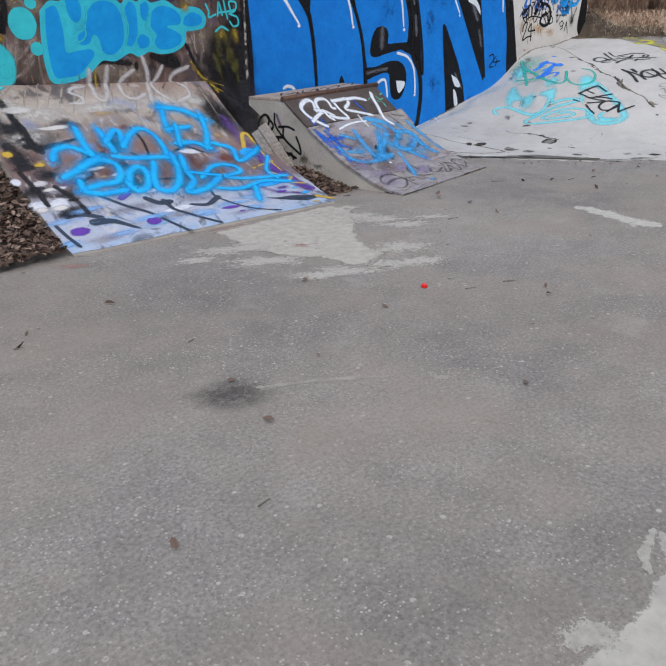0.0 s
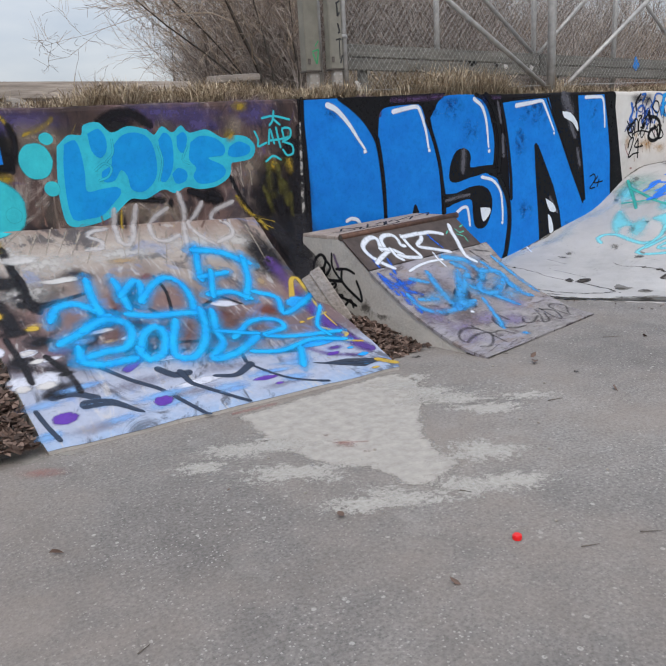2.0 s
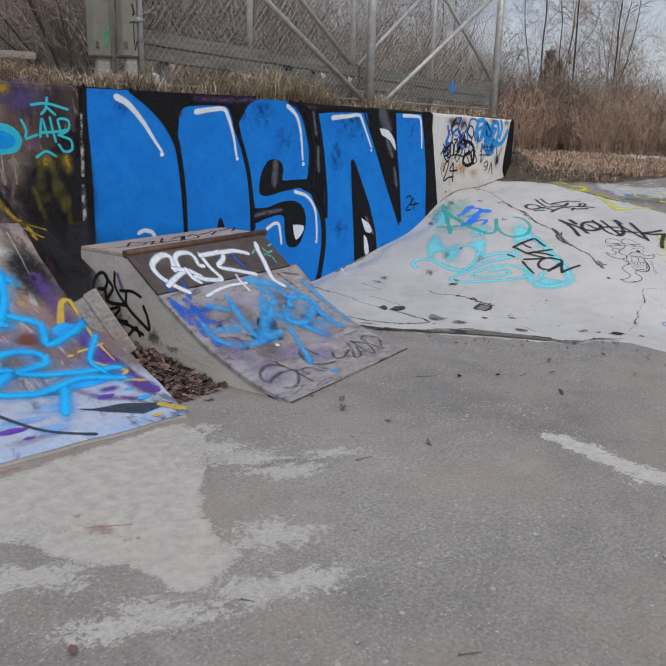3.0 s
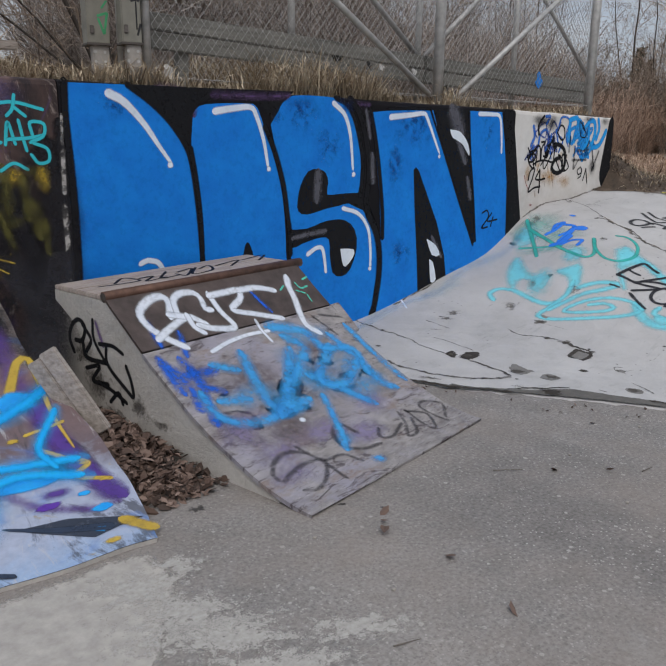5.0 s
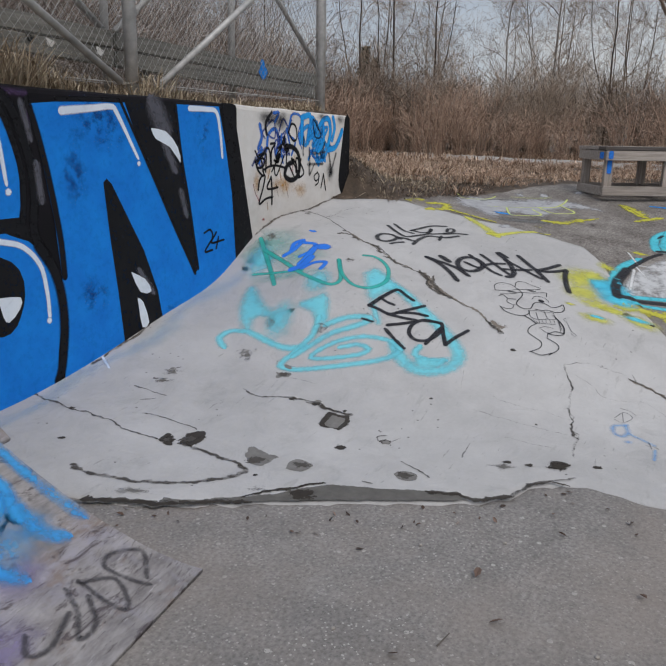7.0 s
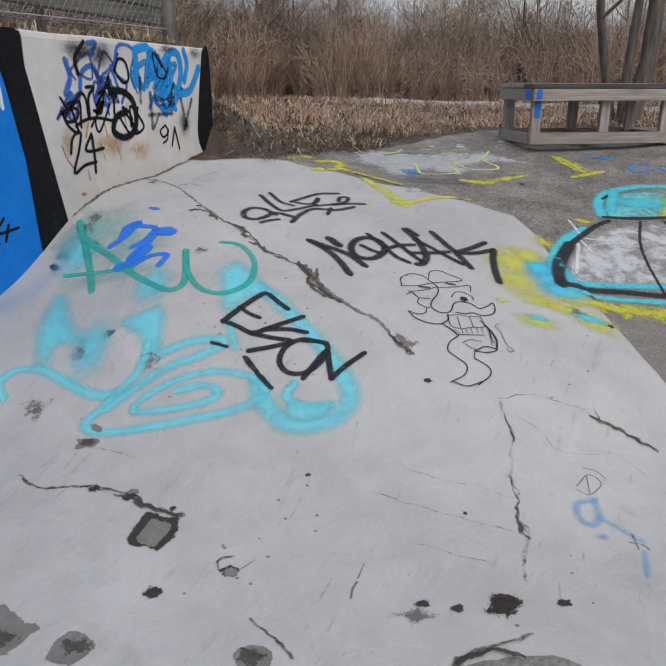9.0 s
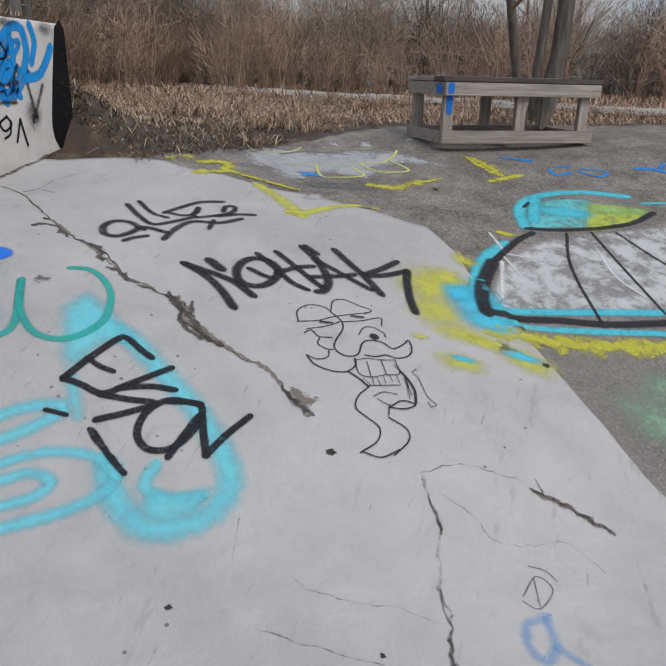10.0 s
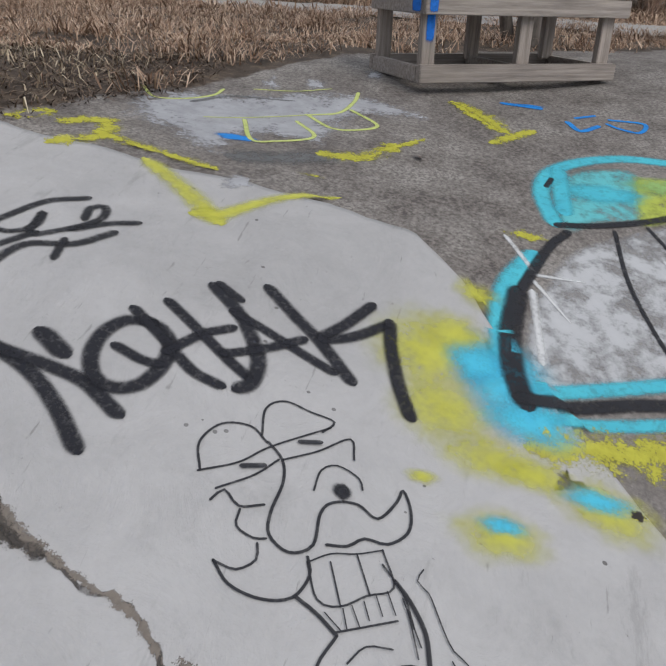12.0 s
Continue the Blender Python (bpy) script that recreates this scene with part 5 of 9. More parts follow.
g.fill([(5.509, 1.384), (5.562, 1.452), (5.661, 1.549), (6.028, 1.553), (6.119, 1.512), (6.187, 1.4), (6.246, 1.195), (6.248, 1.065), (6.23, 0.948), (6.146, 0.888), (6.273, 0.837), (6.366, 0.734), (6.416, 0.59), (6.429, 0.418), (6.398, 0.25), (6.347, -0.036), (6.119, -0.066), (5.975, 0.031), (5.743, 0.433), (5.673, 0.495), (5.652, 0.626), (5.631, 0.75), (5.622, 0.83), (5.59, 1.053), (5.546, 1.221)])
g.done()
g = Tag("blue_letter", "W", BLUE, wall_middle, "wide blue letter N")
g.fill([(6.34, 1.475), (6.496, 1.49), (6.872, 1.504), (7.354, 1.514), (7.767, 1.516), (7.825, 1.291), (7.886, 0.976), (7.935, 0.443), (7.537, 0.278), (7.202, 0.156), (6.863, 0.066), (6.418, -0.013), (6.445, 0.359), (6.455, 0.642), (6.435, 0.92), (6.392, 1.19), (6.359, 1.373)], smooth=False)
g.done()
g = Tag("black_counter", "W", INK, wall_middle, "black gaps inside the letters", 0.00168)
g.fill([(6.237, 0.955), (6.059, 0.954), (5.956, 0.954), (5.965, 1.03), (5.942, 1.091), (5.877, 1.117), (5.795, 1.102), (5.735, 1.019), (5.71, 0.922), (5.717, 0.859), (5.788, 0.835), (5.954, 0.864), (6.058, 0.876), (6.146, 0.888), (6.291, 0.849)])
g.fill([(5.641, 0.749), (5.785, 0.746), (5.953, 0.784), (6.109, 0.78), (6.206, 0.709), (6.227, 0.584), (6.167, 0.44), (6.087, 0.402), (6.009, 0.435), (5.983, 0.559), (5.974, 0.661), (5.9, 0.68), (5.75, 0.653), (5.662, 0.633)])
g.fill([(6.77, 1.092), (6.794, 1.113), (6.828, 1.084), (6.917, 0.928), (7.048, 0.698), (7.148, 0.445), (7.202, 0.156), (6.872, 0.086), (6.834, 0.483), (6.792, 0.837)], smooth=False)
g.fill([(6.946, 1.524), (7.349, 1.526), (7.378, 1.329), (7.416, 1.062), (7.487, 0.751), (7.51, 0.513), (7.481, 0.494), (7.33, 0.779), (7.169, 1.068), (7.035, 1.321)], smooth=False)
g.fill([(7.796, 1.54), (7.91, 1.541), (7.973, 1.288), (8.044, 0.967), (8.146, 0.517), (7.926, 0.418), (7.886, 0.976)], smooth=False)
g.fill([(5.289, 0.612), (5.307, 0.68), (5.328, 0.697), (5.347, 0.668), (5.364, 0.607)])
g.fill([(4.641, 1.562), (4.765, 1.564), (4.929, 1.566), (5.686, 1.577), (5.609, 1.521), (5.516, 1.407), (5.475, 1.453), (5.414, 1.498), (5.337, 1.515), (5.124, 1.508), (5.009, 1.48), (4.972, 1.413), (4.956, 1.264), (4.91, 1.308), (4.8, 1.435)], smooth=False)
g.done()
g = Tag("letter_outline", "W", INK, wall_middle, "black outlines round the blue letters", 0.00196)
g.line(0.05, [(4.272, 1.557), (4.267, 1.401), (4.274, 1.211), (4.279, 0.955), (4.277, 0.69), (4.27, 0.48)])
g.line(0.045, [(4.608, 1.558), (4.734, 1.476), (4.847, 1.373), (4.941, 1.233), (4.973, 1.09), (4.995, 0.888), (5.008, 0.658), (5.012, 0.397)])
g.line(0.04, [(4.959, 1.243), (4.984, 1.09), (5.005, 0.887), (5.01, 0.681)])
g.line(0.05, [(5.47, 1.362), (5.537, 1.221), (5.599, 1.028), (5.631, 0.829), (5.649, 0.728), (5.651, 0.601)])
g.line(0.045, [(6.028, 1.553), (6.125, 1.512), (6.201, 1.4), (6.264, 1.194), (6.267, 1.064), (6.251, 0.933)])
g.line(0.07, [(6.153, 1.544), (6.24, 1.45), (6.311, 1.245), (6.329, 1.06), (6.31, 0.875), (6.385, 0.732)])
g.line(0.075, [(6.329, 0.806), (6.409, 0.674), (6.444, 0.53), (6.445, 0.359), (6.41, 0.161), (6.386, 0.106)])
g.line(0.05, [(6.33, 1.488), (6.377, 1.321), (6.422, 1.109), (6.462, 0.835), (6.471, 0.64)])
g.line(0.025, [(6.926, 1.507), (7.12, 1.162), (7.32, 0.796), (7.491, 0.499)])
g.line(0.03, [(7.359, 1.509), (7.398, 1.211), (7.458, 0.908), (7.519, 0.528)])
g.line(0.028, [(6.496, 1.501), (6.729, 1.512), (6.934, 1.513)])
g.done()
g = Tag("grey_shade", "W", paint(0.10, 0.10, 0.12, 0.8, 0.9, 0.3), wall_middle, "soft grey highlights inside the black", 0.00252)
g.line(0.1, [(5.879, 1.072), (5.869, 0.947)])
g.line(0.05, [(5.68, 0.694), (5.784, 0.708), (5.934, 0.718)])
g.line(0.05, [(6.294, 1.475), (6.329, 1.322)])
g.line(0.06, [(6.355, 1.191), (6.366, 1.032)])
g.line(0.09, [(7.249, 1.303), (7.33, 1.155)])
g.line(0.06, [(7.007, 0.583), (7.102, 0.45)])
g.line(0.2, [(7.196, 1.474), (7.245, 1.389)])
g.line(0.07, [(7.386, 1.003), (7.421, 0.88)])
g.done()
g = Tag("white_highlight", "W", SNOW, wall_middle, "thin white highlight strokes on the letters", 0.0028)
g.line(0.055, [(4.502, 1.514), (4.579, 1.476), (4.68, 1.375), (4.763, 1.261), (4.82, 1.185)], taper=(1.2, 0.4))
g.dot(4.826, 1.159, 0.022)
g.line(0.05, [(5.126, 1.448), (5.253, 1.467), (5.363, 1.475), (5.403, 1.431), (5.453, 1.294), (5.481, 1.153)], taper=(1.1, 0.5))
g.dot(5.489, 1.125, 0.02)
g.line(0.04, [(6.008, 1.519), (6.101, 1.45), (6.151, 1.325), (6.177, 1.12)], taper=(1.2, 0.6))
g.dot(6.184, 1.076, 0.022)
g.line(0.045, [(6.527, 1.449), (6.73, 1.469), (6.852, 1.48), (6.894, 1.447), (7.029, 1.223)], taper=(1.3, 0.5))
g.dot(7.039, 1.185, 0.018)
g.line(0.04, [(7.487, 1.495), (7.643, 1.495), (7.739, 1.48), (7.774, 1.353), (7.789, 1.215)], taper=(1.2, 0.7))
g.line(0.04, [(6.1, 0.857), (6.236, 0.814), (6.328, 0.71), (6.355, 0.569), (6.359, 0.456)], taper=(1.0, 0.7))
g.dot(6.355, 0.428, 0.02)
g.line(0.04, [(5.797, 0.583), (5.864, 0.614), (5.915, 0.607), (5.937, 0.525), (5.946, 0.457)], taper=(1.1, 0.7))
g.line(0.04, [(4.625, 0.641), (4.664, 0.653), (4.723, 0.636), (4.747, 0.602)])
g.done()
g = Tag("white_shard", "W", SNOW, wall_middle, "white shards inside the black gaps", 0.00308)
g.fill([(6.075, 0.591), (6.198, 0.576), (6.19, 0.52), (6.124, 0.465), (6.095, 0.496)])
g.fill([(7.147, 1.376), (7.269, 1.36), (7.367, 1.271), (7.386, 1.182), (7.297, 1.273), (7.181, 1.318)])
g.fill([(6.936, 0.59), (7.044, 0.533), (7.093, 0.452), (7.002, 0.463)])
g.fill([(6.976, 0.435), (7.022, 0.399), (7.062, 0.27), (7.004, 0.254)])
g.done()
g = Tag("tag_stroke", "W", INK, wall_middle, "small black hand-written 24", 0.0028)
g.line(0.018, [(7.592, 0.743), (7.652, 0.757), (7.671, 0.704), (7.594, 0.625), (7.666, 0.625)])
g.line(0.018, [(7.71, 0.733), (7.662, 0.673), (7.787, 0.678)])
g.line(0.018, [(7.733, 0.699), (7.707, 0.631)])
g.done()
g = Tag("seam_chip", "W", paint(0.42, 0.40, 0.38, 0.5, 0.9, 0.9, grain=18), wall_west, "bare pale strip where the paint chipped at the wall joint", 0.00252, rough=0.25)
g.line(0.03, [(4.24, 1.231), (4.233, 1.038)])
g.line(0.035, [(4.226, 0.96), (4.229, 0.799), (4.224, 0.583)])
g.line(0.02, [(4.247, 1.402), (4.24, 1.27)])
g.done()
g = Tag("scuff", "W", paint(0.008, 0.03, 0.13, 1.0, 0.6, 1.0, grain=13), wall_middle, "dark smudges on the blue", 0.00238)
g.dot(6.772, 1.394, 0.28, 0.18)
g.dot(7.601, 1.385, 0.1, 0.2)
g.dot(5.743, 1.452, 0.18, 0.12)
g.dot(5.963, 1.255, 0.13, 0.15)
g.dot(6.576, 1.129, 0.12, 0.2)
g.dot(4.513, 1.456, 0.12, 0.08)
g.dot(6.665, 0.503, 0.14, 0.12)
g.dot(6.101, 1.5, 0.1, 0.08)
g.dot(5.559, 1.384, 0.06, 0.12)
g.dot(7.296, 0.301, 0.12, 0.07)
g.done()
g = Tag("purple_mist", "W", paint(0.085, 0.05, 0.12, 1.0, 0.8, 0.5), wall_middle, "purple overspray along the wall head", 0.0021)
g.line(0.1, [(4.786, 1.544), (4.927, 1.533), (4.97, 1.455)])
g.line(0.07, [(5.126, 1.535), (5.394, 1.538), (5.625, 1.549)])
g.line(0.05, [(6.136, 1.529), (6.312, 1.52)])
g.line(0.04, [(6.33, 1.45), (6.311, 1.296)])
g.done()
# throw-ups and old mural on the western wall
g = Tag("black_letter", "L", INK, wall_west, "black outline of a cut-off blue letter")
g.fill([(1.843, 0.688), (2.175, 0.686), (2.227, 0.626), (2.251, 0.506), (2.233, 0.363), (1.789, 0.332)], smooth=False)
g.done()
g = Tag("blue_letter", "L", BLUE, wall_west, "blue letter end", 0.00168)
g.fill([(1.83, 0.607), (2.142, 0.605), (2.171, 0.53), (2.175, 0.413), (1.796, 0.379)], smooth=False)
g.done()
g = Tag("dark_patch", "L", paint(0.014, 0.013, 0.016, 0.8, 0.95, 0.3), wall_west, "soft black shapes of the old mural")
g.dot(2.891, 0.65, 0.17, 0.09)
g.dot(3.495, 0.191, 0.12, 0.09)
g.dot(3.544, 0.647, 0.05, 0.04)
g.dot(3.976, 0.185, 0.3, 0.36)
g.dot(3.942, -0.162, 0.16, 0.36)
g.dot(3.684, -0.344, 0.2, 0.3)
g.line(0.3, [(4.179, 0.44), (4.187, 0.027), (3.873, -0.524)])
g.line(0.1, [(4.233, 0.627), (4.238, 0.442)])
g.dot(3.187, 0.147, 0.025, 0.05)
g.line(0.05, [(2.845, 0.158), (2.936, 0.177), (3.125, 0.16)])
g.dot(2.833, 0.024, 0.06, 0.09)
g.done()
g = Tag("mural_cloud", "L", paint(0.095, 0.075, 0.20, 1.0, 0.85, 0.5, grain=7), wall_west, "purple clouds of the old mural", 0.00098)
g.dot(2.305, 0.656, 0.35, 0.12)
g.dot(3.254, 0.731, 0.55, 0.09)
g.dot(3.44, 0.663, 0.25, 0.11)
g.dot(3.85, 0.749, 0.28, 0.14)
g.done()
g = Tag("mural_cloud", "L", paint(0.30, 0.24, 0.19, 1.0, 0.7, 0.6, grain=9), wall_west, "pale brown clouds of the old mural", 0.00112)
g.dot(2.697, 0.12, 0.55, 0.16)
g.dot(2.42, 0.566, 0.25, 0.16)
g.dot(3.707, 0.653, 0.12, 0.11)
g.dot(3.8, 0.394, 0.13, 0.2)
g.dot(3.081, 0.082, 0.3, 0.14)
g.done()
g = Tag("mural_cloud", "L", paint(0.36, 0.25, 0.035, 0.9, 0.85, 0.6, grain=14), wall_west, "yellow brush strokes of the old mural", 0.00126)
g.line(0.04, [(2.321, 0.584), (2.428, 0.629), (2.484, 0.675)])
g.line(0.04, [(2.198, 0.683), (2.25, 0.615)])
g.dot(2.164, 0.328, 0.09, 0.05)
g.dot(3.764, 0.786, 0.08, 0.05)
g.dot(4, 0.386, 0.06, 0.06)
g.dot(4.132, 0.391, 0.05, 0.09)
g.dot(2.038, -0.108, 0.06, 0.09)
g.line(0.05, [(3.684, 0.164), (3.751, 0.073), (3.831, -0.013), (3.84, -0.101)])
g.line(0.02, [(3.786, 0.042), (3.94, 0.001)])
g.line(0.02, [(3.817, -0.006), (3.937, -0.052)])
g.line(0.02, [(3.813, -0.043), (3.889, -0.106)])
g.line(0.03, [(2.841, 0.108), (2.825, -0.026)])
g.dot(3.669, 0.593, 0.06, 0.06)
g.done()
g = Tag("drip", "L", paint(0.42, 0.36, 0.32, 0.9, 0.8, 0.5), wall_west, "pale drips under the throw-up", 0.00126)
g.line(0.03, [(3.654, 0.417), (3.659, 0.239)])
g.line(0.025, [(3.801, 0.409), (3.809, 0.258)])
g.line(0.02, [(3.731, 0.42), (3.733, 0.316)])
g.done()
g = Tag("mural_swirl", "W", paint(0.012, 0.011, 0.014, 0.8, 0.95, 0.25, grain=14), wall_west, "sweeping black curves of the old mural", 0.0012)
g.line(0.1, [(2.778, 1.462), (2.867, 1.515), (2.990, 1.510), (3.081, 1.448)])
g.line(0.05, [(2.644, 1.081), (2.780, 0.988), (2.977, 0.974), (3.137, 0.953)])
g.line(0.1, [(3.355, 0.983), (3.461, 0.935), (3.530, 0.914)])
g.line(0.05, [(3.653, 1.049), (3.721, 0.895), (3.781, 0.798)])
g.line(0.16, [(3.977, 1.022), (4.045, 0.769), (4.115, 0.507)])
g.line(0.06, [(2.238, 1.462), (2.258, 1.364), (2.222, 1.219)])
g.done()

g = Tag("mural_light", "W", paint(0.36, 0.30, 0.27, 1.0, 0.55, 0.5, grain=10), wall_west, "pale brushed streaks of the old mural", 0.00115)
g.line(0.07, [(2.406, 1.380), (2.318, 1.211), (2.262, 1.014)])
g.line(0.05, [(2.385, 1.002), (2.299, 0.933), (2.194, 0.894)])
g.line(0.05, [(3.148, 0.924), (3.225, 0.801), (3.247, 0.726)])
g.line(0.06, [(3.606, 0.757), (3.735, 0.681), (3.835, 0.638)])
g.line(0.05, [(2.973, 0.942), (3.052, 0.877), (3.101, 0.787)])
g.line(0.06, [(3.709, 1.104), (3.733, 1.013)])
g.line(0.05, [(2.454, 1.124), (2.393, 1.052), (2.335, 1.007)])
g.done()
g = Tag("throw_up", "W", paint(0.035, 0.47, 0.62, 0.5, 1.0, 0.1), wall_west, "turquoise outline of a bubble-letter throw-up", 0.00168)
g.fill([(2.494, 1.337), (2.573, 1.401), (2.650, 1.397), (2.671, 1.454), (2.766, 1.467), (2.843, 1.402), (2.952, 1.436), (3.076, 1.409), (3.121, 1.372), (3.180, 1.425), (3.249, 1.382), (3.314, 1.425), (3.369, 1.375), (3.495, 1.389), (3.616, 1.326), (3.683, 1.342), (3.798, 1.325), (3.859, 1.255), (3.824, 1.177), (3.697, 1.157), (3.663, 1.151), (3.638, 1.065), (3.533, 1.007), (3.404, 0.999), (3.313, 1.021), (3.222, 0.987), (3.145, 1.019), (3.020, 0.970), (2.920, 0.980), (2.858, 0.940), (2.779, 0.880), (2.636, 0.842), (2.504, 0.852), (2.469, 0.967), (2.471, 1.148)], step=0.02)
g.done()
g = Tag("throw_up_fill", "W", paint(0.006, 0.29, 0.70, 0.5, 1.0, 0.1), wall_west, "blue filling of the bubble letters", 0.0028)
g.fill([(2.539, 1.347), (2.607, 1.368), (2.634, 1.290), (2.642, 1.160), (2.640, 1.055), (2.735, 1.060), (2.833, 1.064), (2.855, 1.022), (2.780, 0.948), (2.712, 0.893), (2.615, 0.882), (2.536, 0.886), (2.511, 0.989), (2.516, 1.196)], step=0.02)
g.fill([(2.690, 1.402), (2.760, 1.429), (2.800, 1.371), (2.795, 1.293), (2.749, 1.251), (2.702, 1.299)], step=0.02)
g.fill([(2.839, 1.316), (2.903, 1.378), (2.989, 1.395), (3.071, 1.364), (3.110, 1.286), (3.116, 1.149), (3.076, 1.065), (2.997, 1.017), (2.928, 1.042), (2.911, 1.125), (2.875, 1.168), (2.824, 1.105), (2.755, 1.103), (2.750, 1.165), (2.816, 1.204), (2.824, 1.265)], step=0.02)
g.fill([(3.146, 1.338), (3.190, 1.385), (3.236, 1.347), (3.240, 1.237), (3.220, 1.141), (3.166, 1.068), (3.124, 1.094), (3.152, 1.202)], step=0.02)
g.fill([(3.276, 1.358), (3.324, 1.383), (3.350, 1.341), (3.314, 1.246), (3.275, 1.276)], step=0.02)
g.fill([(3.371, 1.312), (3.444, 1.349), (3.552, 1.330), (3.620, 1.269), (3.604, 1.213), (3.490, 1.200), (3.597, 1.141), (3.607, 1.082), (3.520, 1.037), (3.408, 1.036), (3.367, 1.088), (3.395, 1.142), (3.349, 1.202)], step=0.02)
g.fill([(3.216, 1.114), (3.266, 1.152), (3.324, 1.119), (3.311, 1.064), (3.239, 1.050)], step=0.02)
g.fill([(3.659, 1.267), (3.735, 1.297), (3.818, 1.257), (3.800, 1.208), (3.701, 1.192), (3.640, 1.213)], step=0.02)
g.done()
g = Tag("throw_up_line", "W", paint(0.035, 0.47, 0.62, 0.6, 0.95, 0.1), wall_west, "turquoise inner lines", 0.0042)
g.line(0.022, [(2.712, 1.181), (2.771, 1.216), (2.813, 1.186), (2.787, 1.135), (2.729, 1.113)])
g.line(0.02, [(2.837, 1.356), (2.834, 1.277), (2.786, 1.228)])
g.line(0.02, [(3.343, 1.286), (3.303, 1.205), (3.346, 1.174)])
g.line(0.02, [(3.141, 1.298), (3.158, 1.201), (3.122, 1.080)])
g.done()
g = Tag("paint_dot", "L", paint(0.04, 0.50, 0.58, 0.12, 1.0, 0.05), wall_west, "turquoise dots and bubbles", 0.00196, rough=0.03)
g.dot(2.36, 0.43, 0.105, 0.115)
g.dot(2.438, 0.562, 0.045, 0.04)
g.dot(2.432, 0.264, 0.05, 0.05)
g.dot(2.006, 0.143, 0.27, 0.22)
g.dot(2.187, 0.113, 0.05, 0.05)
g.done()
g = Tag("tag_stroke", "L", paint(0.04, 0.48, 0.55, 0.5, 1.0, 0.05), wall_west, "small turquoise hand-written tag", 0.00196)
g.line(0.022, [(3.934, 0.712), (4.029, 0.728), (4.155, 0.707)])
g.line(0.022, [(4.03, 0.757), (4.017, 0.697), (3.991, 0.666)])
g.line(0.022, [(4.028, 0.704), (4.072, 0.671)])
g.line(0.022, [(3.866, 0.616), (3.889, 0.562), (3.884, 0.517), (3.95, 0.541)])
g.line(0.022, [(3.972, 0.536), (3.99, 0.636), (4.016, 0.542)])
g.line(0.022, [(4.041, 0.645), (4.054, 0.571), (4.067, 0.514)])
g.line(0.022, [(3.987, 0.558), (4.08, 0.57), (4.144, 0.585)])
g.line(0.022, [(4.099, 0.589), (4.093, 0.643), (4.157, 0.641), (4.152, 0.586), (4.091, 0.552)])
g.line(0.022, [(4.106, 0.547), (4.166, 0.525), (4.169, 0.47), (4.119, 0.456), (4.089, 0.491)])
g.line(0.022, [(3.942, 0.414), (4.002, 0.45), (4.061, 0.425)])
g.done()
g = Tag("white_word", "L", paint(0.62, 0.59, 0.60, 1.0, 0.72, 0.3, grain=14), wall_west, "sprayed white word SUCKS", 0.00252)
g.line(0.06, [(2.704, -0.038), (2.621, -0.053), (2.577, -0.092), (2.64, -0.144), (2.625, -0.201), (2.545, -0.205)])
g.line(0.068, [(2.793, 0.102), (2.773, -0.047), (2.756, -0.159), (2.8, -0.19), (2.876, -0.086), (2.938, 0.123)])
g.line(0.06, [(3.14, 0.106), (3.054, 0.053), (3.002, -0.037), (2.992, -0.141), (3.057, -0.164), (3.156, -0.122)])
g.line(0.068, [(3.248, 0.194), (3.27, 0.055), (3.19, -0.186)])
g.line(0.06, [(3.401, 0.13), (3.335, 0.04), (3.281, -0.023), (3.307, -0.111), (3.368, -0.181)])
g.line(0.06, [(3.63, 0.133), (3.506, 0.086), (3.468, 0.026), (3.565, -0.041), (3.558, -0.131), (3.434, -0.181)])
g.done()
g = Tag("mural_olive", "L", paint(0.15, 0.135, 0.035, 1.0, 0.55, 0.6, grain=9), wall_west, "olive and ochre streaks on the dark mural", 0.00238)
g.line(0.095, [(3.951, 0.401), (3.959, 0.252)])
g.line(0.076, [(4.037, 0.363), (4.047, 0.21)])
g.line(0.095, [(4.079, 0.248), (4.094, 0.13)])
g.dot(3.977, 0.175, 0.07, 0.05)
g.line(0.057, [(4.128, 0.168), (4.129, 0.008)])
g.line(0.057, [(3.91, 0.216), (3.963, 0.06)])
g.dot(4.08, 0.42, 0.05, 0.04)
g.done()
# ramp mural
g = Tag("pale_wash", "L", paint(0.55, 0.53, 0.52, 1.0, 0.75, 0.6, grain=9), ramp, "whitish overspray at the ramp head", 0.00112)
g.dot(2.225, -0.289, 0.3, 0.14)
g.dot(2.716, -0.264, 0.4, 0.1)
g.dot(3.268, -0.183, 0.4, 0.1)
g.dot(2.085, -0.478, 0.2, 0.14)
g.dot(3.568, -0.186, 0.15, 0.08)
g.dot(2.064, -0.177, 0.14, 0.12)
g.done()
g = Tag("dark_wash", "L", paint(0.035, 0.033, 0.042, 0.9, 0.85, 0.55, grain=10), ramp, "black clouds and checks of the mural", 0.00126)
g.dot(2.074, -0.509, 0.28, 0.14)
g.dot(1.947, -0.681, 0.16, 0.14)
g.dot(2.037, -0.819, 0.12, 0.09)
g.dot(2.081, -1.012, 0.14, 0.06)
g.dot(2.386, -0.406, 0.14, 0.08)
g.dot(1.904, -0.943, 0.1, 0.08)
g.dot(2.055, -1.142, 0.12, 0.05)
g.dot(2.269, -0.863, 0.1, 0.08)
g.dot(1.955, -0.368, 0.1, 0.16)
g.dot(1.956, -0.984, 0.06, 0.05)
g.dot(1.98, -1.167, 0.06, 0.04)
g.done()
g = Tag("brown_wash", "L", paint(0.17, 0.085, 0.07, 1.0, 0.75, 0.5, grain=9), ramp, "rust-brown clouds of the mural", 0.0014)
g.dot(2.465, -0.901, 0.2, 0.14)
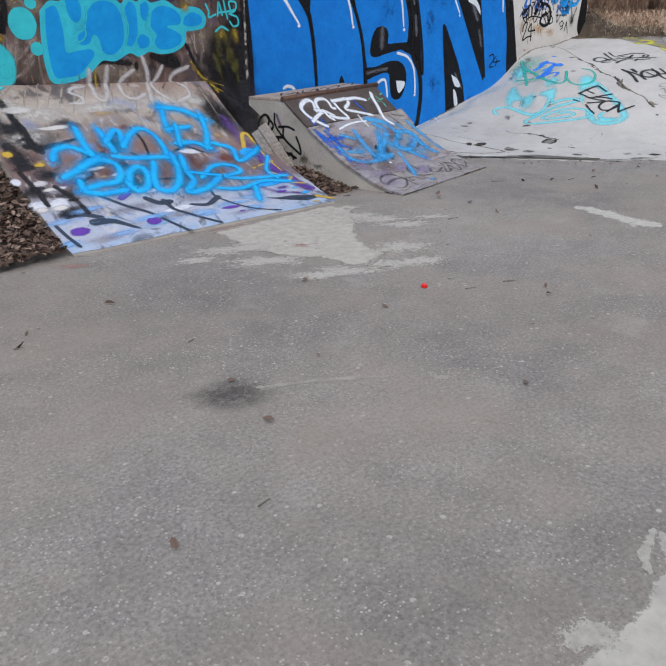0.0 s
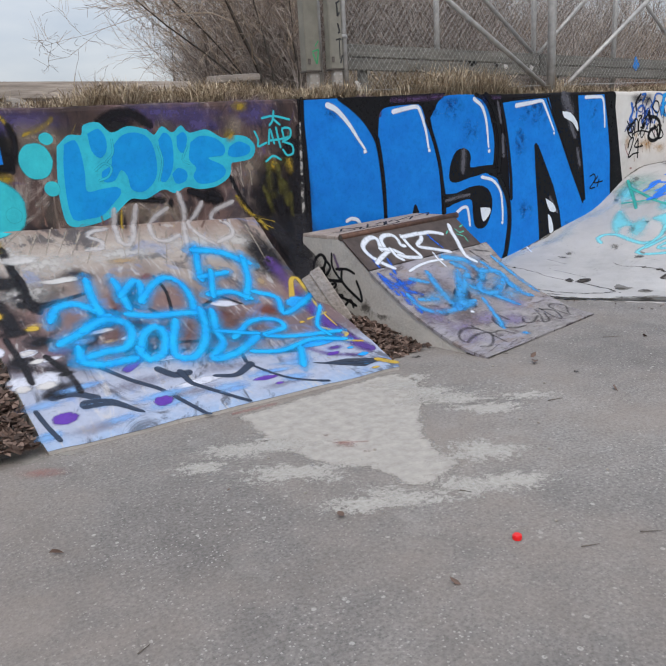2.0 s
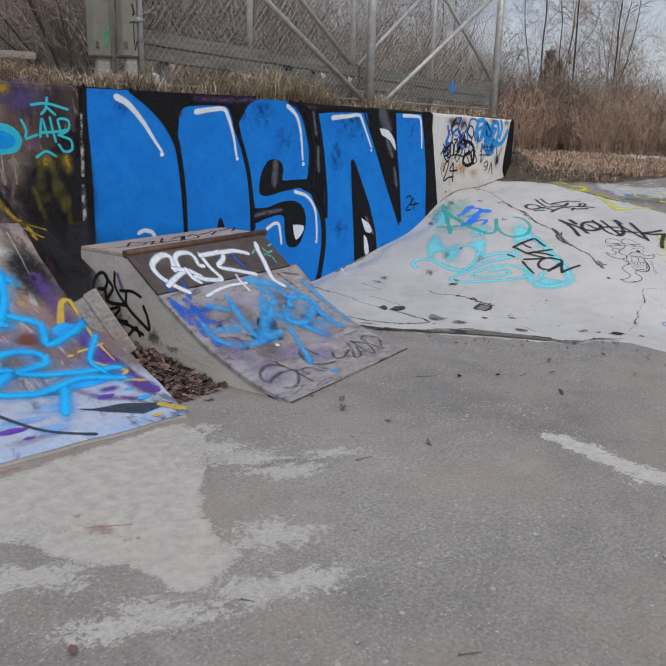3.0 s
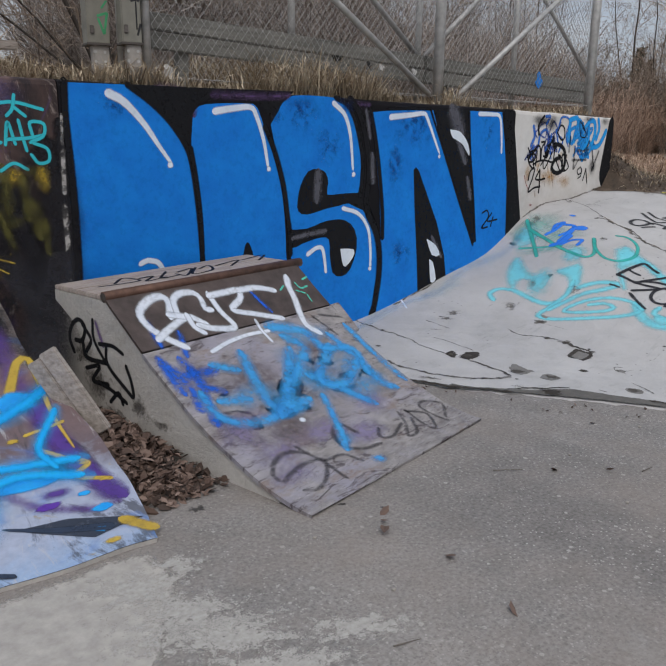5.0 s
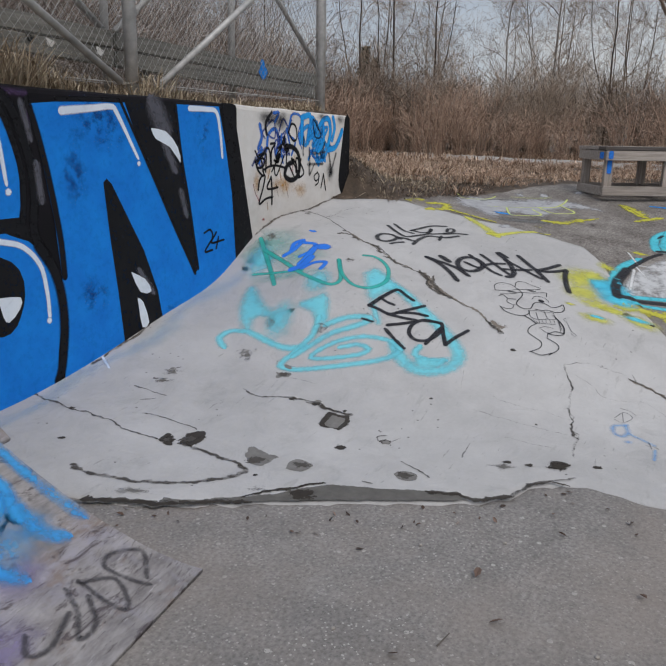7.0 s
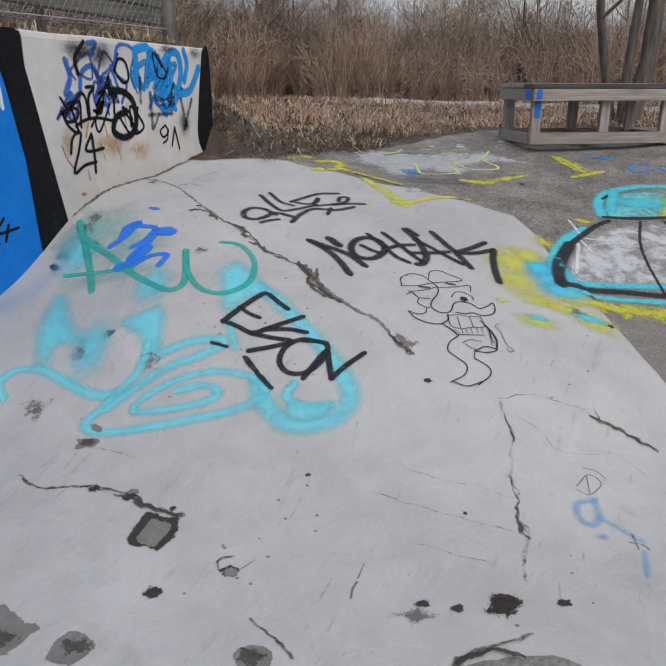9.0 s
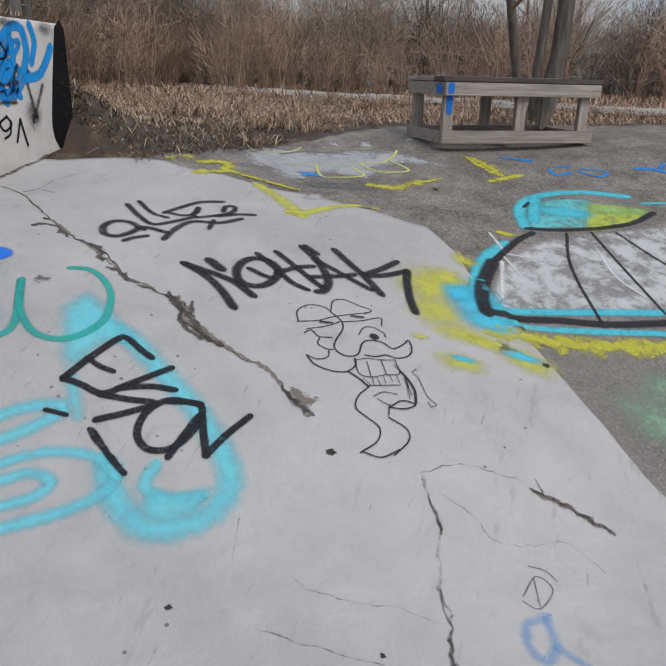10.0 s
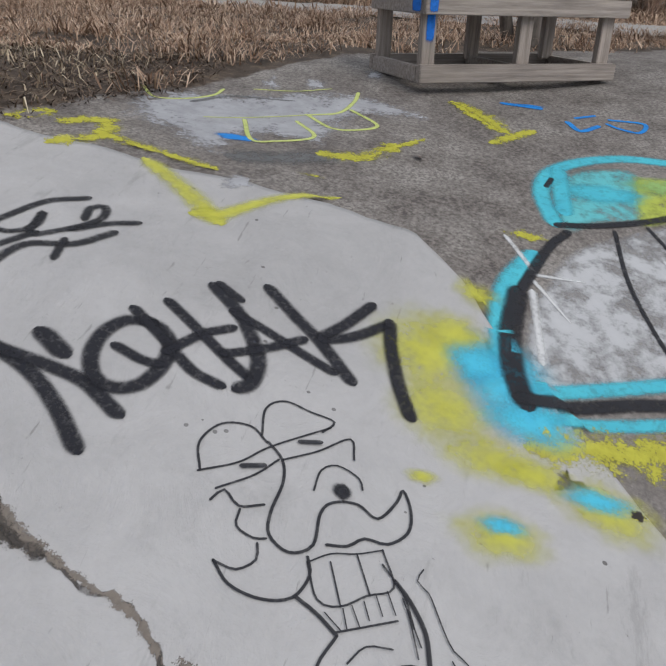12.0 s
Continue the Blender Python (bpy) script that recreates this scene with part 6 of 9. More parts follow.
g.dot(2.764, -0.995, 0.28, 0.16)
g.dot(3.175, -0.871, 0.25, 0.14)
g.dot(3.47, -0.8, 0.12, 0.1)
g.dot(2.553, -0.639, 0.1, 0.12)
g.dot(2.972, -1.077, 0.2, 0.07)
g.done()
g = Tag("violet_wash", "L", paint(0.13, 0.065, 0.28, 1.0, 0.6, 0.4, grain=10), ramp, "violet edge of the mural", 0.00154)
g.line(0.16, [(3.704, -0.424), (3.696, -0.712), (3.717, -0.94), (3.746, -1.145), (3.771, -1.319)])
g.dot(2.146, -0.902, 0.12, 0.06)
g.dot(3.172, -1.034, 0.13, 0.04)
g.line(0.07, [(3.438, -1.156), (3.54, -1.293), (3.705, -1.385)])
g.dot(3.667, -1.032, 0.1, 0.05)
g.done()
g = Tag("white_block", "L", paint(0.62, 0.64, 0.74, 0.5, 0.9, 0.3), ramp, "white blocks between the dark checks", 0.00168)
g.dot(1.878, -1.054, 0.07, 0.05)
g.dot(2.004, -1.069, 0.09, 0.06)
g.dot(1.969, -0.882, 0.06, 0.03)
g.dot(2.06, -0.946, 0.07, 0.02)
g.dot(3.172, -0.713, 0.13, 0.035)
g.dot(2.524, -0.913, 0.09, 0.03)
g.dot(2.652, -1.114, 0.1, 0.02)
g.dot(1.839, -0.842, 0.04, 0.04)
g.dot(2.705, -1.321, 0.18, 0.03)
g.done()
g = Tag("mural_fur", "L", paint(0.40, 0.345, 0.30, 0.9, 0.7, 0.4, grain=14), ramp, "feathery pale brush strokes at the ramp head", 0.00146)
g.line(0.019, [(2.126, 0.031), (2.069, -0.022), (2.005, -0.083)], taper=(1.0, 0.1))
g.line(0.023, [(2.216, 0.005), (2.15, -0.054), (2.085, -0.112)], taper=(1.0, 0.1))
g.line(0.037, [(2.277, -0.053), (2.213, -0.168), (2.151, -0.278)], taper=(1.0, 0.1))
g.line(0.03, [(2.39, 0.017), (2.337, -0.102), (2.282, -0.222)], taper=(1.0, 0.1))
g.line(0.022, [(2.465, -0.035), (2.411, -0.129), (2.358, -0.215)], taper=(1.0, 0.1))
g.line(0.04, [(2.535, -0.064), (2.483, -0.148), (2.433, -0.229)], taper=(1.0, 0.1))
g.line(0.038, [(2.614, -0.107), (2.554, -0.209), (2.496, -0.307)], taper=(1.0, 0.1))
g.line(0.019, [(2.724, -0.048), (2.665, -0.148), (2.608, -0.239)], taper=(1.0, 0.1))
g.line(0.027, [(2.813, -0.048), (2.769, -0.179), (2.731, -0.302)], taper=(1.0, 0.1))
g.line(0.025, [(2.937, -0.03), (2.871, -0.174), (2.806, -0.317)], taper=(1.0, 0.1))
g.line(0.023, [(3.029, -0.032), (3.01, -0.13), (2.993, -0.227)], taper=(1.0, 0.1))
g.line(0.021, [(3.089, -0.099), (3.025, -0.239), (2.959, -0.385)], taper=(1.0, 0.1))
g.line(0.023, [(3.207, -0.09), (3.161, -0.181), (3.117, -0.276)], taper=(1.0, 0.1))
g.line(0.021, [(3.324, -0.068), (3.278, -0.188), (3.227, -0.316)], taper=(1.0, 0.1))
g.line(0.029, [(3.426, -0.14), (3.409, -0.256), (3.394, -0.374)], taper=(1.0, 0.1))
g.line(0.036, [(3.506, -0.147), (3.498, -0.258), (3.489, -0.366)], taper=(1.0, 0.1))
g.line(0.033, [(3.694, -0.074), (3.687, -0.211), (3.673, -0.353)], taper=(1.0, 0.1))
g.done()
g = Tag("mural_fur", "L", paint(0.20, 0.125, 0.105, 0.9, 0.7, 0.4, grain=14), wall_west, "feathery brown brush strokes of the mural", 0.0014)
g.line(0.031, [(2.216, 0.054), (2.198, 0.119), (2.181, 0.183)], taper=(1.0, 0.1))
g.line(0.033, [(2.362, 0.048), (2.356, 0.124), (2.353, 0.202)], taper=(1.0, 0.1))
g.line(0.018, [(2.473, 0.004), (2.462, 0.069), (2.449, 0.135)], taper=(1.0, 0.1))
g.line(0.018, [(2.567, 0.02), (2.569, 0.087), (2.57, 0.151)], taper=(1.0, 0.1))
g.line(0.034, [(2.718, 0.014), (2.708, 0.08), (2.698, 0.145)], taper=(1.0, 0.1))
g.line(0.033, [(2.814, -0.032), (2.838, 0.021), (2.85, 0.062)], taper=(1.0, 0.1))
g.line(0.026, [(2.929, -0.041), (2.941, 0.018), (2.936, 0.065)], taper=(1.0, 0.1))
g.line(0.026, [(3.08, -0.025), (3.108, 0.059), (3.126, 0.138)], taper=(1.0, 0.1))
g.line(0.023, [(3.241, -0.042), (3.295, 0.038), (3.328, 0.112)], taper=(1.0, 0.1))
g.line(0.031, [(3.371, -0.05), (3.424, 0.005), (3.452, 0.054)], taper=(1.0, 0.1))
g.line(0.028, [(3.533, -0.03), (3.607, 0.037), (3.663, 0.097)], taper=(1.0, 0.1))
g.done()
g = Tag("mural_black", "L", paint(0.02, 0.02, 0.025, 0.7, 0.92, 0.35, grain=12), ramp, "black shapes along the mural edge", 0.00174)
g.line(0.1, [(2.06, -0.166), (2.074, -0.478), (2.1, -0.601)], taper=(0.6, 1.0))
g.line(0.07, [(2.048, -0.562), (2.168, -0.588), (2.401, -0.543)], taper=(1.2, 0.3))
g.line(0.12, [(1.931, -0.565), (1.948, -0.683)])
g.dot(1.95, -0.739, 0.1, 0.04)
g.dot(1.935, -0.925, 0.08, 0.03)
g.dot(2.069, -0.825, 0.07, 0.03)
g.dot(2.033, -1.171, 0.07, 0.03)
g.dot(2.103, -1.059, 0.06, 0.02)
g.line(0.05, [(1.898, -0.78), (1.927, -0.951), (1.932, -1.06)])
g.line(0.05, [(2.052, -0.934), (2.111, -1.061), (2.13, -1.18)])
g.line(0.05, [(2.066, -0.292), (2.092, -0.421), (2.076, -0.537)])
g.dot(2.552, -0.837, 0.06, 0.03)
g.line(0.03, [(2.693, -0.74), (2.777, -0.827), (2.844, -0.625), (2.831, -0.484)])
g.line(0.03, [(2.597, -0.848), (2.693, -1.004), (2.872, -1.039)])
g.line(0.03, [(3.027, -0.731), (3.172, -0.658), (3.281, -0.713)])
g.dot(2.009, -0.406, 0.09, 0.07)
g.done()
g = Tag("mural_red", "L", paint(0.20, 0.06, 0.045, 0.9, 0.7, 0.35, grain=12), ramp, "rust-red patches of the mural", 0.00179)
g.dot(2.552, -0.837, 0.1, 0.05)
g.dot(3.071, -0.801, 0.12, 0.05)
g.dot(3.441, -0.789, 0.1, 0.06)
g.dot(2.733, -0.919, 0.1, 0.04)
g.dot(2.537, -0.702, 0.07, 0.05)
g.dot(2.782, -0.481, 0.06, 0.05)
g.done()
g = Tag("mural_tan", "L", paint(0.42, 0.30, 0.18, 0.9, 0.75, 0.35, grain=12), ramp, "tan patches of the mural", 0.00185)
g.dot(2.304, -0.831, 0.1, 0.03)
g.dot(2.384, -0.913, 0.06, 0.02)
g.dot(2.064, -0.712, 0.07, 0.02)
g.dot(3.307, -0.408, 0.1, 0.03)
g.dot(3.528, -0.543, 0.05, 0.06)
g.dot(3.218, -0.876, 0.05, 0.02)
g.dot(2.695, -0.323, 0.12, 0.04)
g.done()
g = Tag("mural_white", "L", paint(0.62, 0.60, 0.60, 0.6, 0.85, 0.25, grain=12), ramp, "white patches of the mural", 0.0019)
g.dot(3.158, -0.71, 0.1, 0.03)
g.dot(2.369, -0.833, 0.09, 0.02)
g.dot(1.968, -0.881, 0.05, 0.02)
g.dot(1.998, -0.944, 0.05, 0.02)
g.dot(1.995, -1.105, 0.07, 0.03)
g.dot(1.883, -1.095, 0.05, 0.03)
g.dot(2.451, -1.024, 0.05, 0.02)
g.dot(2.126, -0.238, 0.14, 0.05)
g.dot(2.292, -0.425, 0.15, 0.03)
g.done()
g = Tag("mural_blue", "L", paint(0.24, 0.44, 0.78, 1.0, 0.7, 0.2, grain=8), ramp, "pale blue mist over the ramp foot", 0.00202)
g.dot(2.504, -1.408, 0.2, 0.05)
g.dot(1.94, -1.218, 0.16, 0.04)
g.dot(2.193, -1.286, 0.14, 0.05)
g.dot(2.826, -1.403, 0.2, 0.05)
g.dot(3.294, -1.299, 0.18, 0.05)
g.dot(3.049, -1.356, 0.15, 0.05)
g.dot(1.897, -1.411, 0.1, 0.04)
g.dot(2.243, -1.419, 0.14, 0.04)
g.dot(2.243, -0.873, 0.1, 0.04)
g.dot(2.156, -0.879, 0.06, 0.03)
g.done()
g = Tag("mural_grey", "L", paint(0.24, 0.23, 0.30, 1.0, 0.55, 0.4, grain=10), ramp, "grey-violet shading of the ramp foot", 0.00162)
g.dot(2.43, -1.229, 0.3, 0.06)
g.dot(2.908, -1.251, 0.25, 0.05)
g.dot(2.138, -1.431, 0.2, 0.05)
g.dot(2.655, -1.374, 0.2, 0.05)
g.dot(3.131, -1.479, 0.2, 0.04)
g.dot(2.13, -1.18, 0.16, 0.05)
g.dot(3.172, -1.145, 0.2, 0.04)
g.done()
g = Tag("dark_line", "L", paint(0.035, 0.05, 0.085, 0.4, 0.95, 0.2), ramp, "dark blue-grey brush lines along the ramp foot", 0.0021)
g.line(0.045, [(1.995, -1.186), (2.093, -1.192), (2.185, -1.248)])
g.line(0.07, [(2.128, -1.275), (2.243, -1.303), (2.342, -1.399)], taper=(1.2, 0.2))
g.line(0.03, [(2.273, -1.073), (2.384, -1.198), (2.503, -1.314), (2.598, -1.478), (2.637, -1.574)])
g.line(0.05, [(2.545, -1.173), (2.606, -1.234), (2.679, -1.243)])
g.line(0.06, [(2.645, -1.234), (2.659, -1.308), (2.674, -1.33)], taper=(1.0, 0.3))
g.line(0.03, [(2.674, -1.33), (2.791, -1.456), (2.871, -1.552)])
g.line(0.06, [(2.817, -1.311), (2.917, -1.327), (3.04, -1.26)], taper=(0.4, 1.0))
g.line(0.03, [(3.051, -1.116), (3.029, -1.23)])
g.line(0.025, [(3.056, -1.283), (3.189, -1.446), (3.35, -1.564)])
g.line(0.05, [(3.419, -1.351), (3.568, -1.435), (3.69, -1.492)], taper=(0.2, 1.2))
g.line(0.03, [(1.897, -1.247), (1.917, -1.342), (1.944, -1.444)])
g.line(0.04, [(3.242, -1.169), (3.383, -1.193)])
g.done()
g = Tag("corner_violet", "L", paint(0.10, 0.05, 0.28, 0.8, 0.9, 0.3, grain=12), ramp, "violet field at the ramp corner", 0.00185)
g.line(0.14, [(3.735, -0.793), (3.723, -0.996), (3.752, -1.159), (3.796, -1.313)])
g.dot(3.613, -1.252, 0.07, 0.03)
g.done()
g = Tag("corner_wedge", "L", paint(0.04, 0.05, 0.075, 0.4, 0.92, 0.3), ramp, "dark wedge across the ramp foot", 0.00213)
g.fill([(3.429, -1.36), (3.596, -1.386), (3.761, -1.469), (3.821, -1.504), (3.727, -1.51), (3.632, -1.525)], smooth=False, cut=0.05)
g.line(0.02, [(3.316, -1.549), (3.353, -1.572)])
g.done()
g = Tag("yellow_mark", "L", paint(0.54, 0.37, 0.06, 0.6, 0.92, 0.25), ramp, "ochre marks on the mural", 0.00224)
g.line(0.055, [(3.65, -0.727), (3.738, -0.58), (3.789, -0.571), (3.781, -0.703), (3.765, -0.866), (3.766, -1.034)], taper=(1.1, 0.2))
g.line(0.022, [(3.63, -0.94), (3.708, -0.927), (3.782, -0.912)])
g.line(0.03, [(3.651, -1.03), (3.721, -1.101), (3.779, -1.151), (3.707, -1.198), (3.81, -1.256)])
g.dot(3.767, -1.144, 0.03, 0.012)
g.dot(3.797, -1.252, 0.03, 0.012)
g.line(0.07, [(3.762, -1.496), (3.808, -1.567)])
g.dot(3.675, -1.571, 0.04, 0.02)
g.dot(3.575, -0.955, 0.03, 0.015)
g.dot(1.89, -0.611, 0.05, 0.04)
g.dot(2.043, -0.733, 0.05, 0.025)
g.done()
g = Tag("purple_dot", "L", paint(0.12, 0.045, 0.36, 0.35, 0.95, 0.2), ramp, "purple dots on the ramp", 0.00238)
g.dot(2.009, -1.325, 0.075, 0.045)
g.dot(2.477, -1.385, 0.06, 0.04)
g.dot(2.439, -1.103, 0.1, 0.028, turn=0.5)
g.dot(3.061, -1.395, 0.09, 0.02)
g.dot(3.103, -1.466, 0.03, 0.012)
g.dot(3.566, -1.302, 0.05, 0.02)
g.done()
g = Tag("light_blue", "L", paint(0.20, 0.42, 0.80, 0.9, 0.75, 0.3), ramp, "pale blue spray on the ramp foot", 0.00224)
g.dot(2.138, -1.164, 0.16, 0.03)
g.dot(1.917, -1.402, 0.08, 0.04)
g.dot(2.489, -1.344, 0.22, 0.04)
g.dot(3.223, -1.44, 0.12, 0.06)
g.dot(2.857, -1.434, 0.12, 0.03)
g.dot(3.164, -1.346, 0.15, 0.03)
g.done()
g = Tag("blue_dot", "L", paint(0.02, 0.36, 0.84, 0.4, 0.95, 0.1), ramp, "bright blue dots near the ramp corner", 0.00266)
g.dot(3.699, -1.292, 0.028, 0.015)
g.dot(3.723, -1.389, 0.045, 0.024)
g.dot(3.677, -1.493, 0.036, 0.02)
g.dot(3.552, -1.169, 0.16, 0.04)
g.dot(3.656, -0.769, 0.1, 0.06)
g.done()
SKY_LETTERS = (
    (0.088, [(2.154, -0.688), (2.2, -0.63), (2.293, -0.613), (2.373, -0.665), (2.423, -0.731)]),
    (0.088, [(2.427, -0.474), (2.412, -0.602), (2.415, -0.729)]),
    (0.088, [(2.427, -0.752), (2.275, -0.815), (2.158, -0.858)]),
    (0.082, [(2.582, -0.498), (2.583, -0.589), (2.581, -0.686)]),
    (0.082, [(2.588, -0.59), (2.695, -0.503), (2.715, -0.55), (2.68, -0.657)]),
    (0.082, [(2.68, -0.657), (2.801, -0.547), (2.896, -0.497), (2.964, -0.536), (2.977, -0.657), (2.946, -0.781)]),
    (0.082, [(2.569, -0.755), (2.722, -0.802), (2.933, -0.801)]),
    (0.082, [(3.22, -0.25), (3.169, -0.372), (3.133, -0.487)]),
    (0.094, [(3.22, -0.25), (3.382, -0.274), (3.513, -0.368)]),
    (0.071, [(3.144, -0.479), (3.32, -0.445)]),
    (0.082, [(3.507, -0.349), (3.45, -0.516), (3.353, -0.659)]),
    (0.082, [(3.124, -0.633), (3.274, -0.614), (3.355, -0.667)]),
    (0.071, [(3.226, -0.442), (3.135, -0.639)]),
    (0.088, [(2.293, -0.802), (2.421, -0.764), (2.516, -0.815), (2.512, -0.911), (2.443, -0.981), (2.331, -0.98), (2.216, -0.996)]),
    (0.088, [(2.213, -0.942), (2.208, -1.016), (2.297, -1.062), (2.441, -1.07)]),
    (0.088, [(2.514, -1.02), (2.575, -0.916), (2.66, -0.877), (2.686, -0.946), (2.62, -1.072), (2.529, -1.098), (2.51, -1.029)]),
    (0.088, [(2.778, -0.88), (2.698, -1.02), (2.675, -1.12), (2.751, -1.155), (2.855, -1.075), (2.94, -0.925), (2.982, -0.789)]),
    (0.088, [(3.048, -0.802), (2.992, -0.96), (2.976, -1.069), (2.857, -1.187), (3.014, -1.156), (3.202, -1.035)]),
    (0.065, [(3.079, -1.015), (3.264, -0.877), (3.417, -0.886), (3.437, -0.968), (3.274, -1.016), (3.493, -1.073), (3.732, -1.115)]),
    (0.071, [(3.128, -1.16), (3.299, -1.177), (3.521, -1.129), (3.708, -1.196)]),
    (0.071, [(3.44, -0.632), (3.544, -0.708), (3.512, -0.85), (3.676, -0.795), (3.797, -0.729)]),
    (0.082, [(3.41, -1.199), (3.336, -1.336)]),
    (0.059, [(3.007, -0.96), (3.226, -0.993)]),
    (0.047, [(3.772, -0.859), (3.647, -1.018), (3.661, -1.12)]),
)
g = Tag("letter_halo", "L", paint(0.03, 0.40, 0.85, 1.0, 0.38, 0.3, grain=8), ramp, "sky-blue overspray round the letters", 0.0029)
for width, pts in SKY_LETTERS:
    g.line(width * 2.1, pts)
g.done()
g = Tag("letter_stroke", "L", paint(0.012, 0.40, 0.86, 0.95, 0.95, 0.12, grain=12), ramp, "two rows of sky-blue sprayed letters", 0.0062)
for width, pts in SKY_LETTERS:
    g.line(width, pts)
g.done()
# quarter pipe
g = Tag("grey_stain", "Q", paint(0.14, 0.11, 0.13, 1.0, 0.6, 0.7, grain=10), quarter_pipe, "dark rubbed stains on the plywood", 0.00056)
g.dot(-0.221, 0.696, 0.25, 0.2)
g.dot(-0.51, 0.535, 0.15, 0.12)
g.dot(0.129, 0.565, 0.3, 0.16)
g.dot(-0.445, 0.794, 0.1, 0.15)
g.dot(-0.285, 0.428, 0.25, 0.12)
g.dot(0.297, 0.756, 0.2, 0.1)
g.done()
g = Tag("violet_stain", "Q", paint(0.26, 0.22, 0.36, 1.0, 0.7, 0.6, grain=12), quarter_pipe, "pale violet scuffs on the plywood", 0.00067)
g.dot(-0.509, 0.492, 0.15, 0.12)
g.dot(-0.425, 0.36, 0.18, 0.1)
g.dot(-0.482, 0.224, 0.15, 0.08)
g.dot(0.027, 0.26, 0.2, 0.1)
g.dot(-0.145, 0.356, 0.2, 0.1)
g.dot(-0.422, 0.538, 0.16, 0.08)
g.dot(0.249, 0.405, 0.15, 0.1)
g.done()
g = Tag("deep_blue", "Q", paint(0.015, 0.12, 0.60, 1.0, 0.85, 0.6, grain=16), quarter_pipe, "deep blue scribbled spray", 0.00084)
g.line(0.05, [(-0.507, 1.058), (-0.522, 0.968)])
g.line(0.05, [(-0.399, 0.983), (-0.435, 0.901)])
g.line(0.07, [(-0.578, 0.890), (-0.585, 0.817), (-0.585, 0.758)])
g.line(0.08, [(-0.480, 0.860), (-0.478, 0.781), (-0.509, 0.691), (-0.555, 0.588)])
g.line(0.07, [(-0.572, 0.873), (-0.505, 0.805), (-0.374, 0.797)])
g.line(0.07, [(-0.559, 0.827), (-0.538, 0.742), (-0.569, 0.664)])
g.line(0.06, [(-0.473, 0.819), (-0.461, 0.735), (-0.418, 0.699)])
g.line(0.04, [(0.163, 1.092), (0.187, 0.998)])
g.done()
g = Tag("sky_haze", "Q", paint(0.10, 0.36, 0.68, 1.0, 0.6, 0.6, grain=11), quarter_pipe, "worn sky-blue overspray on the plywood", 0.00112)
g.dot(-0.148, 0.550, 0.15, 0.1)
g.dot(0.132, 0.587, 0.2, 0.13)
g.dot(0.354, 0.636, 0.16, 0.11)
g.dot(0.286, 0.486, 0.2, 0.1)
g.dot(0.298, 0.830, 0.2, 0.06)
g.dot(0.055, 0.688, 0.12, 0.14)
g.dot(0.438, 0.494, 0.1, 0.08)
g.dot(-0.102, 0.269, 0.08, 0.05)
g.dot(-0.301, 0.634, 0.2, 0.08)
g.done()
g = Tag("sky_blue", "Q", paint(0.05, 0.34, 0.74, 1.0, 0.85, 0.5, grain=13), quarter_pipe, "sky-blue sprayed strokes across the plywood", 0.0014)
g.line(0.1, [(-0.178, 0.809), (-0.220, 0.692), (-0.250, 0.557), (-0.214, 0.511), (-0.078, 0.521)])
g.line(0.08, [(-0.517, 0.694), (-0.527, 0.601), (-0.461, 0.536), (-0.338, 0.504), (-0.230, 0.518)])
g.line(0.07, [(-0.448, 0.654), (-0.341, 0.627)])
g.line(0.07, [(-0.348, 0.813), (-0.271, 0.774)])
g.line(0.11, [(-0.230, 0.514), (-0.025, 0.645), (0.190, 0.765), (0.158, 0.834)])
g.line(0.1, [(0.118, 0.913), (0.281, 0.854), (0.302, 0.743)])
g.line(0.09, [(0.091, 0.771), (-0.126, 0.588)])
g.line(0.1, [(0.094, 0.614), (0.193, 0.483), (0.237, 0.402)])
g.line(0.1, [(0.425, 0.770), (0.450, 0.625), (0.434, 0.467), (0.453, 0.429)])
g.line(0.08, [(0.585, 0.801), (0.585, 0.628), (0.585, 0.452)])
g.line(0.07, [(0.030, 0.500), (-0.067, 0.334), (-0.147, 0.233)])
g.line(0.09, [(0.335, 0.733), (0.109, 0.595), (0.208, 0.531), (0.401, 0.607)])
g.line(0.08, [(0.335, 0.733), (0.482, 0.687), (0.425, 0.556)])
g.dot(-0.096, 0.092, 0.05, 0.04)
g.dot(-0.165, 0.533, 0.1, 0.07)
g.done()
g = Tag("white_word", "Q", paint(0.66, 0.70, 0.78, 0.7, 0.95, 0.25), quarter_pipe, "bold white sprayed letters on the steel plate", 0.00168)
g.line(0.051, [(-0.417, 0.931), (-0.465, 0.976), (-0.512, 1.039), (-0.521, 1.095), (-0.493, 1.129), (-0.418, 1.160), (-0.350, 1.162), (-0.337, 1.129), (-0.373, 1.077)])
g.line(0.044, [(-0.507, 0.989), (-0.414, 1.023), (-0.292, 1.052), (-0.230, 1.007)])
g.line(0.044, [(-0.328, 1.090), (-0.304, 1.138), (-0.248, 1.160), (-0.173, 1.152), (-0.155, 1.119), (-0.171, 1.072), (-0.149, 1.062)])
g.line(0.044, [(-0.373, 1.077), (-0.292, 1.052)])
g.line(0.044, [(-0.292, 1.052), (-0.297, 1.004), (-0.274, 0.973)])
g.line(0.046, [(-0.096, 1.125), (-0.100, 1.048), (-0.088, 0.960), (-0.207, 0.976), (-0.260, 1.002)])
g.line(0.044, [(-0.096, 1.125), (0.016, 1.126), (0.093, 1.123), (0.065, 1.082), (-0.026, 1.039), (0.088, 0.994), (0.218, 0.945)])
g.line(0.044, [(0.093, 1.123), (0.214, 1.118), (0.308, 1.089)])
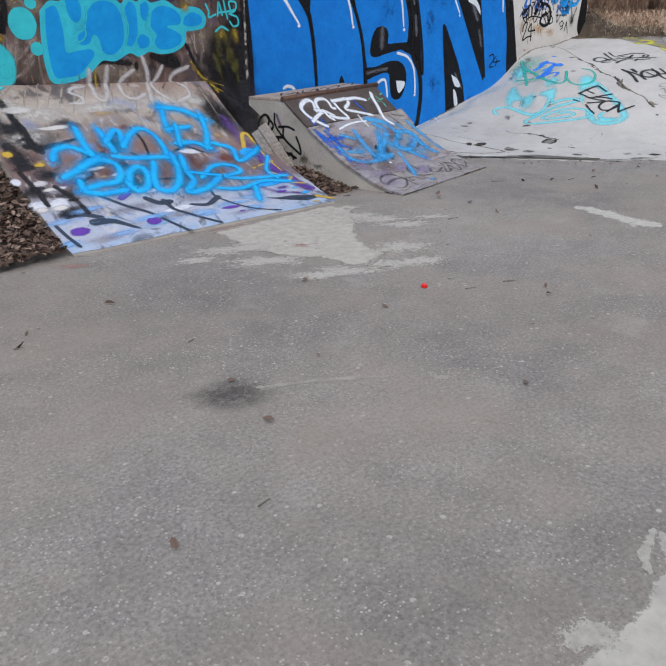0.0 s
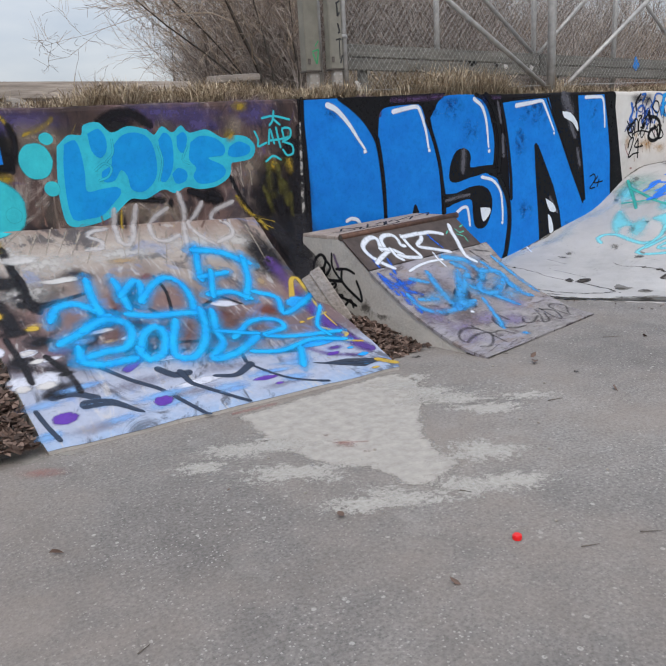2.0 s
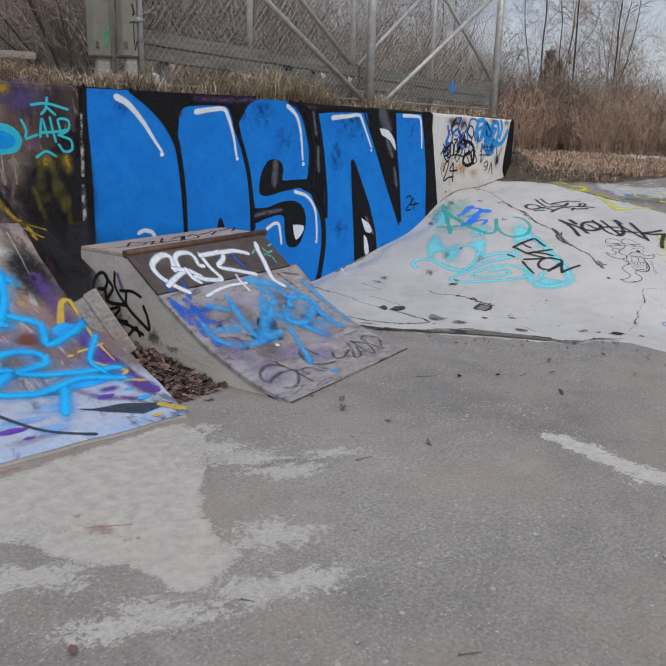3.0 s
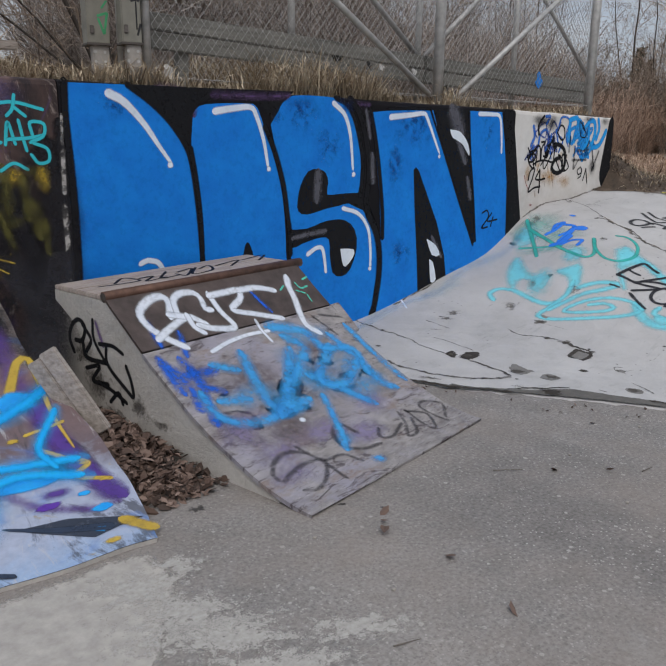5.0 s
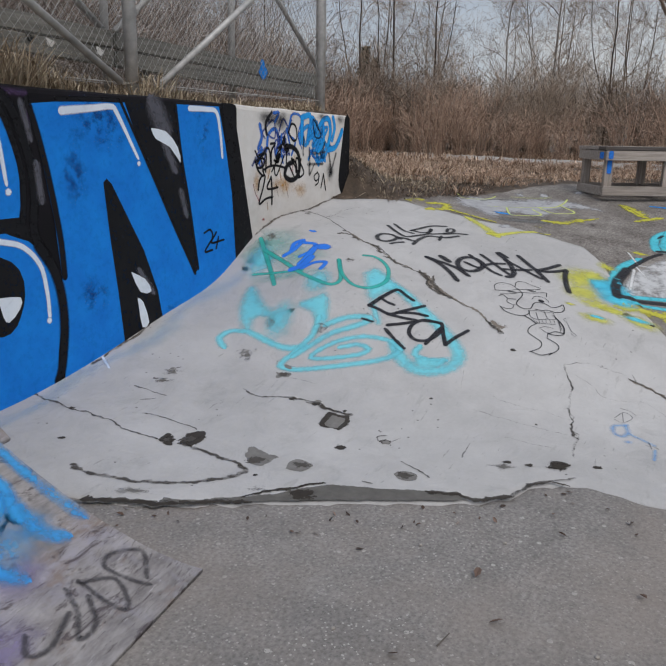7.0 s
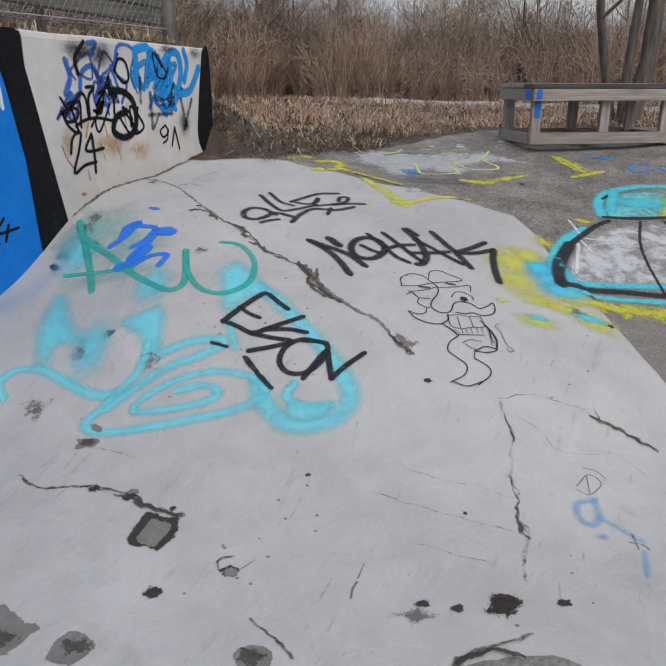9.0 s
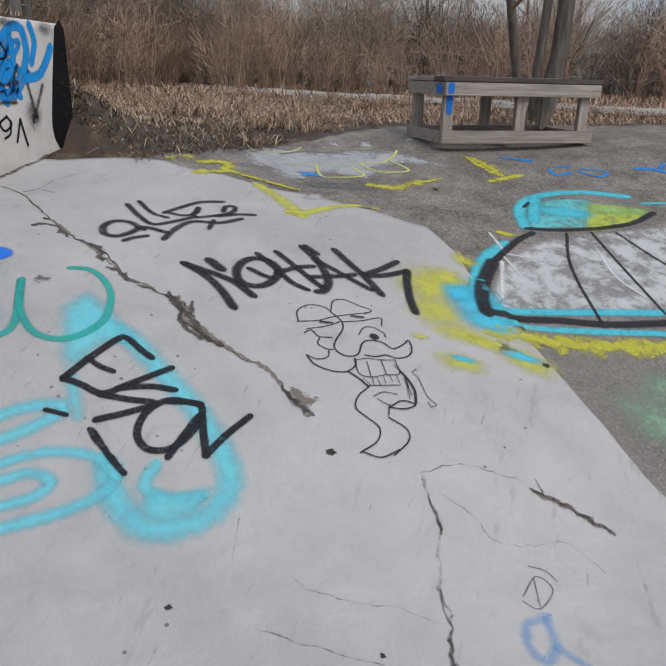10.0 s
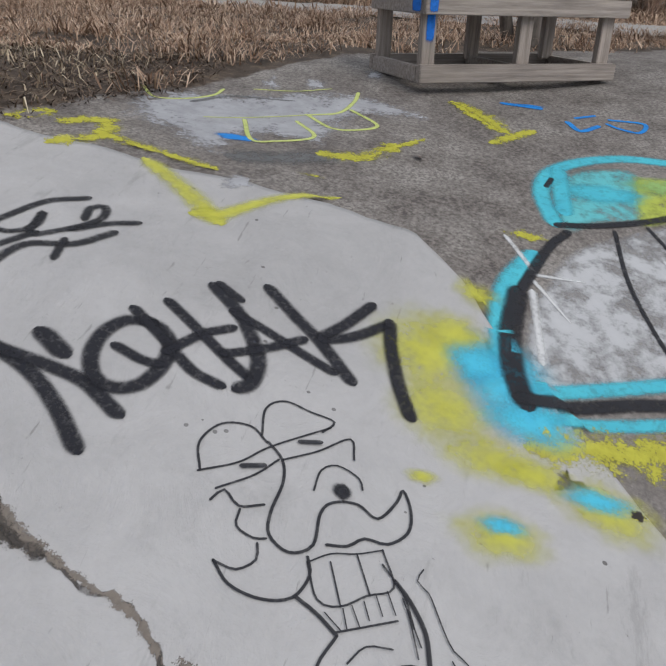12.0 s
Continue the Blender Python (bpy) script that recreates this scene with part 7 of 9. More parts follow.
g.line(0.056, [(0.459, 1.131), (0.431, 1.094), (0.406, 1.028), (0.354, 0.937), (0.335, 0.877), (0.365, 0.831)])
g.line(0.029, [(-0.303, 0.878), (-0.172, 0.901), (-0.042, 0.908), (0.075, 0.901)])
g.line(0.027, [(0.054, 0.961), (0.043, 0.916), (0.047, 0.854)])
g.dot(-0.187, 0.442, 0.025, 0.02)
g.done()
g = Tag("mint_dab", "Q", paint(0.10, 0.55, 0.42, 0.6, 0.9, 0.4), quarter_pipe, "small mint-green dabs", 0.00196)
g.line(0.014, [(0.492, 1.102), (0.502, 1.07), (0.557, 1.073)])
g.line(0.014, [(0.462, 1.062), (0.502, 1.042)])
g.line(0.014, [(0.512, 1.028), (0.504, 0.994)])
g.line(0.014, [(0.565, 1.112), (0.608, 1.121)])
g.line(0.012, [(0.395, 1.098), (0.358, 1.083)])
g.done()
g = Tag("letter_stroke", "Q", paint(0.05, 0.047, 0.055, 0.9, 0.6, 0.5), quarter_pipe, "faint dark looping letters near the lip", 0.00112)
g.line(0.034, [(-0.335, 0.290), (-0.405, 0.330), (-0.497, 0.313), (-0.558, 0.259), (-0.549, 0.214), (-0.486, 0.233), (-0.385, 0.245), (-0.303, 0.219), (-0.383, 0.139), (-0.471, 0.106), (-0.516, 0.127)])
g.line(0.03, [(-0.344, 0.328), (-0.315, 0.205), (-0.323, 0.091)])
g.line(0.03, [(-0.294, 0.213), (-0.200, 0.200), (-0.171, 0.133)])
g.line(0.034, [(-0.019, 0.278), (-0.044, 0.349), (-0.126, 0.324), (-0.153, 0.243), (-0.093, 0.183), (0.006, 0.164)])
g.line(0.03, [(0.098, 0.240), (0.056, 0.196), (0.108, 0.168), (0.232, 0.208)])
g.line(0.03, [(0.299, 0.269), (0.253, 0.195), (0.175, 0.128), (0.244, 0.127), (0.318, 0.207)])
g.line(0.03, [(0.352, 0.262), (0.332, 0.142), (0.347, 0.090), (0.428, 0.192), (0.352, 0.262)])
g.line(0.03, [(0.495, 0.128), (0.585, 0.207), (0.514, 0.269), (0.451, 0.251), (0.454, 0.156), (0.466, 0.106)])
g.line(0.026, [(0.424, 0.910), (0.457, 0.836), (0.473, 0.792)])
g.line(0.022, [(0.478, 0.912), (0.608, 0.872)])
g.done()
g = Tag("side_dirt", "S", broken(0.075, 0.065, 0.058, 0.7, 9, 1.6, 0.6), quarter_pipe, "dark damp stains on the side panel", 0.00056, rough=0.3)
g.dot(1.303, 0.221, 0.28, 0.16)
g.dot(1.187, 0.085, 0.22, 0.1)
g.dot(1.388, 0.346, 0.14, 0.14)
g.dot(0.851, 0.132, 0.12, 0.05)
g.dot(0.589, -0.002, 0.14, 0.035)
g.dot(0.992, 0.174, 0.12, 0.1)
g.done()
g = Tag("tag_stroke", "S", INK, quarter_pipe, "black hand-written tag on the side panel", 0.00112)
g.line(0.03, [(1.476, 0.339), (1.504, 0.396), (1.476, 0.462), (1.419, 0.498), (1.372, 0.470), (1.398, 0.405), (1.451, 0.395)])
g.line(0.028, [(1.388, 0.477), (1.329, 0.418), (1.370, 0.360)])
g.line(0.03, [(1.398, 0.405), (1.374, 0.329), (1.225, 0.328)])
g.line(0.026, [(1.307, 0.510), (1.305, 0.422), (1.225, 0.328)])
g.line(0.026, [(1.264, 0.410), (1.167, 0.418), (1.097, 0.398)])
g.line(0.028, [(1.215, 0.409), (1.209, 0.322), (1.078, 0.232), (1.034, 0.213), (1.043, 0.279), (1.073, 0.340)])
g.line(0.026, [(1.380, 0.276), (1.276, 0.304), (1.336, 0.224), (1.220, 0.230)])
g.line(0.028, [(1.286, 0.225), (1.190, 0.206), (1.090, 0.174)])
g.line(0.026, [(1.206, 0.152), (1.142, 0.207), (1.116, 0.163)])
g.done()
g = Tag("violet_patch", "S", paint(0.16, 0.10, 0.22, 0.9, 0.8, 0.4), quarter_pipe, "violet spray beside the tag", 0.00084)
g.line(0.04, [(1.281, 0.499), (1.241, 0.415)])
g.done()
g = Tag("deck_scribble", "D", INK, quarter_pipe, "black scribbled tag along the deck", 0.00084)
g.line(0.02, [(-0.507, 1.402), (-0.393, 1.383), (-0.287, 1.395), (-0.309, 1.501), (-0.419, 1.412)])
g.line(0.02, [(-0.254, 1.440), (-0.176, 1.441), (-0.280, 1.354), (-0.149, 1.376)])
g.line(0.02, [(-0.058, 1.490), (-0.184, 1.364), (-0.077, 1.366)])
g.line(0.02, [(-0.015, 1.442), (0.096, 1.472), (-0.048, 1.335), (-0.061, 1.402)])
g.line(0.02, [(0.128, 1.476), (-0.003, 1.339), (0.145, 1.361), (0.218, 1.477), (0.126, 1.439)])
g.line(0.02, [(0.249, 1.444), (0.456, 1.495), (0.304, 1.385)])
g.line(0.02, [(0.472, 1.477), (0.688, 1.521), (0.537, 1.407)])
g.done()
# tags on the white wall end
g = Tag("black_end", "W", INK, wall_east, "black band at the wall end", 0.00112)
g.fill([(9.42, 1.49), (9.498, 1.49), (9.498, 0.86), (9.37, 0.90), (9.33, 1.0), (9.345, 1.12), (9.375, 1.28)])
g.done()
g = Tag("rust_run", "W", paint(0.52, 0.27, 0.06, 1.0, 0.55, 0.6, grain=12), wall_east, "orange rust runs on white paint", 0.00098)
g.dot(8.496, 0.998, 0.22, 0.09)
g.dot(8.743, 0.952, 0.12, 0.07)
g.line(0.025, [(8.332, 1.112), (8.308, 1.056)])
g.line(0.025, [(8.457, 1.102), (8.475, 1.041)])
g.line(0.02, [(8.41, 1.007), (8.437, 0.924)])
g.line(0.02, [(8.298, 0.881), (8.304, 0.841)])
g.dot(8.171, 1.031, 0.05, 0.1)
g.line(0.02, [(8.529, 1.016), (8.57, 0.907)])
g.done()
g = Tag("red_run", "W", paint(0.45, 0.05, 0.06, 0.9, 0.7, 0.4), wall_east, "thin red drip", 0.00106)
g.line(0.014, [(8.13, 1.017), (8.155, 0.957), (8.196, 0.905)])
g.line(0.014, [(8.63, 1.129), (8.635, 1.078)])
g.dot(8.248, 0.77, 0.03, 0.015)
g.done()
g = Tag("blue_scribble", "W", paint(0.02, 0.14, 0.55, 0.7, 0.9, 0.35), wall_east, "blue sprayed scribbles", 0.00126)
g.line(0.05, [(8.215, 1.408), (8.236, 1.337), (8.196, 1.267)])
g.line(0.04, [(8.297, 1.263), (8.317, 1.354), (8.404, 1.39), (8.442, 1.306), (8.411, 1.221)])
g.line(0.04, [(8.387, 1.499), (8.443, 1.5), (8.402, 1.445)])
g.line(0.03, [(8.57, 1.37), (8.609, 1.485), (8.688, 1.5), (8.759, 1.469)])
g.line(0.03, [(8.594, 1.341), (8.663, 1.3), (8.615, 1.212)])
g.line(0.02, [(8.736, 1.429), (8.704, 1.349), (8.751, 1.257)])
g.line(0.02, [(8.868, 1.253), (8.926, 1.186), (8.999, 1.19)])
g.line(0.05, [(8.23, 1.248), (8.202, 1.176)])
g.line(0.025, [(8.479, 1.352), (8.475, 1.257), (8.498, 1.158)])
g.line(0.03, [(8.545, 1.39), (8.596, 1.272)])
g.done()
g = Tag("sky_blue_scribble", "W", paint(0.015, 0.30, 0.75, 0.5, 1.0, 0.2), wall_east, "sky-blue bubble letters on the wall end", 0.00154)
g.line(0.06, [(8.759, 1.469), (8.756, 1.369), (8.775, 1.297)])
g.line(0.06, [(8.761, 1.479), (8.862, 1.495), (8.883, 1.43), (8.843, 1.306)])
g.line(0.06, [(8.909, 1.471), (8.942, 1.431), (8.903, 1.347)])
g.line(0.06, [(8.933, 1.326), (9.002, 1.41), (9.087, 1.475), (9.16, 1.465), (9.182, 1.366), (9.147, 1.277)])
g.line(0.07, [(8.989, 1.335), (9.055, 1.291), (9.009, 1.249)])
g.line(0.05, [(9.223, 1.487), (9.249, 1.411), (9.214, 1.321)])
g.line(0.06, [(9.161, 1.243), (9.265, 1.263), (9.34, 1.342), (9.369, 1.387)])
g.line(0.05, [(9.075, 1.41), (9.079, 1.323)])
g.done()
g = Tag("dense_scribble", "W", paint(0.05, 0.09, 0.34, 0.8, 0.8, 0.4), wall_east, "crowded dark blue scribbles", 0.00118)
random.seed(6)
for k in range(6):
    cx, cz = random.uniform(8.02, 8.62), random.uniform(1.20, 1.44)
    g.line(random.uniform(0.02, 0.03), [(cx + 0.08 * math.cos(a * 1.7 + k) + a * 0.012, min(cz + 0.07 * math.sin(a * 2.1 + k * 2.0), 1.50)) for a in range(6)])
g.done()
g = Tag("dense_scribble", "W", paint(0.02, 0.28, 0.72, 0.6, 0.92, 0.25), wall_east, "crowded sky-blue scribbles", 0.00134)
for k in range(8):
    cx, cz = random.uniform(8.72, 9.18), random.uniform(1.18, 1.40)
    g.line(random.uniform(0.03, 0.05), [(cx + 0.07 * math.cos(a * 1.9 + k) + a * 0.012, min(cz + 0.08 * math.sin(a * 2.3 + k * 2.0), 1.47)) for a in range(5)])
g.done()
g = Tag("dense_scribble", "W", INK, wall_east, "thin black scribbles over the tags", 0.00213)
for k in range(6):
    cx, cz = random.uniform(8.05, 9.15), random.uniform(1.08, 1.40)
    g.line(random.uniform(0.014, 0.022), [(cx + 0.06 * math.cos(a * 2.2 + k) + a * 0.014, min(cz + 0.08 * math.sin(a * 1.9 + k * 3.0), 1.48)) for a in range(5)])
g.done()
g = Tag("grey_haze", "W", paint(0.03, 0.03, 0.035, 1.0, 0.8, 0.5, grain=16), wall_east, "soft black overspray", 0.0014)
g.dot(8.314, 1.461, 0.16, 0.07)
g.dot(8.471, 1.446, 0.12, 0.09)
g.line(0.05, [(9.037, 1.192), (9.092, 1.29)])
g.line(0.045, [(8.866, 1.243), (8.868, 1.071)])
g.dot(9.191, 1.07, 0.08, 0.1)
g.line(0.05, [(8.932, 1.218), (9.081, 1.224)])
g.line(0.04, [(9.159, 1.232), (9.211, 1.068)])
g.line(0.04, [(9.276, 1.205), (9.187, 1.047)])
g.line(0.04, [(8.781, 1.328), (8.775, 1.215)])
g.line(0.035, [(8.846, 1.137), (9.065, 1.135)])
g.line(0.03, [(8.886, 1.07), (8.933, 1.132)])
g.dot(9.054, 1.495, 0.1, 0.03)
g.dot(9.343, 1.479, 0.08, 0.05)
g.done()
g = Tag("tag_stroke", "W", INK, wall_east, "overlapping black hand-written tags and numbers", 0.00182)
g.line(0.022, [(8.153, 1.179), (8.18, 1.132), (8.245, 1.136), (8.267, 1.181), (8.205, 1.194), (8.163, 1.169)])
g.line(0.02, [(8.154, 1.241), (8.205, 1.194), (8.297, 1.263)])
g.line(0.022, [(8.197, 1.213), (8.251, 1.228), (8.297, 1.263), (8.331, 1.234), (8.34, 1.148)])
g.line(0.024, [(8.343, 1.29), (8.396, 1.288), (8.352, 1.242), (8.348, 1.148)])
g.line(0.024, [(8.401, 1.174), (8.453, 1.219), (8.435, 1.162), (8.387, 1.175)])
g.line(0.022, [(8.433, 1.259), (8.51, 1.29), (8.545, 1.244), (8.542, 1.155)])
g.line(0.022, [(8.57, 1.37), (8.612, 1.428), (8.669, 1.409), (8.684, 1.33), (8.634, 1.311), (8.57, 1.37)])
g.line(0.05, [(8.55, 1.273), (8.639, 1.26), (8.708, 1.208), (8.721, 1.103), (8.677, 1.043), (8.595, 1.03), (8.525, 1.067), (8.554, 1.135), (8.635, 1.16)])
g.line(0.022, [(8.244, 1.108), (8.31, 1.132), (8.407, 1.139), (8.52, 1.121)])
g.line(0.022, [(8.186, 0.982), (8.205, 1.047), (8.245, 1.076), (8.27, 1.069), (8.246, 0.994), (8.197, 0.885), (8.278, 0.913), (8.363, 0.922)])
g.line(0.022, [(8.344, 1.062), (8.294, 0.99), (8.347, 0.978), (8.428, 0.986)])
g.line(0.024, [(8.348, 1.052), (8.355, 0.953), (8.353, 0.874)])
g.line(0.016, [(8.986, 1.073), (8.936, 1.043), (8.966, 1.007), (9.017, 1.037), (8.986, 1.073)])
g.line(0.016, [(9.009, 1.038), (9.001, 0.993), (8.96, 0.974)])
g.line(0.018, [(9.081, 1.055), (9.044, 0.954)])
g.line(0.018, [(9.081, 1.055), (9.119, 0.931)])
g.line(0.03, [(8.519, 1.333), (8.518, 1.255), (8.56, 1.244)])
g.line(0.03, [(8.351, 1.5), (8.281, 1.426), (8.291, 1.354)])
g.done()
# the concrete bank
g = Tag("blue_drift", "G", paint(0.20, 0.46, 0.72, 1.0, 0.2, 0.4, grain=9), bank, "pale blue overspray along the foot of the wall", 0.00112)
for x in np.arange(5.9, 8.05, 0.13):
    g.dot(float(x), 5.40 + 0.05 * math.sin(x * 7.0), 0.15, 0.085 + 0.03 * math.sin(x * 11.0))
g.done()
g = Tag("white_dab", "G", SNOW, bank, "pale dab of paint", 0.00126)
g.line(0.02, [(6.675, 5.473), (6.606, 5.357)])
g.done()
g = Tag("mint_haze", "G", paint(0.24, 0.52, 0.48, 1.0, 0.5, 0.3, grain=8), bank, "faint mint overspray", 0.00101)
g.dot(8.127, 5.308, 0.28, 0.2, turn=-1.19)
g.dot(8.056, 5.069, 0.25, 0.16, turn=-1.19)
g.dot(7.992, 5.367, 0.14, 0.14, turn=-1.19)
g.dot(7.851, 5.045, 0.3, 0.08, turn=-1.19)
g.done()
g = Tag("green_stroke", "G", paint(0.04, 0.42, 0.37, 0.7, 0.85, 0.15), bank, "sea-green sprayed letters", 0.00182)
g.line(0.045, [(8.12, 5.421), (8.006, 5.303), (7.889, 5.185), (7.747, 5.061)])
g.line(0.035, [(7.826, 5.271), (7.866, 5.125), (7.907, 4.957)])
g.line(0.045, [(8.037, 5.32), (7.97, 5.117), (7.841, 4.874), (7.777, 4.712), (7.794, 4.645), (7.878, 4.652), (8.091, 4.785)])
g.line(0.04, [(8.091, 4.785), (7.946, 4.688), (7.85, 4.574), (7.847, 4.487), (7.905, 4.428), (8.015, 4.404), (8.141, 4.451), (8.221, 4.528), (8.257, 4.611), (8.237, 4.673)])
g.done()
g = Tag("blue_scrawl", "G", paint(0.03, 0.20, 0.78, 0.4, 0.95, 0.1), bank, "bright blue scrawl", 0.00224)
g.line(0.04, [(8.035, 5.171), (8.108, 5.141), (8.198, 5.139), (8.231, 5.14), (8.169, 5.176), (8.092, 5.152)])
g.line(0.04, [(8.204, 5.122), (8.219, 5.04), (8.124, 5.029), (8.058, 5.059)])
g.dot(8.214, 4.979, 0.07, 0.05, turn=-1.19)
g.line(0.06, [(8.159, 5.019), (8.069, 5.01), (7.984, 5.014)])
g.line(0.07, [(7.915, 5.029), (7.959, 4.985), (8.015, 4.983), (8.06, 4.982)])
g.line(0.04, [(7.933, 4.965), (8.01, 4.923), (8.032, 4.852), (7.946, 4.834)])
g.dot(8.375, 5.157, 0.035, 0.02, turn=-1.19)
g.done()
g = Tag("tag_stroke", "G", paint(0.022, 0.022, 0.028, 0.45, 0.95, 0.32, grain=60), bank, "black marker tag EKSON with drips", 0.0028)
g.line(0.0324, [(7.937, 4.186), (7.952, 4.234), (7.975, 4.298), (7.946, 4.32), (7.831, 4.348), (7.723, 4.37)])
g.line(0.0271, [(7.829, 4.351), (7.819, 4.305), (7.821, 4.261)])
g.line(0.0307, [(7.723, 4.37), (7.727, 4.308), (7.73, 4.239), (7.802, 4.189), (7.924, 4.108)])
g.line(0.0307, [(7.771, 4.208), (7.823, 4.13), (7.845, 4.057)])
g.line(0.0307, [(7.723, 4.244), (7.746, 4.161), (7.769, 4.083), (7.702, 4.138), (7.638, 4.206)])
g.line(0.0307, [(7.826, 3.959), (7.8, 4.05), (7.727, 4.09), (7.644, 4.077), (7.606, 4.022), (7.634, 3.962), (7.711, 3.933), (7.801, 3.938), (7.823, 3.975), (7.795, 4.047)])
g.line(0.0307, [(7.606, 3.955), (7.693, 3.949), (7.785, 3.937), (7.726, 3.901), (7.652, 3.858)])
g.line(0.0307, [(7.652, 3.858), (7.746, 3.834), (7.842, 3.799)])
g.line(0.0198, [(7.603, 4.354), (7.613, 4.295)])
g.line(0.0271, [(7.6, 4.201), (7.551, 4.125), (7.508, 4.045)], wob=0.3)
g.done()
g = Tag("tag_stroke", "G", paint(0.024, 0.024, 0.030, 0.6, 0.92, 0.32, grain=60), bank, "black sprayed tag NOHAK", 0.0028)
g.line(0.0516, [(8.499, 4.335), (8.462, 4.23), (8.401, 4.139), (8.324, 4.057)])
g.line(0.0516, [(8.498, 4.329), (8.495, 4.209), (8.483, 4.117), (8.435, 4.026)])
g.line(0.0676, [(8.58, 4.261), (8.55, 4.21)])
g.line(0.0516, [(8.735, 4.083), (8.718, 4.129), (8.655, 4.155), (8.575, 4.148), (8.509, 4.11), (8.494, 4.061), (8.529, 4.014), (8.61, 3.996), (8.684, 4.008), (8.727, 4.047), (8.736, 4.086)])
g.line(0.0419, [(8.619, 4.105), (8.604, 4.044), (8.607, 4.01)])
g.line(0.0442, [(8.762, 4.127), (8.696, 4.029), (8.626, 3.934), (8.61, 3.867)])
g.line(0.0419, [(8.663, 4.003), (8.756, 3.959), (8.813, 3.906)])
g.line(0.0442, [(8.832, 4.068), (8.762, 3.961), (8.705, 3.878), (8.671, 3.821)])
g.line(0.0541, [(8.951, 3.99), (8.882, 3.906), (8.798, 3.842), (8.725, 3.806), (8.651, 3.801), (8.627, 3.815)])
g.line(0.0419, [(8.878, 3.912), (8.848, 3.817), (8.812, 3.718), (8.788, 3.644)])
g.line(0.0419, [(8.72, 3.883), (8.78, 3.812), (8.86, 3.736)])
g.line(0.0516, [(9.018, 3.861), (8.946, 3.777), (8.876, 3.689), (8.782, 3.597)])
g.line(0.0467, [(9.085, 3.598), (8.98, 3.645), (8.891, 3.692), (8.94, 3.618), (9.025, 3.548)])
g.line(0.0516, [(9.034, 3.536), (8.94, 3.517), (8.826, 3.482), (8.732, 3.442)])
g.line(0.0369, [(8.97, 3.982), (8.937, 3.923)])
g.done()
g = Tag("tag_stroke", "G", paint(0.030, 0.030, 0.034, 0.7, 0.88, 0.3), bank, "dark grey slanted tag with faded strokes", 0.00252)
g.line(0.0492, [(8.687, 4.627), (8.723, 4.71), (8.696, 4.765), (8.622, 4.771), (8.554, 4.728), (8.556, 4.677), (8.617, 4.647), (8.707, 4.631), (8.714, 4.541)])
g.line(0.0394, [(8.543, 4.626), (8.584, 4.61), (8.629, 4.579)])
g.line(0.0419, [(8.912, 4.825), (8.815, 4.715), (8.76, 4.621), (8.818, 4.573), (8.952, 4.51)])
g.line(0.0368, [(8.978, 4.803), (8.882, 4.687), (8.868, 4.609)])
g.line(0.0419, [(8.922, 4.641), (9.007, 4.618), (9.135, 4.573), (9.206, 4.49)])
g.line(0.0368, [(8.926, 4.634), (8.934, 4.561), (8.997, 4.526), (9.071, 4.548), (8.963, 4.524)])
g.line(0.0443, [(8.653, 4.506), (8.768, 4.515), (8.892, 4.494), (8.955, 4.39), (9.054, 4.332)])
g.line(0.0344, [(8.871, 4.401), (8.958, 4.421)])
g.line(0.0394, [(9.1, 4.435), (9.161, 4.448), (9.185, 4.415), (9.114, 4.394), (9.019, 4.436), (9.1, 4.364), (9.14, 4.301)])
g.line(0.0368, [(8.953, 4.495), (9.037, 4.429)])
g.done()
g = Tag("doodle_line", "G", paint(0.03, 0.03, 0.035, 0.5, 0.92, 0.2), bank, "loose marker doodle of looping lines", 0.00238)
g.line(0.0073, [(8.369, 3.817), (8.433, 3.842), (8.501, 3.818), (8.523, 3.761), (8.494, 3.716)])
g.line(0.0073, [(8.510, 3.732), (8.590, 3.747), (8.633, 3.715), (8.628, 3.654), (8.623, 3.598), (8.580, 3.615)])
g.line(0.0066, [(8.365, 3.819), (8.418, 3.753), (8.487, 3.705), (8.601, 3.602)])
g.line(0.0066, [(8.340, 3.773), (8.400, 3.715), (8.459, 3.681)])
g.line(0.0066, [(8.464, 3.672), (8.519, 3.612), (8.588, 3.554), (8.532, 3.535)])
g.line(0.0073, [(8.312, 3.774), (8.343, 3.757), (8.319, 3.721), (8.340, 3.677)])
g.line(0.0086, [(8.496, 3.713), (8.462, 3.674), (8.408, 3.657), (8.329, 3.660), (8.281, 3.649), (8.260, 3.605), (8.291, 3.567), (8.364, 3.570), (8.400, 3.553), (8.417, 3.506), (8.399, 3.461), (8.457, 3.431), (8.494, 3.423), (8.445, 3.400), (8.390, 3.399), (8.348, 3.433), (8.343, 3.477), (8.314, 3.505), (8.302, 3.542)])
g.line(0.0059, [(8.415, 3.595), (8.471, 3.593), (8.499, 3.564), (8.485, 3.516), (8.458, 3.503)])
g.line(0.0066, [(8.312, 3.716), (8.276, 3.711), (8.264, 3.675), (8.271, 3.653)])
g.line(0.0079, [(8.196, 3.727), (8.164, 3.688), (8.158, 3.628), (8.179, 3.577), (8.229, 3.558), (8.263, 3.570)])
g.line(0.0066, [(8.196, 3.727), (8.194, 3.685), (8.224, 3.657), (8.255, 3.664)])
g.line(0.0053, [(8.253, 3.568), (8.191, 3.535), (8.193, 3.493), (8.229, 3.452), (8.262, 3.408), (8.331, 3.440)])
g.line(0.0046, [(8.269, 3.528), (8.193, 3.493)])
g.line(0.0046, [(8.304, 3.485), (8.232, 3.447)])
g.line(0.0046, [(8.253, 3.568), (8.286, 3.531), (8.304, 3.485), (8.331, 3.440)])
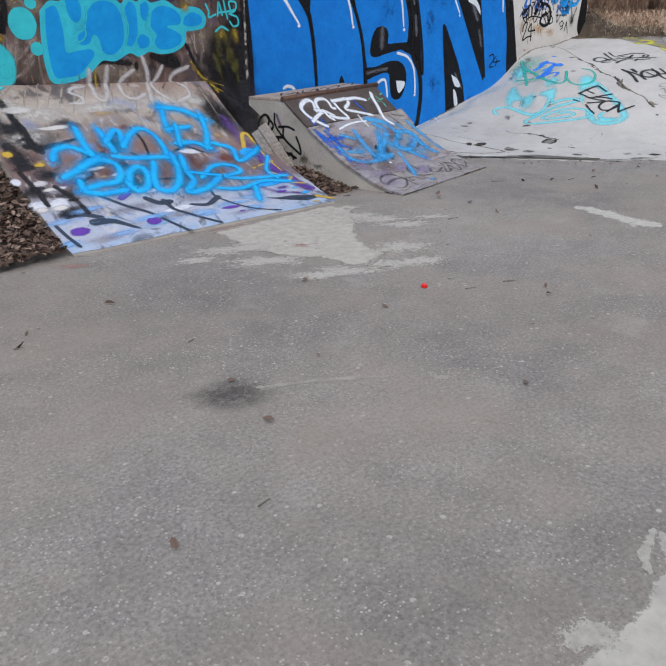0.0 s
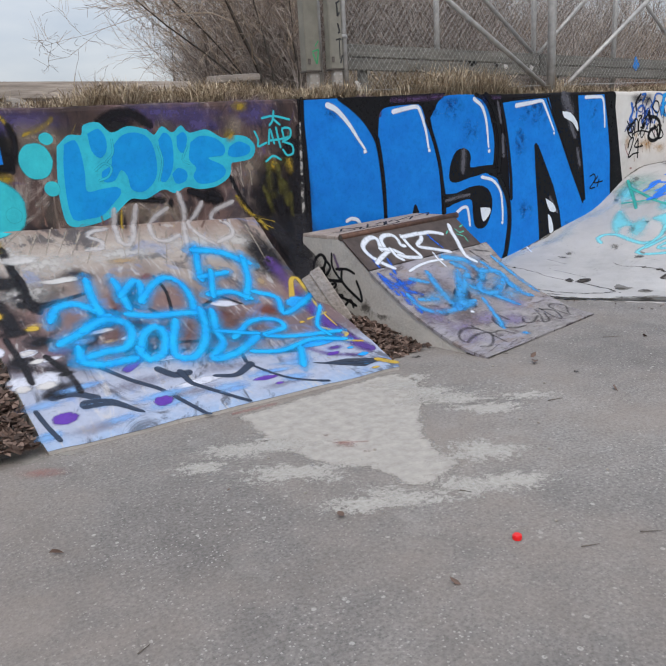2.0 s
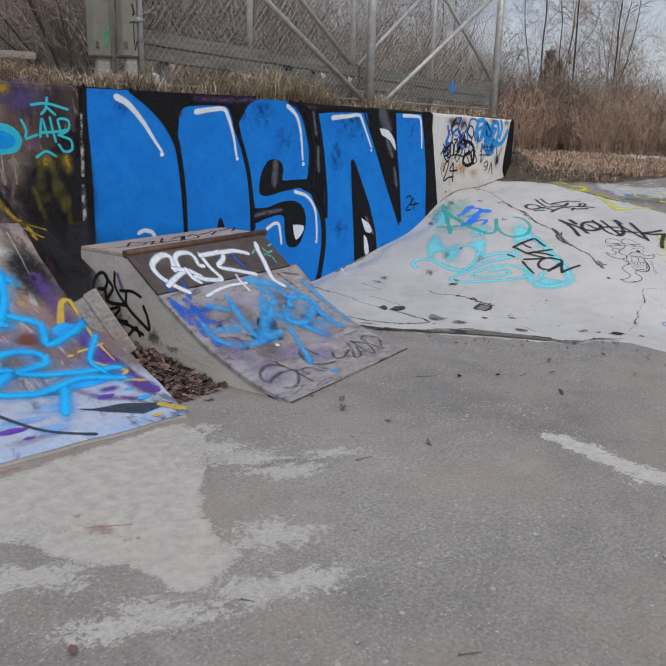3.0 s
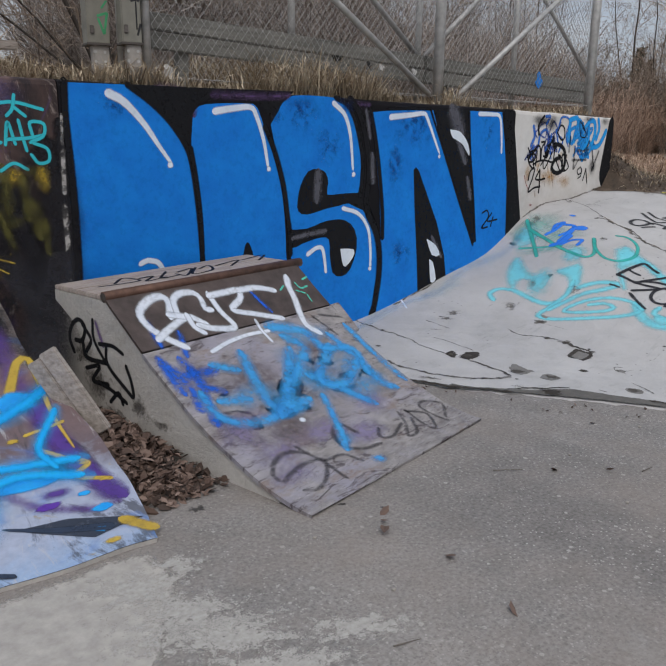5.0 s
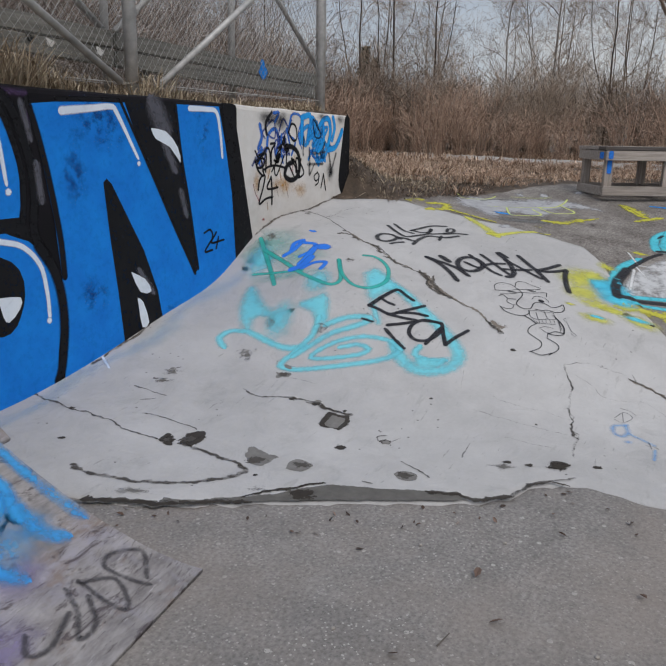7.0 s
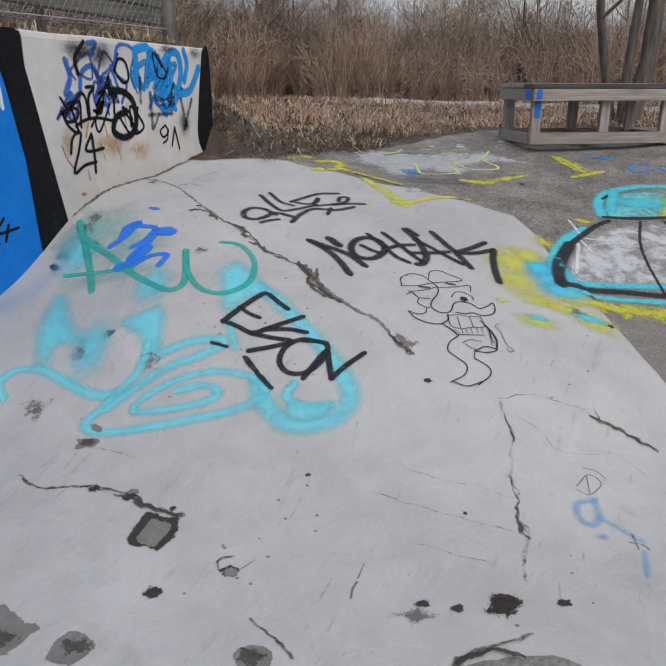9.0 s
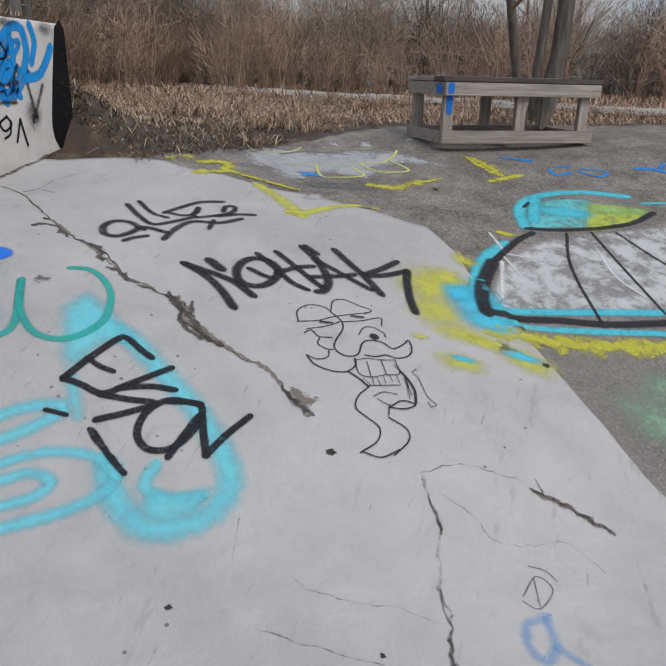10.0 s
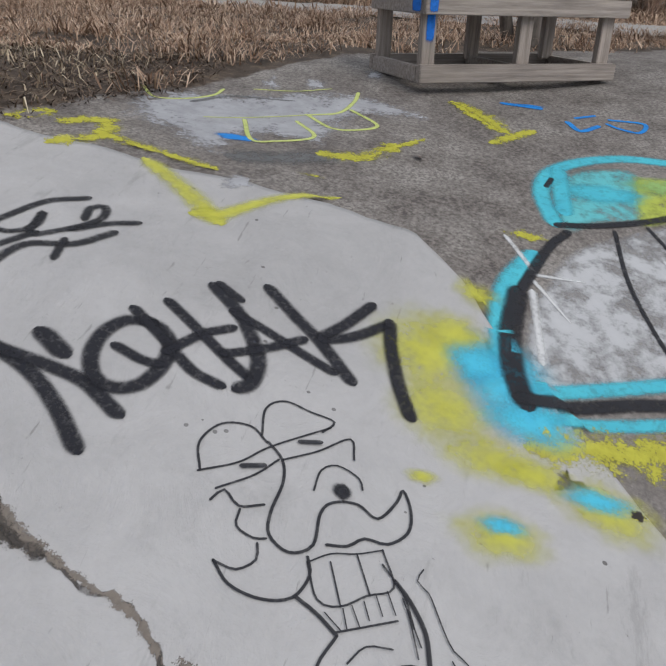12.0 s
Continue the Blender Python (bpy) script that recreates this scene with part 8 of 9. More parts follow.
g.line(0.0099, [(8.182, 3.571), (8.166, 3.530), (8.142, 3.490)])
g.line(0.0053, [(8.146, 3.491), (8.171, 3.447), (8.203, 3.392)])
g.line(0.0073, [(8.138, 3.489), (8.083, 3.509), (8.026, 3.503), (8.000, 3.453), (7.979, 3.412), (7.924, 3.405), (7.855, 3.442)])
g.line(0.0073, [(8.035, 3.394), (8.015, 3.330), (7.970, 3.315), (7.896, 3.344)])
g.line(0.0059, [(8.086, 3.405), (8.044, 3.397)])
g.line(0.0079, [(8.083, 3.400), (8.129, 3.372), (8.137, 3.329), (8.123, 3.329), (8.095, 3.358), (8.081, 3.398)])
g.line(0.0119, [(8.275, 3.407), (8.246, 3.375), (8.198, 3.341), (8.141, 3.326)])
g.line(0.0053, [(8.300, 3.435), (8.257, 3.390), (8.200, 3.362)])
g.line(0.0040, [(8.319, 3.360), (8.292, 3.368), (8.275, 3.345), (8.254, 3.332), (8.212, 3.309), (8.186, 3.290), (8.169, 3.260), (8.151, 3.274), (8.167, 3.290)])
g.line(0.0046, [(8.103, 3.462), (8.140, 3.437), (8.151, 3.393)])
g.line(0.0046, [(8.099, 3.447), (8.090, 3.419), (8.091, 3.400)])
g.line(0.0033, [(8.190, 3.488), (8.159, 3.475)])
g.line(0.0033, [(8.201, 3.474), (8.170, 3.455)])
g.line(0.0033, [(8.216, 3.455), (8.186, 3.440)])
g.line(0.0033, [(8.234, 3.436), (8.202, 3.419)])
g.line(0.0033, [(8.250, 3.418), (8.212, 3.397)])
g.line(0.0040, [(8.246, 3.389), (8.172, 3.346)])
g.line(0.0033, [(8.172, 3.517), (8.152, 3.485)])
g.line(0.0040, [(8.227, 3.377), (8.151, 3.348)])
g.dot(8.437, 3.543, 0.022)
g.line(0.007, [(7.861, 3.436), (7.866, 3.380), (7.921, 3.335)])
g.line(0.016, [(8.411, 3.742), (8.429, 3.705)])
g.line(0.016, [(8.527, 3.651), (8.544, 3.614)])
g.dot(8.432, 3.538, 0.022, 0.02)
g.done()
g = Tag("yellow_spray", "G", paint(0.62, 0.61, 0.09, 1.0, 0.82, 0.2, grain=9), bank, "lemon-yellow spray marks on the bank edge", 0.0014)
g.dot(8.979, 3.426, 0.2, 0.22, turn=-1.36)
g.dot(8.79, 3.365, 0.17, 0.15, turn=-1.36)
g.dot(8.684, 3.25, 0.18, 0.1, turn=-1.36)
g.dot(8.67, 3.141, 0.14, 0.07, turn=-1.36)
g.dot(9.304, 3.317, 0.09, 0.1, turn=-1.36)
g.dot(8.553, 3.391, 0.05, 0.03, turn=-1.36)
g.dot(8.467, 3.213, 0.13, 0.09, turn=-1.36)
g.dot(8.644, 2.975, 0.15, 0.12, turn=-1.36)
g.dot(9.091, 3.363, 0.12, 0.12, turn=-1.36)
g.line(0.15, [(9.527, 4.41), (9.414, 4.261), (9.304, 4.138)], taper=(0.6, 1.0))
g.line(0.13, [(9.304, 4.138), (9.332, 4.094), (9.44, 4.034), (9.545, 3.954), (9.631, 3.853)], taper=(1.0, 0.25))
g.done()
g = Tag("cyan_spray", "G", paint(0.09, 0.58, 0.78, 0.9, 0.92, 0.15), bank, "bright cyan spray clouds on the bank edge", 0.00182)
g.dot(8.981, 3.231, 0.19, 0.22, turn=-1.36)
g.dot(8.851, 3.146, 0.16, 0.11, turn=-1.36)
g.dot(8.493, 3.212, 0.07, 0.035, turn=-1.36)
g.dot(8.664, 3.005, 0.11, 0.05, turn=-1.36)
g.dot(8.999, 3.3, 0.1, 0.1, turn=-1.36)
g.done()
g = Tag("blue_scrawl", "G", paint(0.22, 0.42, 0.72, 1.0, 0.48, 0.4, grain=10), bank, "pale blue faded scribble", 0.0014)
g.line(0.045, [(7.52, 2.869), (7.47, 2.913), (7.397, 2.902), (7.368, 2.861), (7.433, 2.842), (7.503, 2.863)])
g.dot(7.319, 2.826, 0.035, 0.025, turn=-1.19)
g.line(0.04, [(7.419, 2.83), (7.386, 2.774), (7.353, 2.722)])
g.line(0.03, [(7.29, 2.706), (7.183, 2.696)])
g.done()
g = Tag("thin_scrawl", "G", paint(0.10, 0.10, 0.11, 0.7, 0.6, 0.4), bank, "thin pencil-like scratches", 0.0014)
g.line(0.007, [(7.574, 2.927), (7.66, 2.898), (7.63, 2.852), (7.544, 2.883), (7.554, 2.926)])
g.line(0.007, [(7.689, 2.918), (7.692, 2.874), (7.667, 2.842)])
g.line(0.007, [(7.647, 2.903), (7.554, 2.883)])
g.line(0.008, [(7.325, 2.748), (7.331, 2.711), (7.313, 2.694)])
g.line(0.008, [(7.372, 2.743), (7.302, 2.722)])
g.line(0.01, [(6.768, 3.424), (6.804, 3.433), (6.832, 3.432)])
g.line(0.007, [(7.444, 4.582), (7.468, 4.554), (7.459, 4.503), (7.433, 4.511)])
g.line(0.008, [(8.782, 5.279), (8.853, 5.25), (8.864, 5.179)])
g.done()
g = Tag("cyan_stroke", "G", paint(0.19, 0.66, 0.76, 1.0, 0.85, 0.2, grain=9), bank, "large pale cyan sprayed outlines", 0.00112)
g.line(0.13, [(7.989, 4.430), (7.990, 4.308), (7.913, 4.153), (7.807, 3.968), (7.686, 3.822), (7.587, 3.754), (7.481, 3.762), (7.396, 3.837), (7.376, 3.929), (7.438, 4.039), (7.499, 4.093)])
g.line(0.07, [(7.553, 3.976), (7.490, 3.971), (7.474, 3.894), (7.512, 3.820)])
g.line(0.075, [(7.113, 4.987), (7.163, 5.048), (7.247, 5.037), (7.286, 4.939), (7.266, 4.812), (7.249, 4.665), (7.283, 4.569)])
g.line(0.07, [(7.492, 4.582), (7.386, 4.557), (7.290, 4.574), (7.189, 4.598), (7.115, 4.599), (7.119, 4.500), (7.220, 4.316), (7.339, 4.143), (7.424, 4.068), (7.481, 4.060)])
g.line(0.07, [(7.482, 4.510), (7.563, 4.440), (7.629, 4.347), (7.626, 4.307), (7.528, 4.369), (7.425, 4.463), (7.317, 4.526), (7.223, 4.569)])
g.line(0.06, [(7.495, 4.067), (7.526, 4.143), (7.491, 4.272), (7.396, 4.395), (7.287, 4.469), (7.232, 4.472), (7.268, 4.370), (7.350, 4.244), (7.413, 4.211), (7.418, 4.282), (7.368, 4.354)])
g.done()
g = Tag("cyan_haze", "G", paint(0.19, 0.66, 0.76, 1.0, 0.85, 0.2, grain=8), bank, "soft cyan sprayed fillings", 0.00095)
g.fill([(7.715, 5.261), (7.747, 5.184), (7.562, 4.971), (7.474, 4.817), (7.398, 4.822), (7.396, 4.939), (7.296, 4.889), (7.253, 4.970), (7.407, 5.124), (7.588, 5.228)], fade=0.08, cut=0.05)
g.fill([(7.656, 4.712), (7.721, 4.654), (7.640, 4.569), (7.478, 4.500), (7.432, 4.572), (7.503, 4.665), (7.523, 4.766), (7.584, 4.792)], fade=0.06, cut=0.05)
g.fill([(8.000, 4.589), (8.152, 4.542), (8.086, 4.382), (7.970, 4.205), (7.897, 4.316), (7.768, 4.342), (7.759, 4.430)], fade=0.08, cut=0.05)
g.fill([(7.763, 4.424), (7.777, 4.347), (7.639, 4.229), (7.584, 4.246), (7.612, 4.299)], fade=0.05, cut=0.05)
g.fill([(7.400, 3.975), (7.495, 3.961), (7.528, 3.861), (7.589, 3.784), (7.457, 3.786), (7.382, 3.865)], fade=0.05, cut=0.05)
g.dot(7.954, 5.307, 0.2, 0.12, turn=0.4)
g.dot(7.436, 4.820, 0.2, 0.12, turn=0.4)
g.dot(7.804, 4.775, 0.2, 0.12, turn=0.4)
g.done()
g = Tag("crack", "G", paint(0.075, 0.066, 0.06, 0.7, 0.85, 0.6, grain=26), bank, "dark jagged crack across the bank", 0.0009)
g.line(0.014, [(8.775, 5.430), (8.747, 5.254), (8.551, 4.972), (8.439, 4.764), (8.391, 4.625), (8.297, 4.478), (8.257, 4.345), (8.251, 4.263)], wob=0.8)
g.line(0.022, [(8.251, 4.263), (8.232, 4.205), (8.170, 4.129), (8.110, 4.020)], wob=0.9)
g.line(0.014, [(8.110, 4.020), (8.080, 3.926), (8.069, 3.851), (8.011, 3.745)], wob=0.9)
g.line(0.024, [(8.011, 3.745), (7.954, 3.667), (7.933, 3.628)], wob=0.9)
g.line(0.016, [(7.755, 3.185), (7.705, 3.168)], wob=0.9)
g.line(0.018, [(7.347, 3.079), (7.249, 3.059), (7.214, 3.028)], wob=0.9)
g.line(0.02, [(7.970, 2.919), (7.976, 2.864), (7.966, 2.808), (7.937, 2.739), (7.913, 2.689)], wob=0.9)
g.line(0.014, [(8.014, 2.923), (7.975, 2.894)], wob=0.8)
g.line(0.016, [(6.225, 5.487), (6.219, 5.361), (6.198, 5.222), (6.212, 5.103), (6.207, 4.943), (6.196, 4.807), (6.206, 4.663)], wob=0.9)
g.line(0.03, [(6.229, 4.547), (6.230, 4.448), (6.220, 4.332), (6.217, 4.205)], wob=0.8)
g.line(0.045, [(6.208, 4.188), (6.179, 4.155), (6.107, 4.166), (6.042, 4.218)], wob=0.7)
g.line(0.035, [(6.042, 4.218), (5.940, 4.324), (5.871, 4.458), (5.831, 4.606), (5.806, 4.721), (5.817, 4.770)], wob=0.8)
g.line(0.014, [(6.832, 4.634), (6.812, 4.532), (6.849, 4.439), (6.885, 4.368), (6.904, 4.241), (6.877, 4.157)], wob=0.8)
g.line(0.03, [(6.883, 4.206), (6.876, 4.113), (6.881, 4.039)], wob=0.8)
g.line(0.012, [(6.526, 5.100), (6.551, 4.913)], wob=0.8)
g.line(0.01, [(6.354, 4.885), (6.383, 4.752), (6.374, 4.578)], wob=0.8)
g.line(0.01, [(6.498, 4.939), (6.451, 4.984)], wob=0.6)
g.line(0.012, [(6.591, 3.632), (6.557, 3.554), (6.511, 3.474)], wob=0.6)
g.line(0.03, [(6.415, 3.239), (6.474, 3.184), (6.548, 3.132), (6.656, 3.102)], wob=0.9)
g.line(0.014, [(6.656, 3.102), (6.740, 3.033), (6.821, 2.960)], wob=0.9)
g.line(0.012, [(6.332, 3.684), (6.335, 3.648)])
g.line(0.014, [(6.654, 5.079), (6.678, 5.021)], wob=0.7)
g.line(0.012, [(6.765, 5.062), (6.809, 5.033)], wob=0.7)
g.line(0.012, [(6.882, 4.286), (6.886, 4.187), (6.873, 4.050)], wob=0.9)
g.line(0.012, [(6.733, 3.818), (6.768, 3.829), (6.791, 3.800)], wob=0.5)
g.line(0.026, [(8.253, 4.284), (8.217, 4.212), (8.160, 4.151), (8.120, 4.079), (8.093, 4.013)], wob=1.2)
g.line(0.03, [(7.990, 3.713), (7.955, 3.679), (7.927, 3.643)], wob=1.2)
g.done()
g = Tag("hair_crack", "G", paint(0.13, 0.12, 0.11, 0.9, 0.6, 0.85, grain=18), bank, "faint broken hairline cracks", 0.00088)
g.line(0.008, [(8.778, 5.275), (9.033, 5.258), (9.166, 5.204)], wob=0.6)
g.line(0.008, [(7.847, 3.252), (7.794, 3.220), (7.714, 3.170), (7.577, 3.152), (7.442, 3.116), (7.398, 3.090), (7.281, 3.066), (7.218, 3.029), (7.102, 3.018), (7.035, 3.003)], wob=0.7)
g.line(0.007, [(7.875, 3.258), (7.962, 3.149), (7.985, 3.064), (7.989, 2.949)], wob=0.7)
g.line(0.005, [(7.817, 3.182), (7.796, 3.080), (7.741, 3.018), (7.774, 2.902), (7.829, 2.814), (7.753, 2.712)], wob=0.7)
g.line(0.006, [(7.375, 3.483), (7.359, 3.426), (7.381, 3.290), (7.398, 3.109)], wob=0.7)
g.line(0.006, [(7.213, 3.531), (7.217, 3.369), (7.218, 3.309), (7.231, 3.081)], wob=0.7)
g.line(0.006, [(7.055, 3.320), (7.045, 3.207), (7.051, 3.113)], wob=0.7)
g.line(0.006, [(7.486, 3.691), (7.345, 3.646)], wob=0.5)
g.line(0.007, [(7.030, 4.541), (7.042, 4.449), (7.044, 4.329)], wob=0.7)
g.line(0.005, [(6.992, 4.539), (6.872, 4.527)], wob=0.7)
g.line(0.008, [(6.912, 3.441), (6.845, 3.435)])
g.line(0.008, [(6.745, 3.760), (6.806, 3.737)])
g.line(0.014, [(7.859, 3.250), (7.794, 3.220), (7.732, 3.173), (7.611, 3.161), (7.506, 3.140), (7.415, 3.093), (7.313, 3.073), (7.226, 3.030), (7.115, 3.025), (7.021, 3.003)], wob=0.8)
g.done()
g = Tag("chip_rim", "G", CHIP_RIM, bank, "dark broken rim of a chipped hollow", 0.00106, rough=0.25)
g.fill([(6.719, 4.155), (6.864, 4.167), (6.884, 4.026), (6.812, 3.988), (6.718, 4.002), (6.698, 4.120)], fade=0.02, cut=0.05, smooth=False)
g.dot(7.503, 4.789, 0.035, 0.05, turn=0.47)
g.dot(6.738, 3.779, 0.045, 0.05, turn=0.47)
g.dot(6.579, 3.922, 0.04, 0.045, turn=0.47)
g.dot(7.818, 3.527, 0.022, 0.028, turn=0.47)
g.fill([(6.198, 4.662), (6.292, 4.670), (6.256, 4.575), (6.191, 4.556), (6.166, 4.593)], fade=0.02, cut=0.05)
g.fill([(6.213, 4.553), (6.326, 4.600), (6.399, 4.531), (6.328, 4.473), (6.225, 4.483)], fade=0.02, cut=0.05)
g.dot(6.904, 3.040, 0.07, 0.08, turn=0.47)
g.dot(6.837, 3.152, 0.03, 0.04, turn=0.47)
g.dot(6.818, 3.241, 0.025, 0.035, turn=0.47)
g.dot(6.969, 2.897, 0.025, 0.035, turn=0.47)
g.dot(7.248, 3.230, 0.012, 0.012, turn=0.47)
g.dot(7.194, 3.749, 0.014, 0.02, turn=0.47)
g.dot(6.201, 5.198, 0.025, 0.03, turn=0.47)
g.dot(5.967, 4.997, 0.02, 0.04, turn=0.47)
g.dot(6.163, 4.093, 0.02, 0.02, turn=0.47)
g.dot(8.551, 5.001, 0.02, 0.03, turn=0.47)
g.dot(6.878, 4.365, 0.03, 0.04, turn=0.47)
g.dot(6.887, 4.238, 0.03, 0.045, turn=0.47)
g.dot(6.900, 4.077, 0.02, 0.02, turn=0.47)
g.dot(8.663, 2.915, 0.025, 0.03, turn=0.47)
g.done()
g = Tag("chip", "G", CHIP_FILL, bank, "grey mortar patch in a chipped hollow", 0.0014, rough=0.2)
g.fill([(6.754, 4.121), (6.840, 4.130), (6.854, 4.039), (6.811, 4.019), (6.732, 4.019), (6.716, 4.089)], fade=0.012, cut=0.05, smooth=False)
g.dot(6.735, 3.777, 0.034, 0.038, turn=0.47)
g.fill([(6.283, 4.250), (6.365, 4.286), (6.400, 4.245), (6.367, 4.158), (6.385, 4.085), (6.315, 4.095), (6.243, 4.094), (6.228, 4.173)], fade=0.03, cut=0.05)
g.fill([(6.260, 4.025), (6.342, 4.052), (6.396, 4.018), (6.375, 3.923), (6.314, 3.921), (6.263, 3.947)], fade=0.03, cut=0.05)
g.fill([(6.443, 3.621), (6.497, 3.623), (6.530, 3.576), (6.522, 3.518), (6.456, 3.497), (6.415, 3.556)], fade=0.03, cut=0.05)
g.fill([(7.056, 4.610), (7.104, 4.485), (7.050, 4.484), (6.995, 4.556)], fade=0.02, cut=0.05, smooth=False)
g.fill([(7.111, 4.601), (7.151, 4.577), (7.132, 4.509), (7.097, 4.531)], fade=0.02, cut=0.05)
g.dot(6.885, 4.368, 0.025, 0.035, turn=0.47)
g.dot(6.912, 4.242, 0.025, 0.035, turn=0.47)
g.done()
# the hollows are flat: their inner shade is put on as dark dots
g = Tag("chip_shadow", "G", broken(0.09, 0.08, 0.073, 0.8, 20, 1.6), bank, "broken dark shade painted in the middle of the mended hollows", 0.0017, rough=0.3)
g.dot(6.280, 4.174, 0.05, 0.07, turn=0.47)
g.dot(6.337, 3.979, 0.05, 0.07, turn=0.47)
g.dot(6.471, 3.570, 0.05, 0.06, turn=0.47)
g.dot(7.057, 4.539, 0.035, 0.05, turn=0.47)
g.dot(6.285, 4.543, 0.06, 0.07, turn=0.47)
g.dot(6.226, 4.620, 0.04, 0.05, turn=0.47)
g.done()
g = Tag("rubble", "G", broken(0.24, 0.205, 0.175, 0.85, 42, 2.6, 0.3), bank, "crumbled concrete along the crack", 0.00084)
g.line(0.05, [(8.237, 4.217), (8.157, 4.141), (8.119, 4.067), (8.104, 3.987)], wob=0.9)
g.fill([(8.018, 3.760), (8.042, 3.726), (8.025, 3.664), (8.069, 3.645), (8.027, 3.620), (7.997, 3.647), (7.934, 3.637), (7.947, 3.676), (7.986, 3.725)], fade=0.03, cut=0.05)
g.line(0.05, [(8.251, 4.263), (8.227, 4.202), (8.170, 4.129), (8.110, 4.020)], wob=0.7)
g.line(0.03, [(8.110, 4.020), (8.069, 3.851), (8.011, 3.745)], wob=0.7)
g.fill([(8.028, 3.764), (8.040, 3.712), (8.018, 3.655), (8.066, 3.611), (8.038, 3.590), (7.971, 3.624), (7.922, 3.616), (7.929, 3.659), (7.975, 3.715)], fade=0.03, cut=0.05)
g.line(0.025, [(8.551, 4.972), (8.439, 4.764), (8.297, 4.478), (8.257, 4.345)], wob=0.7)
g.line(0.035, [(7.970, 2.919), (7.966, 2.808), (7.927, 2.726)], wob=0.7)
g.done()
g = Tag("crack_crumb", "G", broken(0.10, 0.088, 0.078, 0.85, 44, 2.6, 0.3), bank, "dark gaps and crumbs along the crack", 0.00118)
g.line(0.05, [(8.489, 4.996), (8.514, 4.934), (8.463, 4.840)], wob=0.9)
g.line(0.045, [(8.448, 4.774), (8.410, 4.665), (8.354, 4.613)], wob=0.9)
g.line(0.04, [(8.305, 4.552), (8.307, 4.501), (8.267, 4.435)], wob=0.9)
g.line(0.03, [(8.249, 4.398), (8.252, 4.355)], wob=0.9)
g.line(0.045, [(8.261, 4.289), (8.218, 4.231), (8.192, 4.148), (8.126, 4.092)], wob=0.9)
g.line(0.03, [(8.261, 4.195), (8.209, 4.150)], wob=0.9)
g.line(0.035, [(8.159, 4.176), (8.118, 4.124), (8.103, 4.057)], wob=0.9)
g.done()
g = Tag("smudge", "G", broken(0.16, 0.15, 0.14, 0.7, 26, 2.6, 0.5), bank, "grey speckled smudges and rubbed dirt", 0.00106, rough=0.4)
g.dot(7.405, 4.863, 0.07, 0.06, turn=0.47)
g.dot(7.120, 4.828, 0.09, 0.07, turn=0.47)
g.dot(7.434, 4.541, 0.06, 0.07, turn=0.47)
g.dot(6.757, 5.040, 0.05, 0.07, turn=0.47)
g.dot(6.659, 5.016, 0.03, 0.09, turn=0.47)
g.dot(6.071, 4.013, 0.03, 0.05, turn=0.47)
g.dot(5.802, 4.425, 0.04, 0.12, turn=0.47)
g.dot(7.403, 4.848, 0.06, 0.05, turn=0.47)
g.dot(8.737, 5.415, 0.1, 0.06, turn=0.47)
g.dot(8.125, 4.731, 0.06, 0.05, turn=0.47)
g.dot(8.175, 5.366, 0.09, 0.06, turn=0.47)
g.dot(8.686, 3.066, 0.06, 0.05, turn=0.47)
g.dot(6.768, 3.246, 0.04, 0.1, turn=0.47)
g.done()
g = Tag("wall_foot", "G", paint(0.10, 0.075, 0.055, 0.8, 0.85, 0.6, grain=30), bank, "dark dirt line along the foot of the wall", 0.00101)
g.line(0.035, [(8.16, 5.478), (8.5, 5.474), (8.9, 5.478), (9.3, 5.47)], wob=0.6)
g.line(0.03, [(6.6, 5.48), (6.9, 5.476), (7.05, 5.48)], wob=0.8)
g.done()
# mended edge and worn ground
g = Tag("mortar_strip", "G", broken(0.13, 0.122, 0.113, 0.97, 12, 0.9, 0.25), bank, "dark mortar strip along the foot of the bank", 0.00168)
g.fill([(5.657, 4.535), (5.776, 4.349), (5.889, 4.160), (5.821, 4.304), (5.950, 4.100), (6.081, 3.948), (6.182, 3.874), (6.264, 3.785), (6.331, 3.599), (6.436, 3.401), (6.459, 3.316), (6.418, 3.247), (6.357, 3.308), (6.253, 3.478), (6.107, 3.722), (6.006, 3.892), (5.893, 4.050), (5.764, 4.246), (5.826, 4.110), (5.719, 4.297), (5.627, 4.504)], fade=0.035, cut=0.04, smooth=False)
g.line(0.07, [(5.642, 4.519), (5.748, 4.323), (5.855, 4.133), (5.792, 4.275), (5.921, 4.075)], wob=0.9)
g.done()
g = Tag("mortar_grit", "G", GRIT, bank, "black crumbs and dirt along the mortar", 0.00224)
g.line(0.06, [(5.656, 4.503), (5.748, 4.326), (5.844, 4.173), (5.959, 3.997)], wob=0.8)
g.line(0.03, [(5.997, 4.028), (6.129, 3.910), (6.238, 3.821)], wob=0.8)
g.dot(6.120, 3.833, 0.07, 0.09, turn=0.47)
g.line(0.05, [(6.400, 3.418), (6.428, 3.335), (6.418, 3.247), (6.517, 3.153)], wob=0.8)
g.line(0.03, [(6.656, 3.102), (6.723, 3.028), (6.734, 2.971)], wob=0.8)
g.dot(6.891, 3.037, 0.06, 0.07, turn=0.47)
g.done()
g = Tag("pale_wear", "G", broken(0.43, 0.40, 0.37, 0.92, 11, 1.0, 0.35), ground, "pale cement wash on the asphalt", 0.00084)
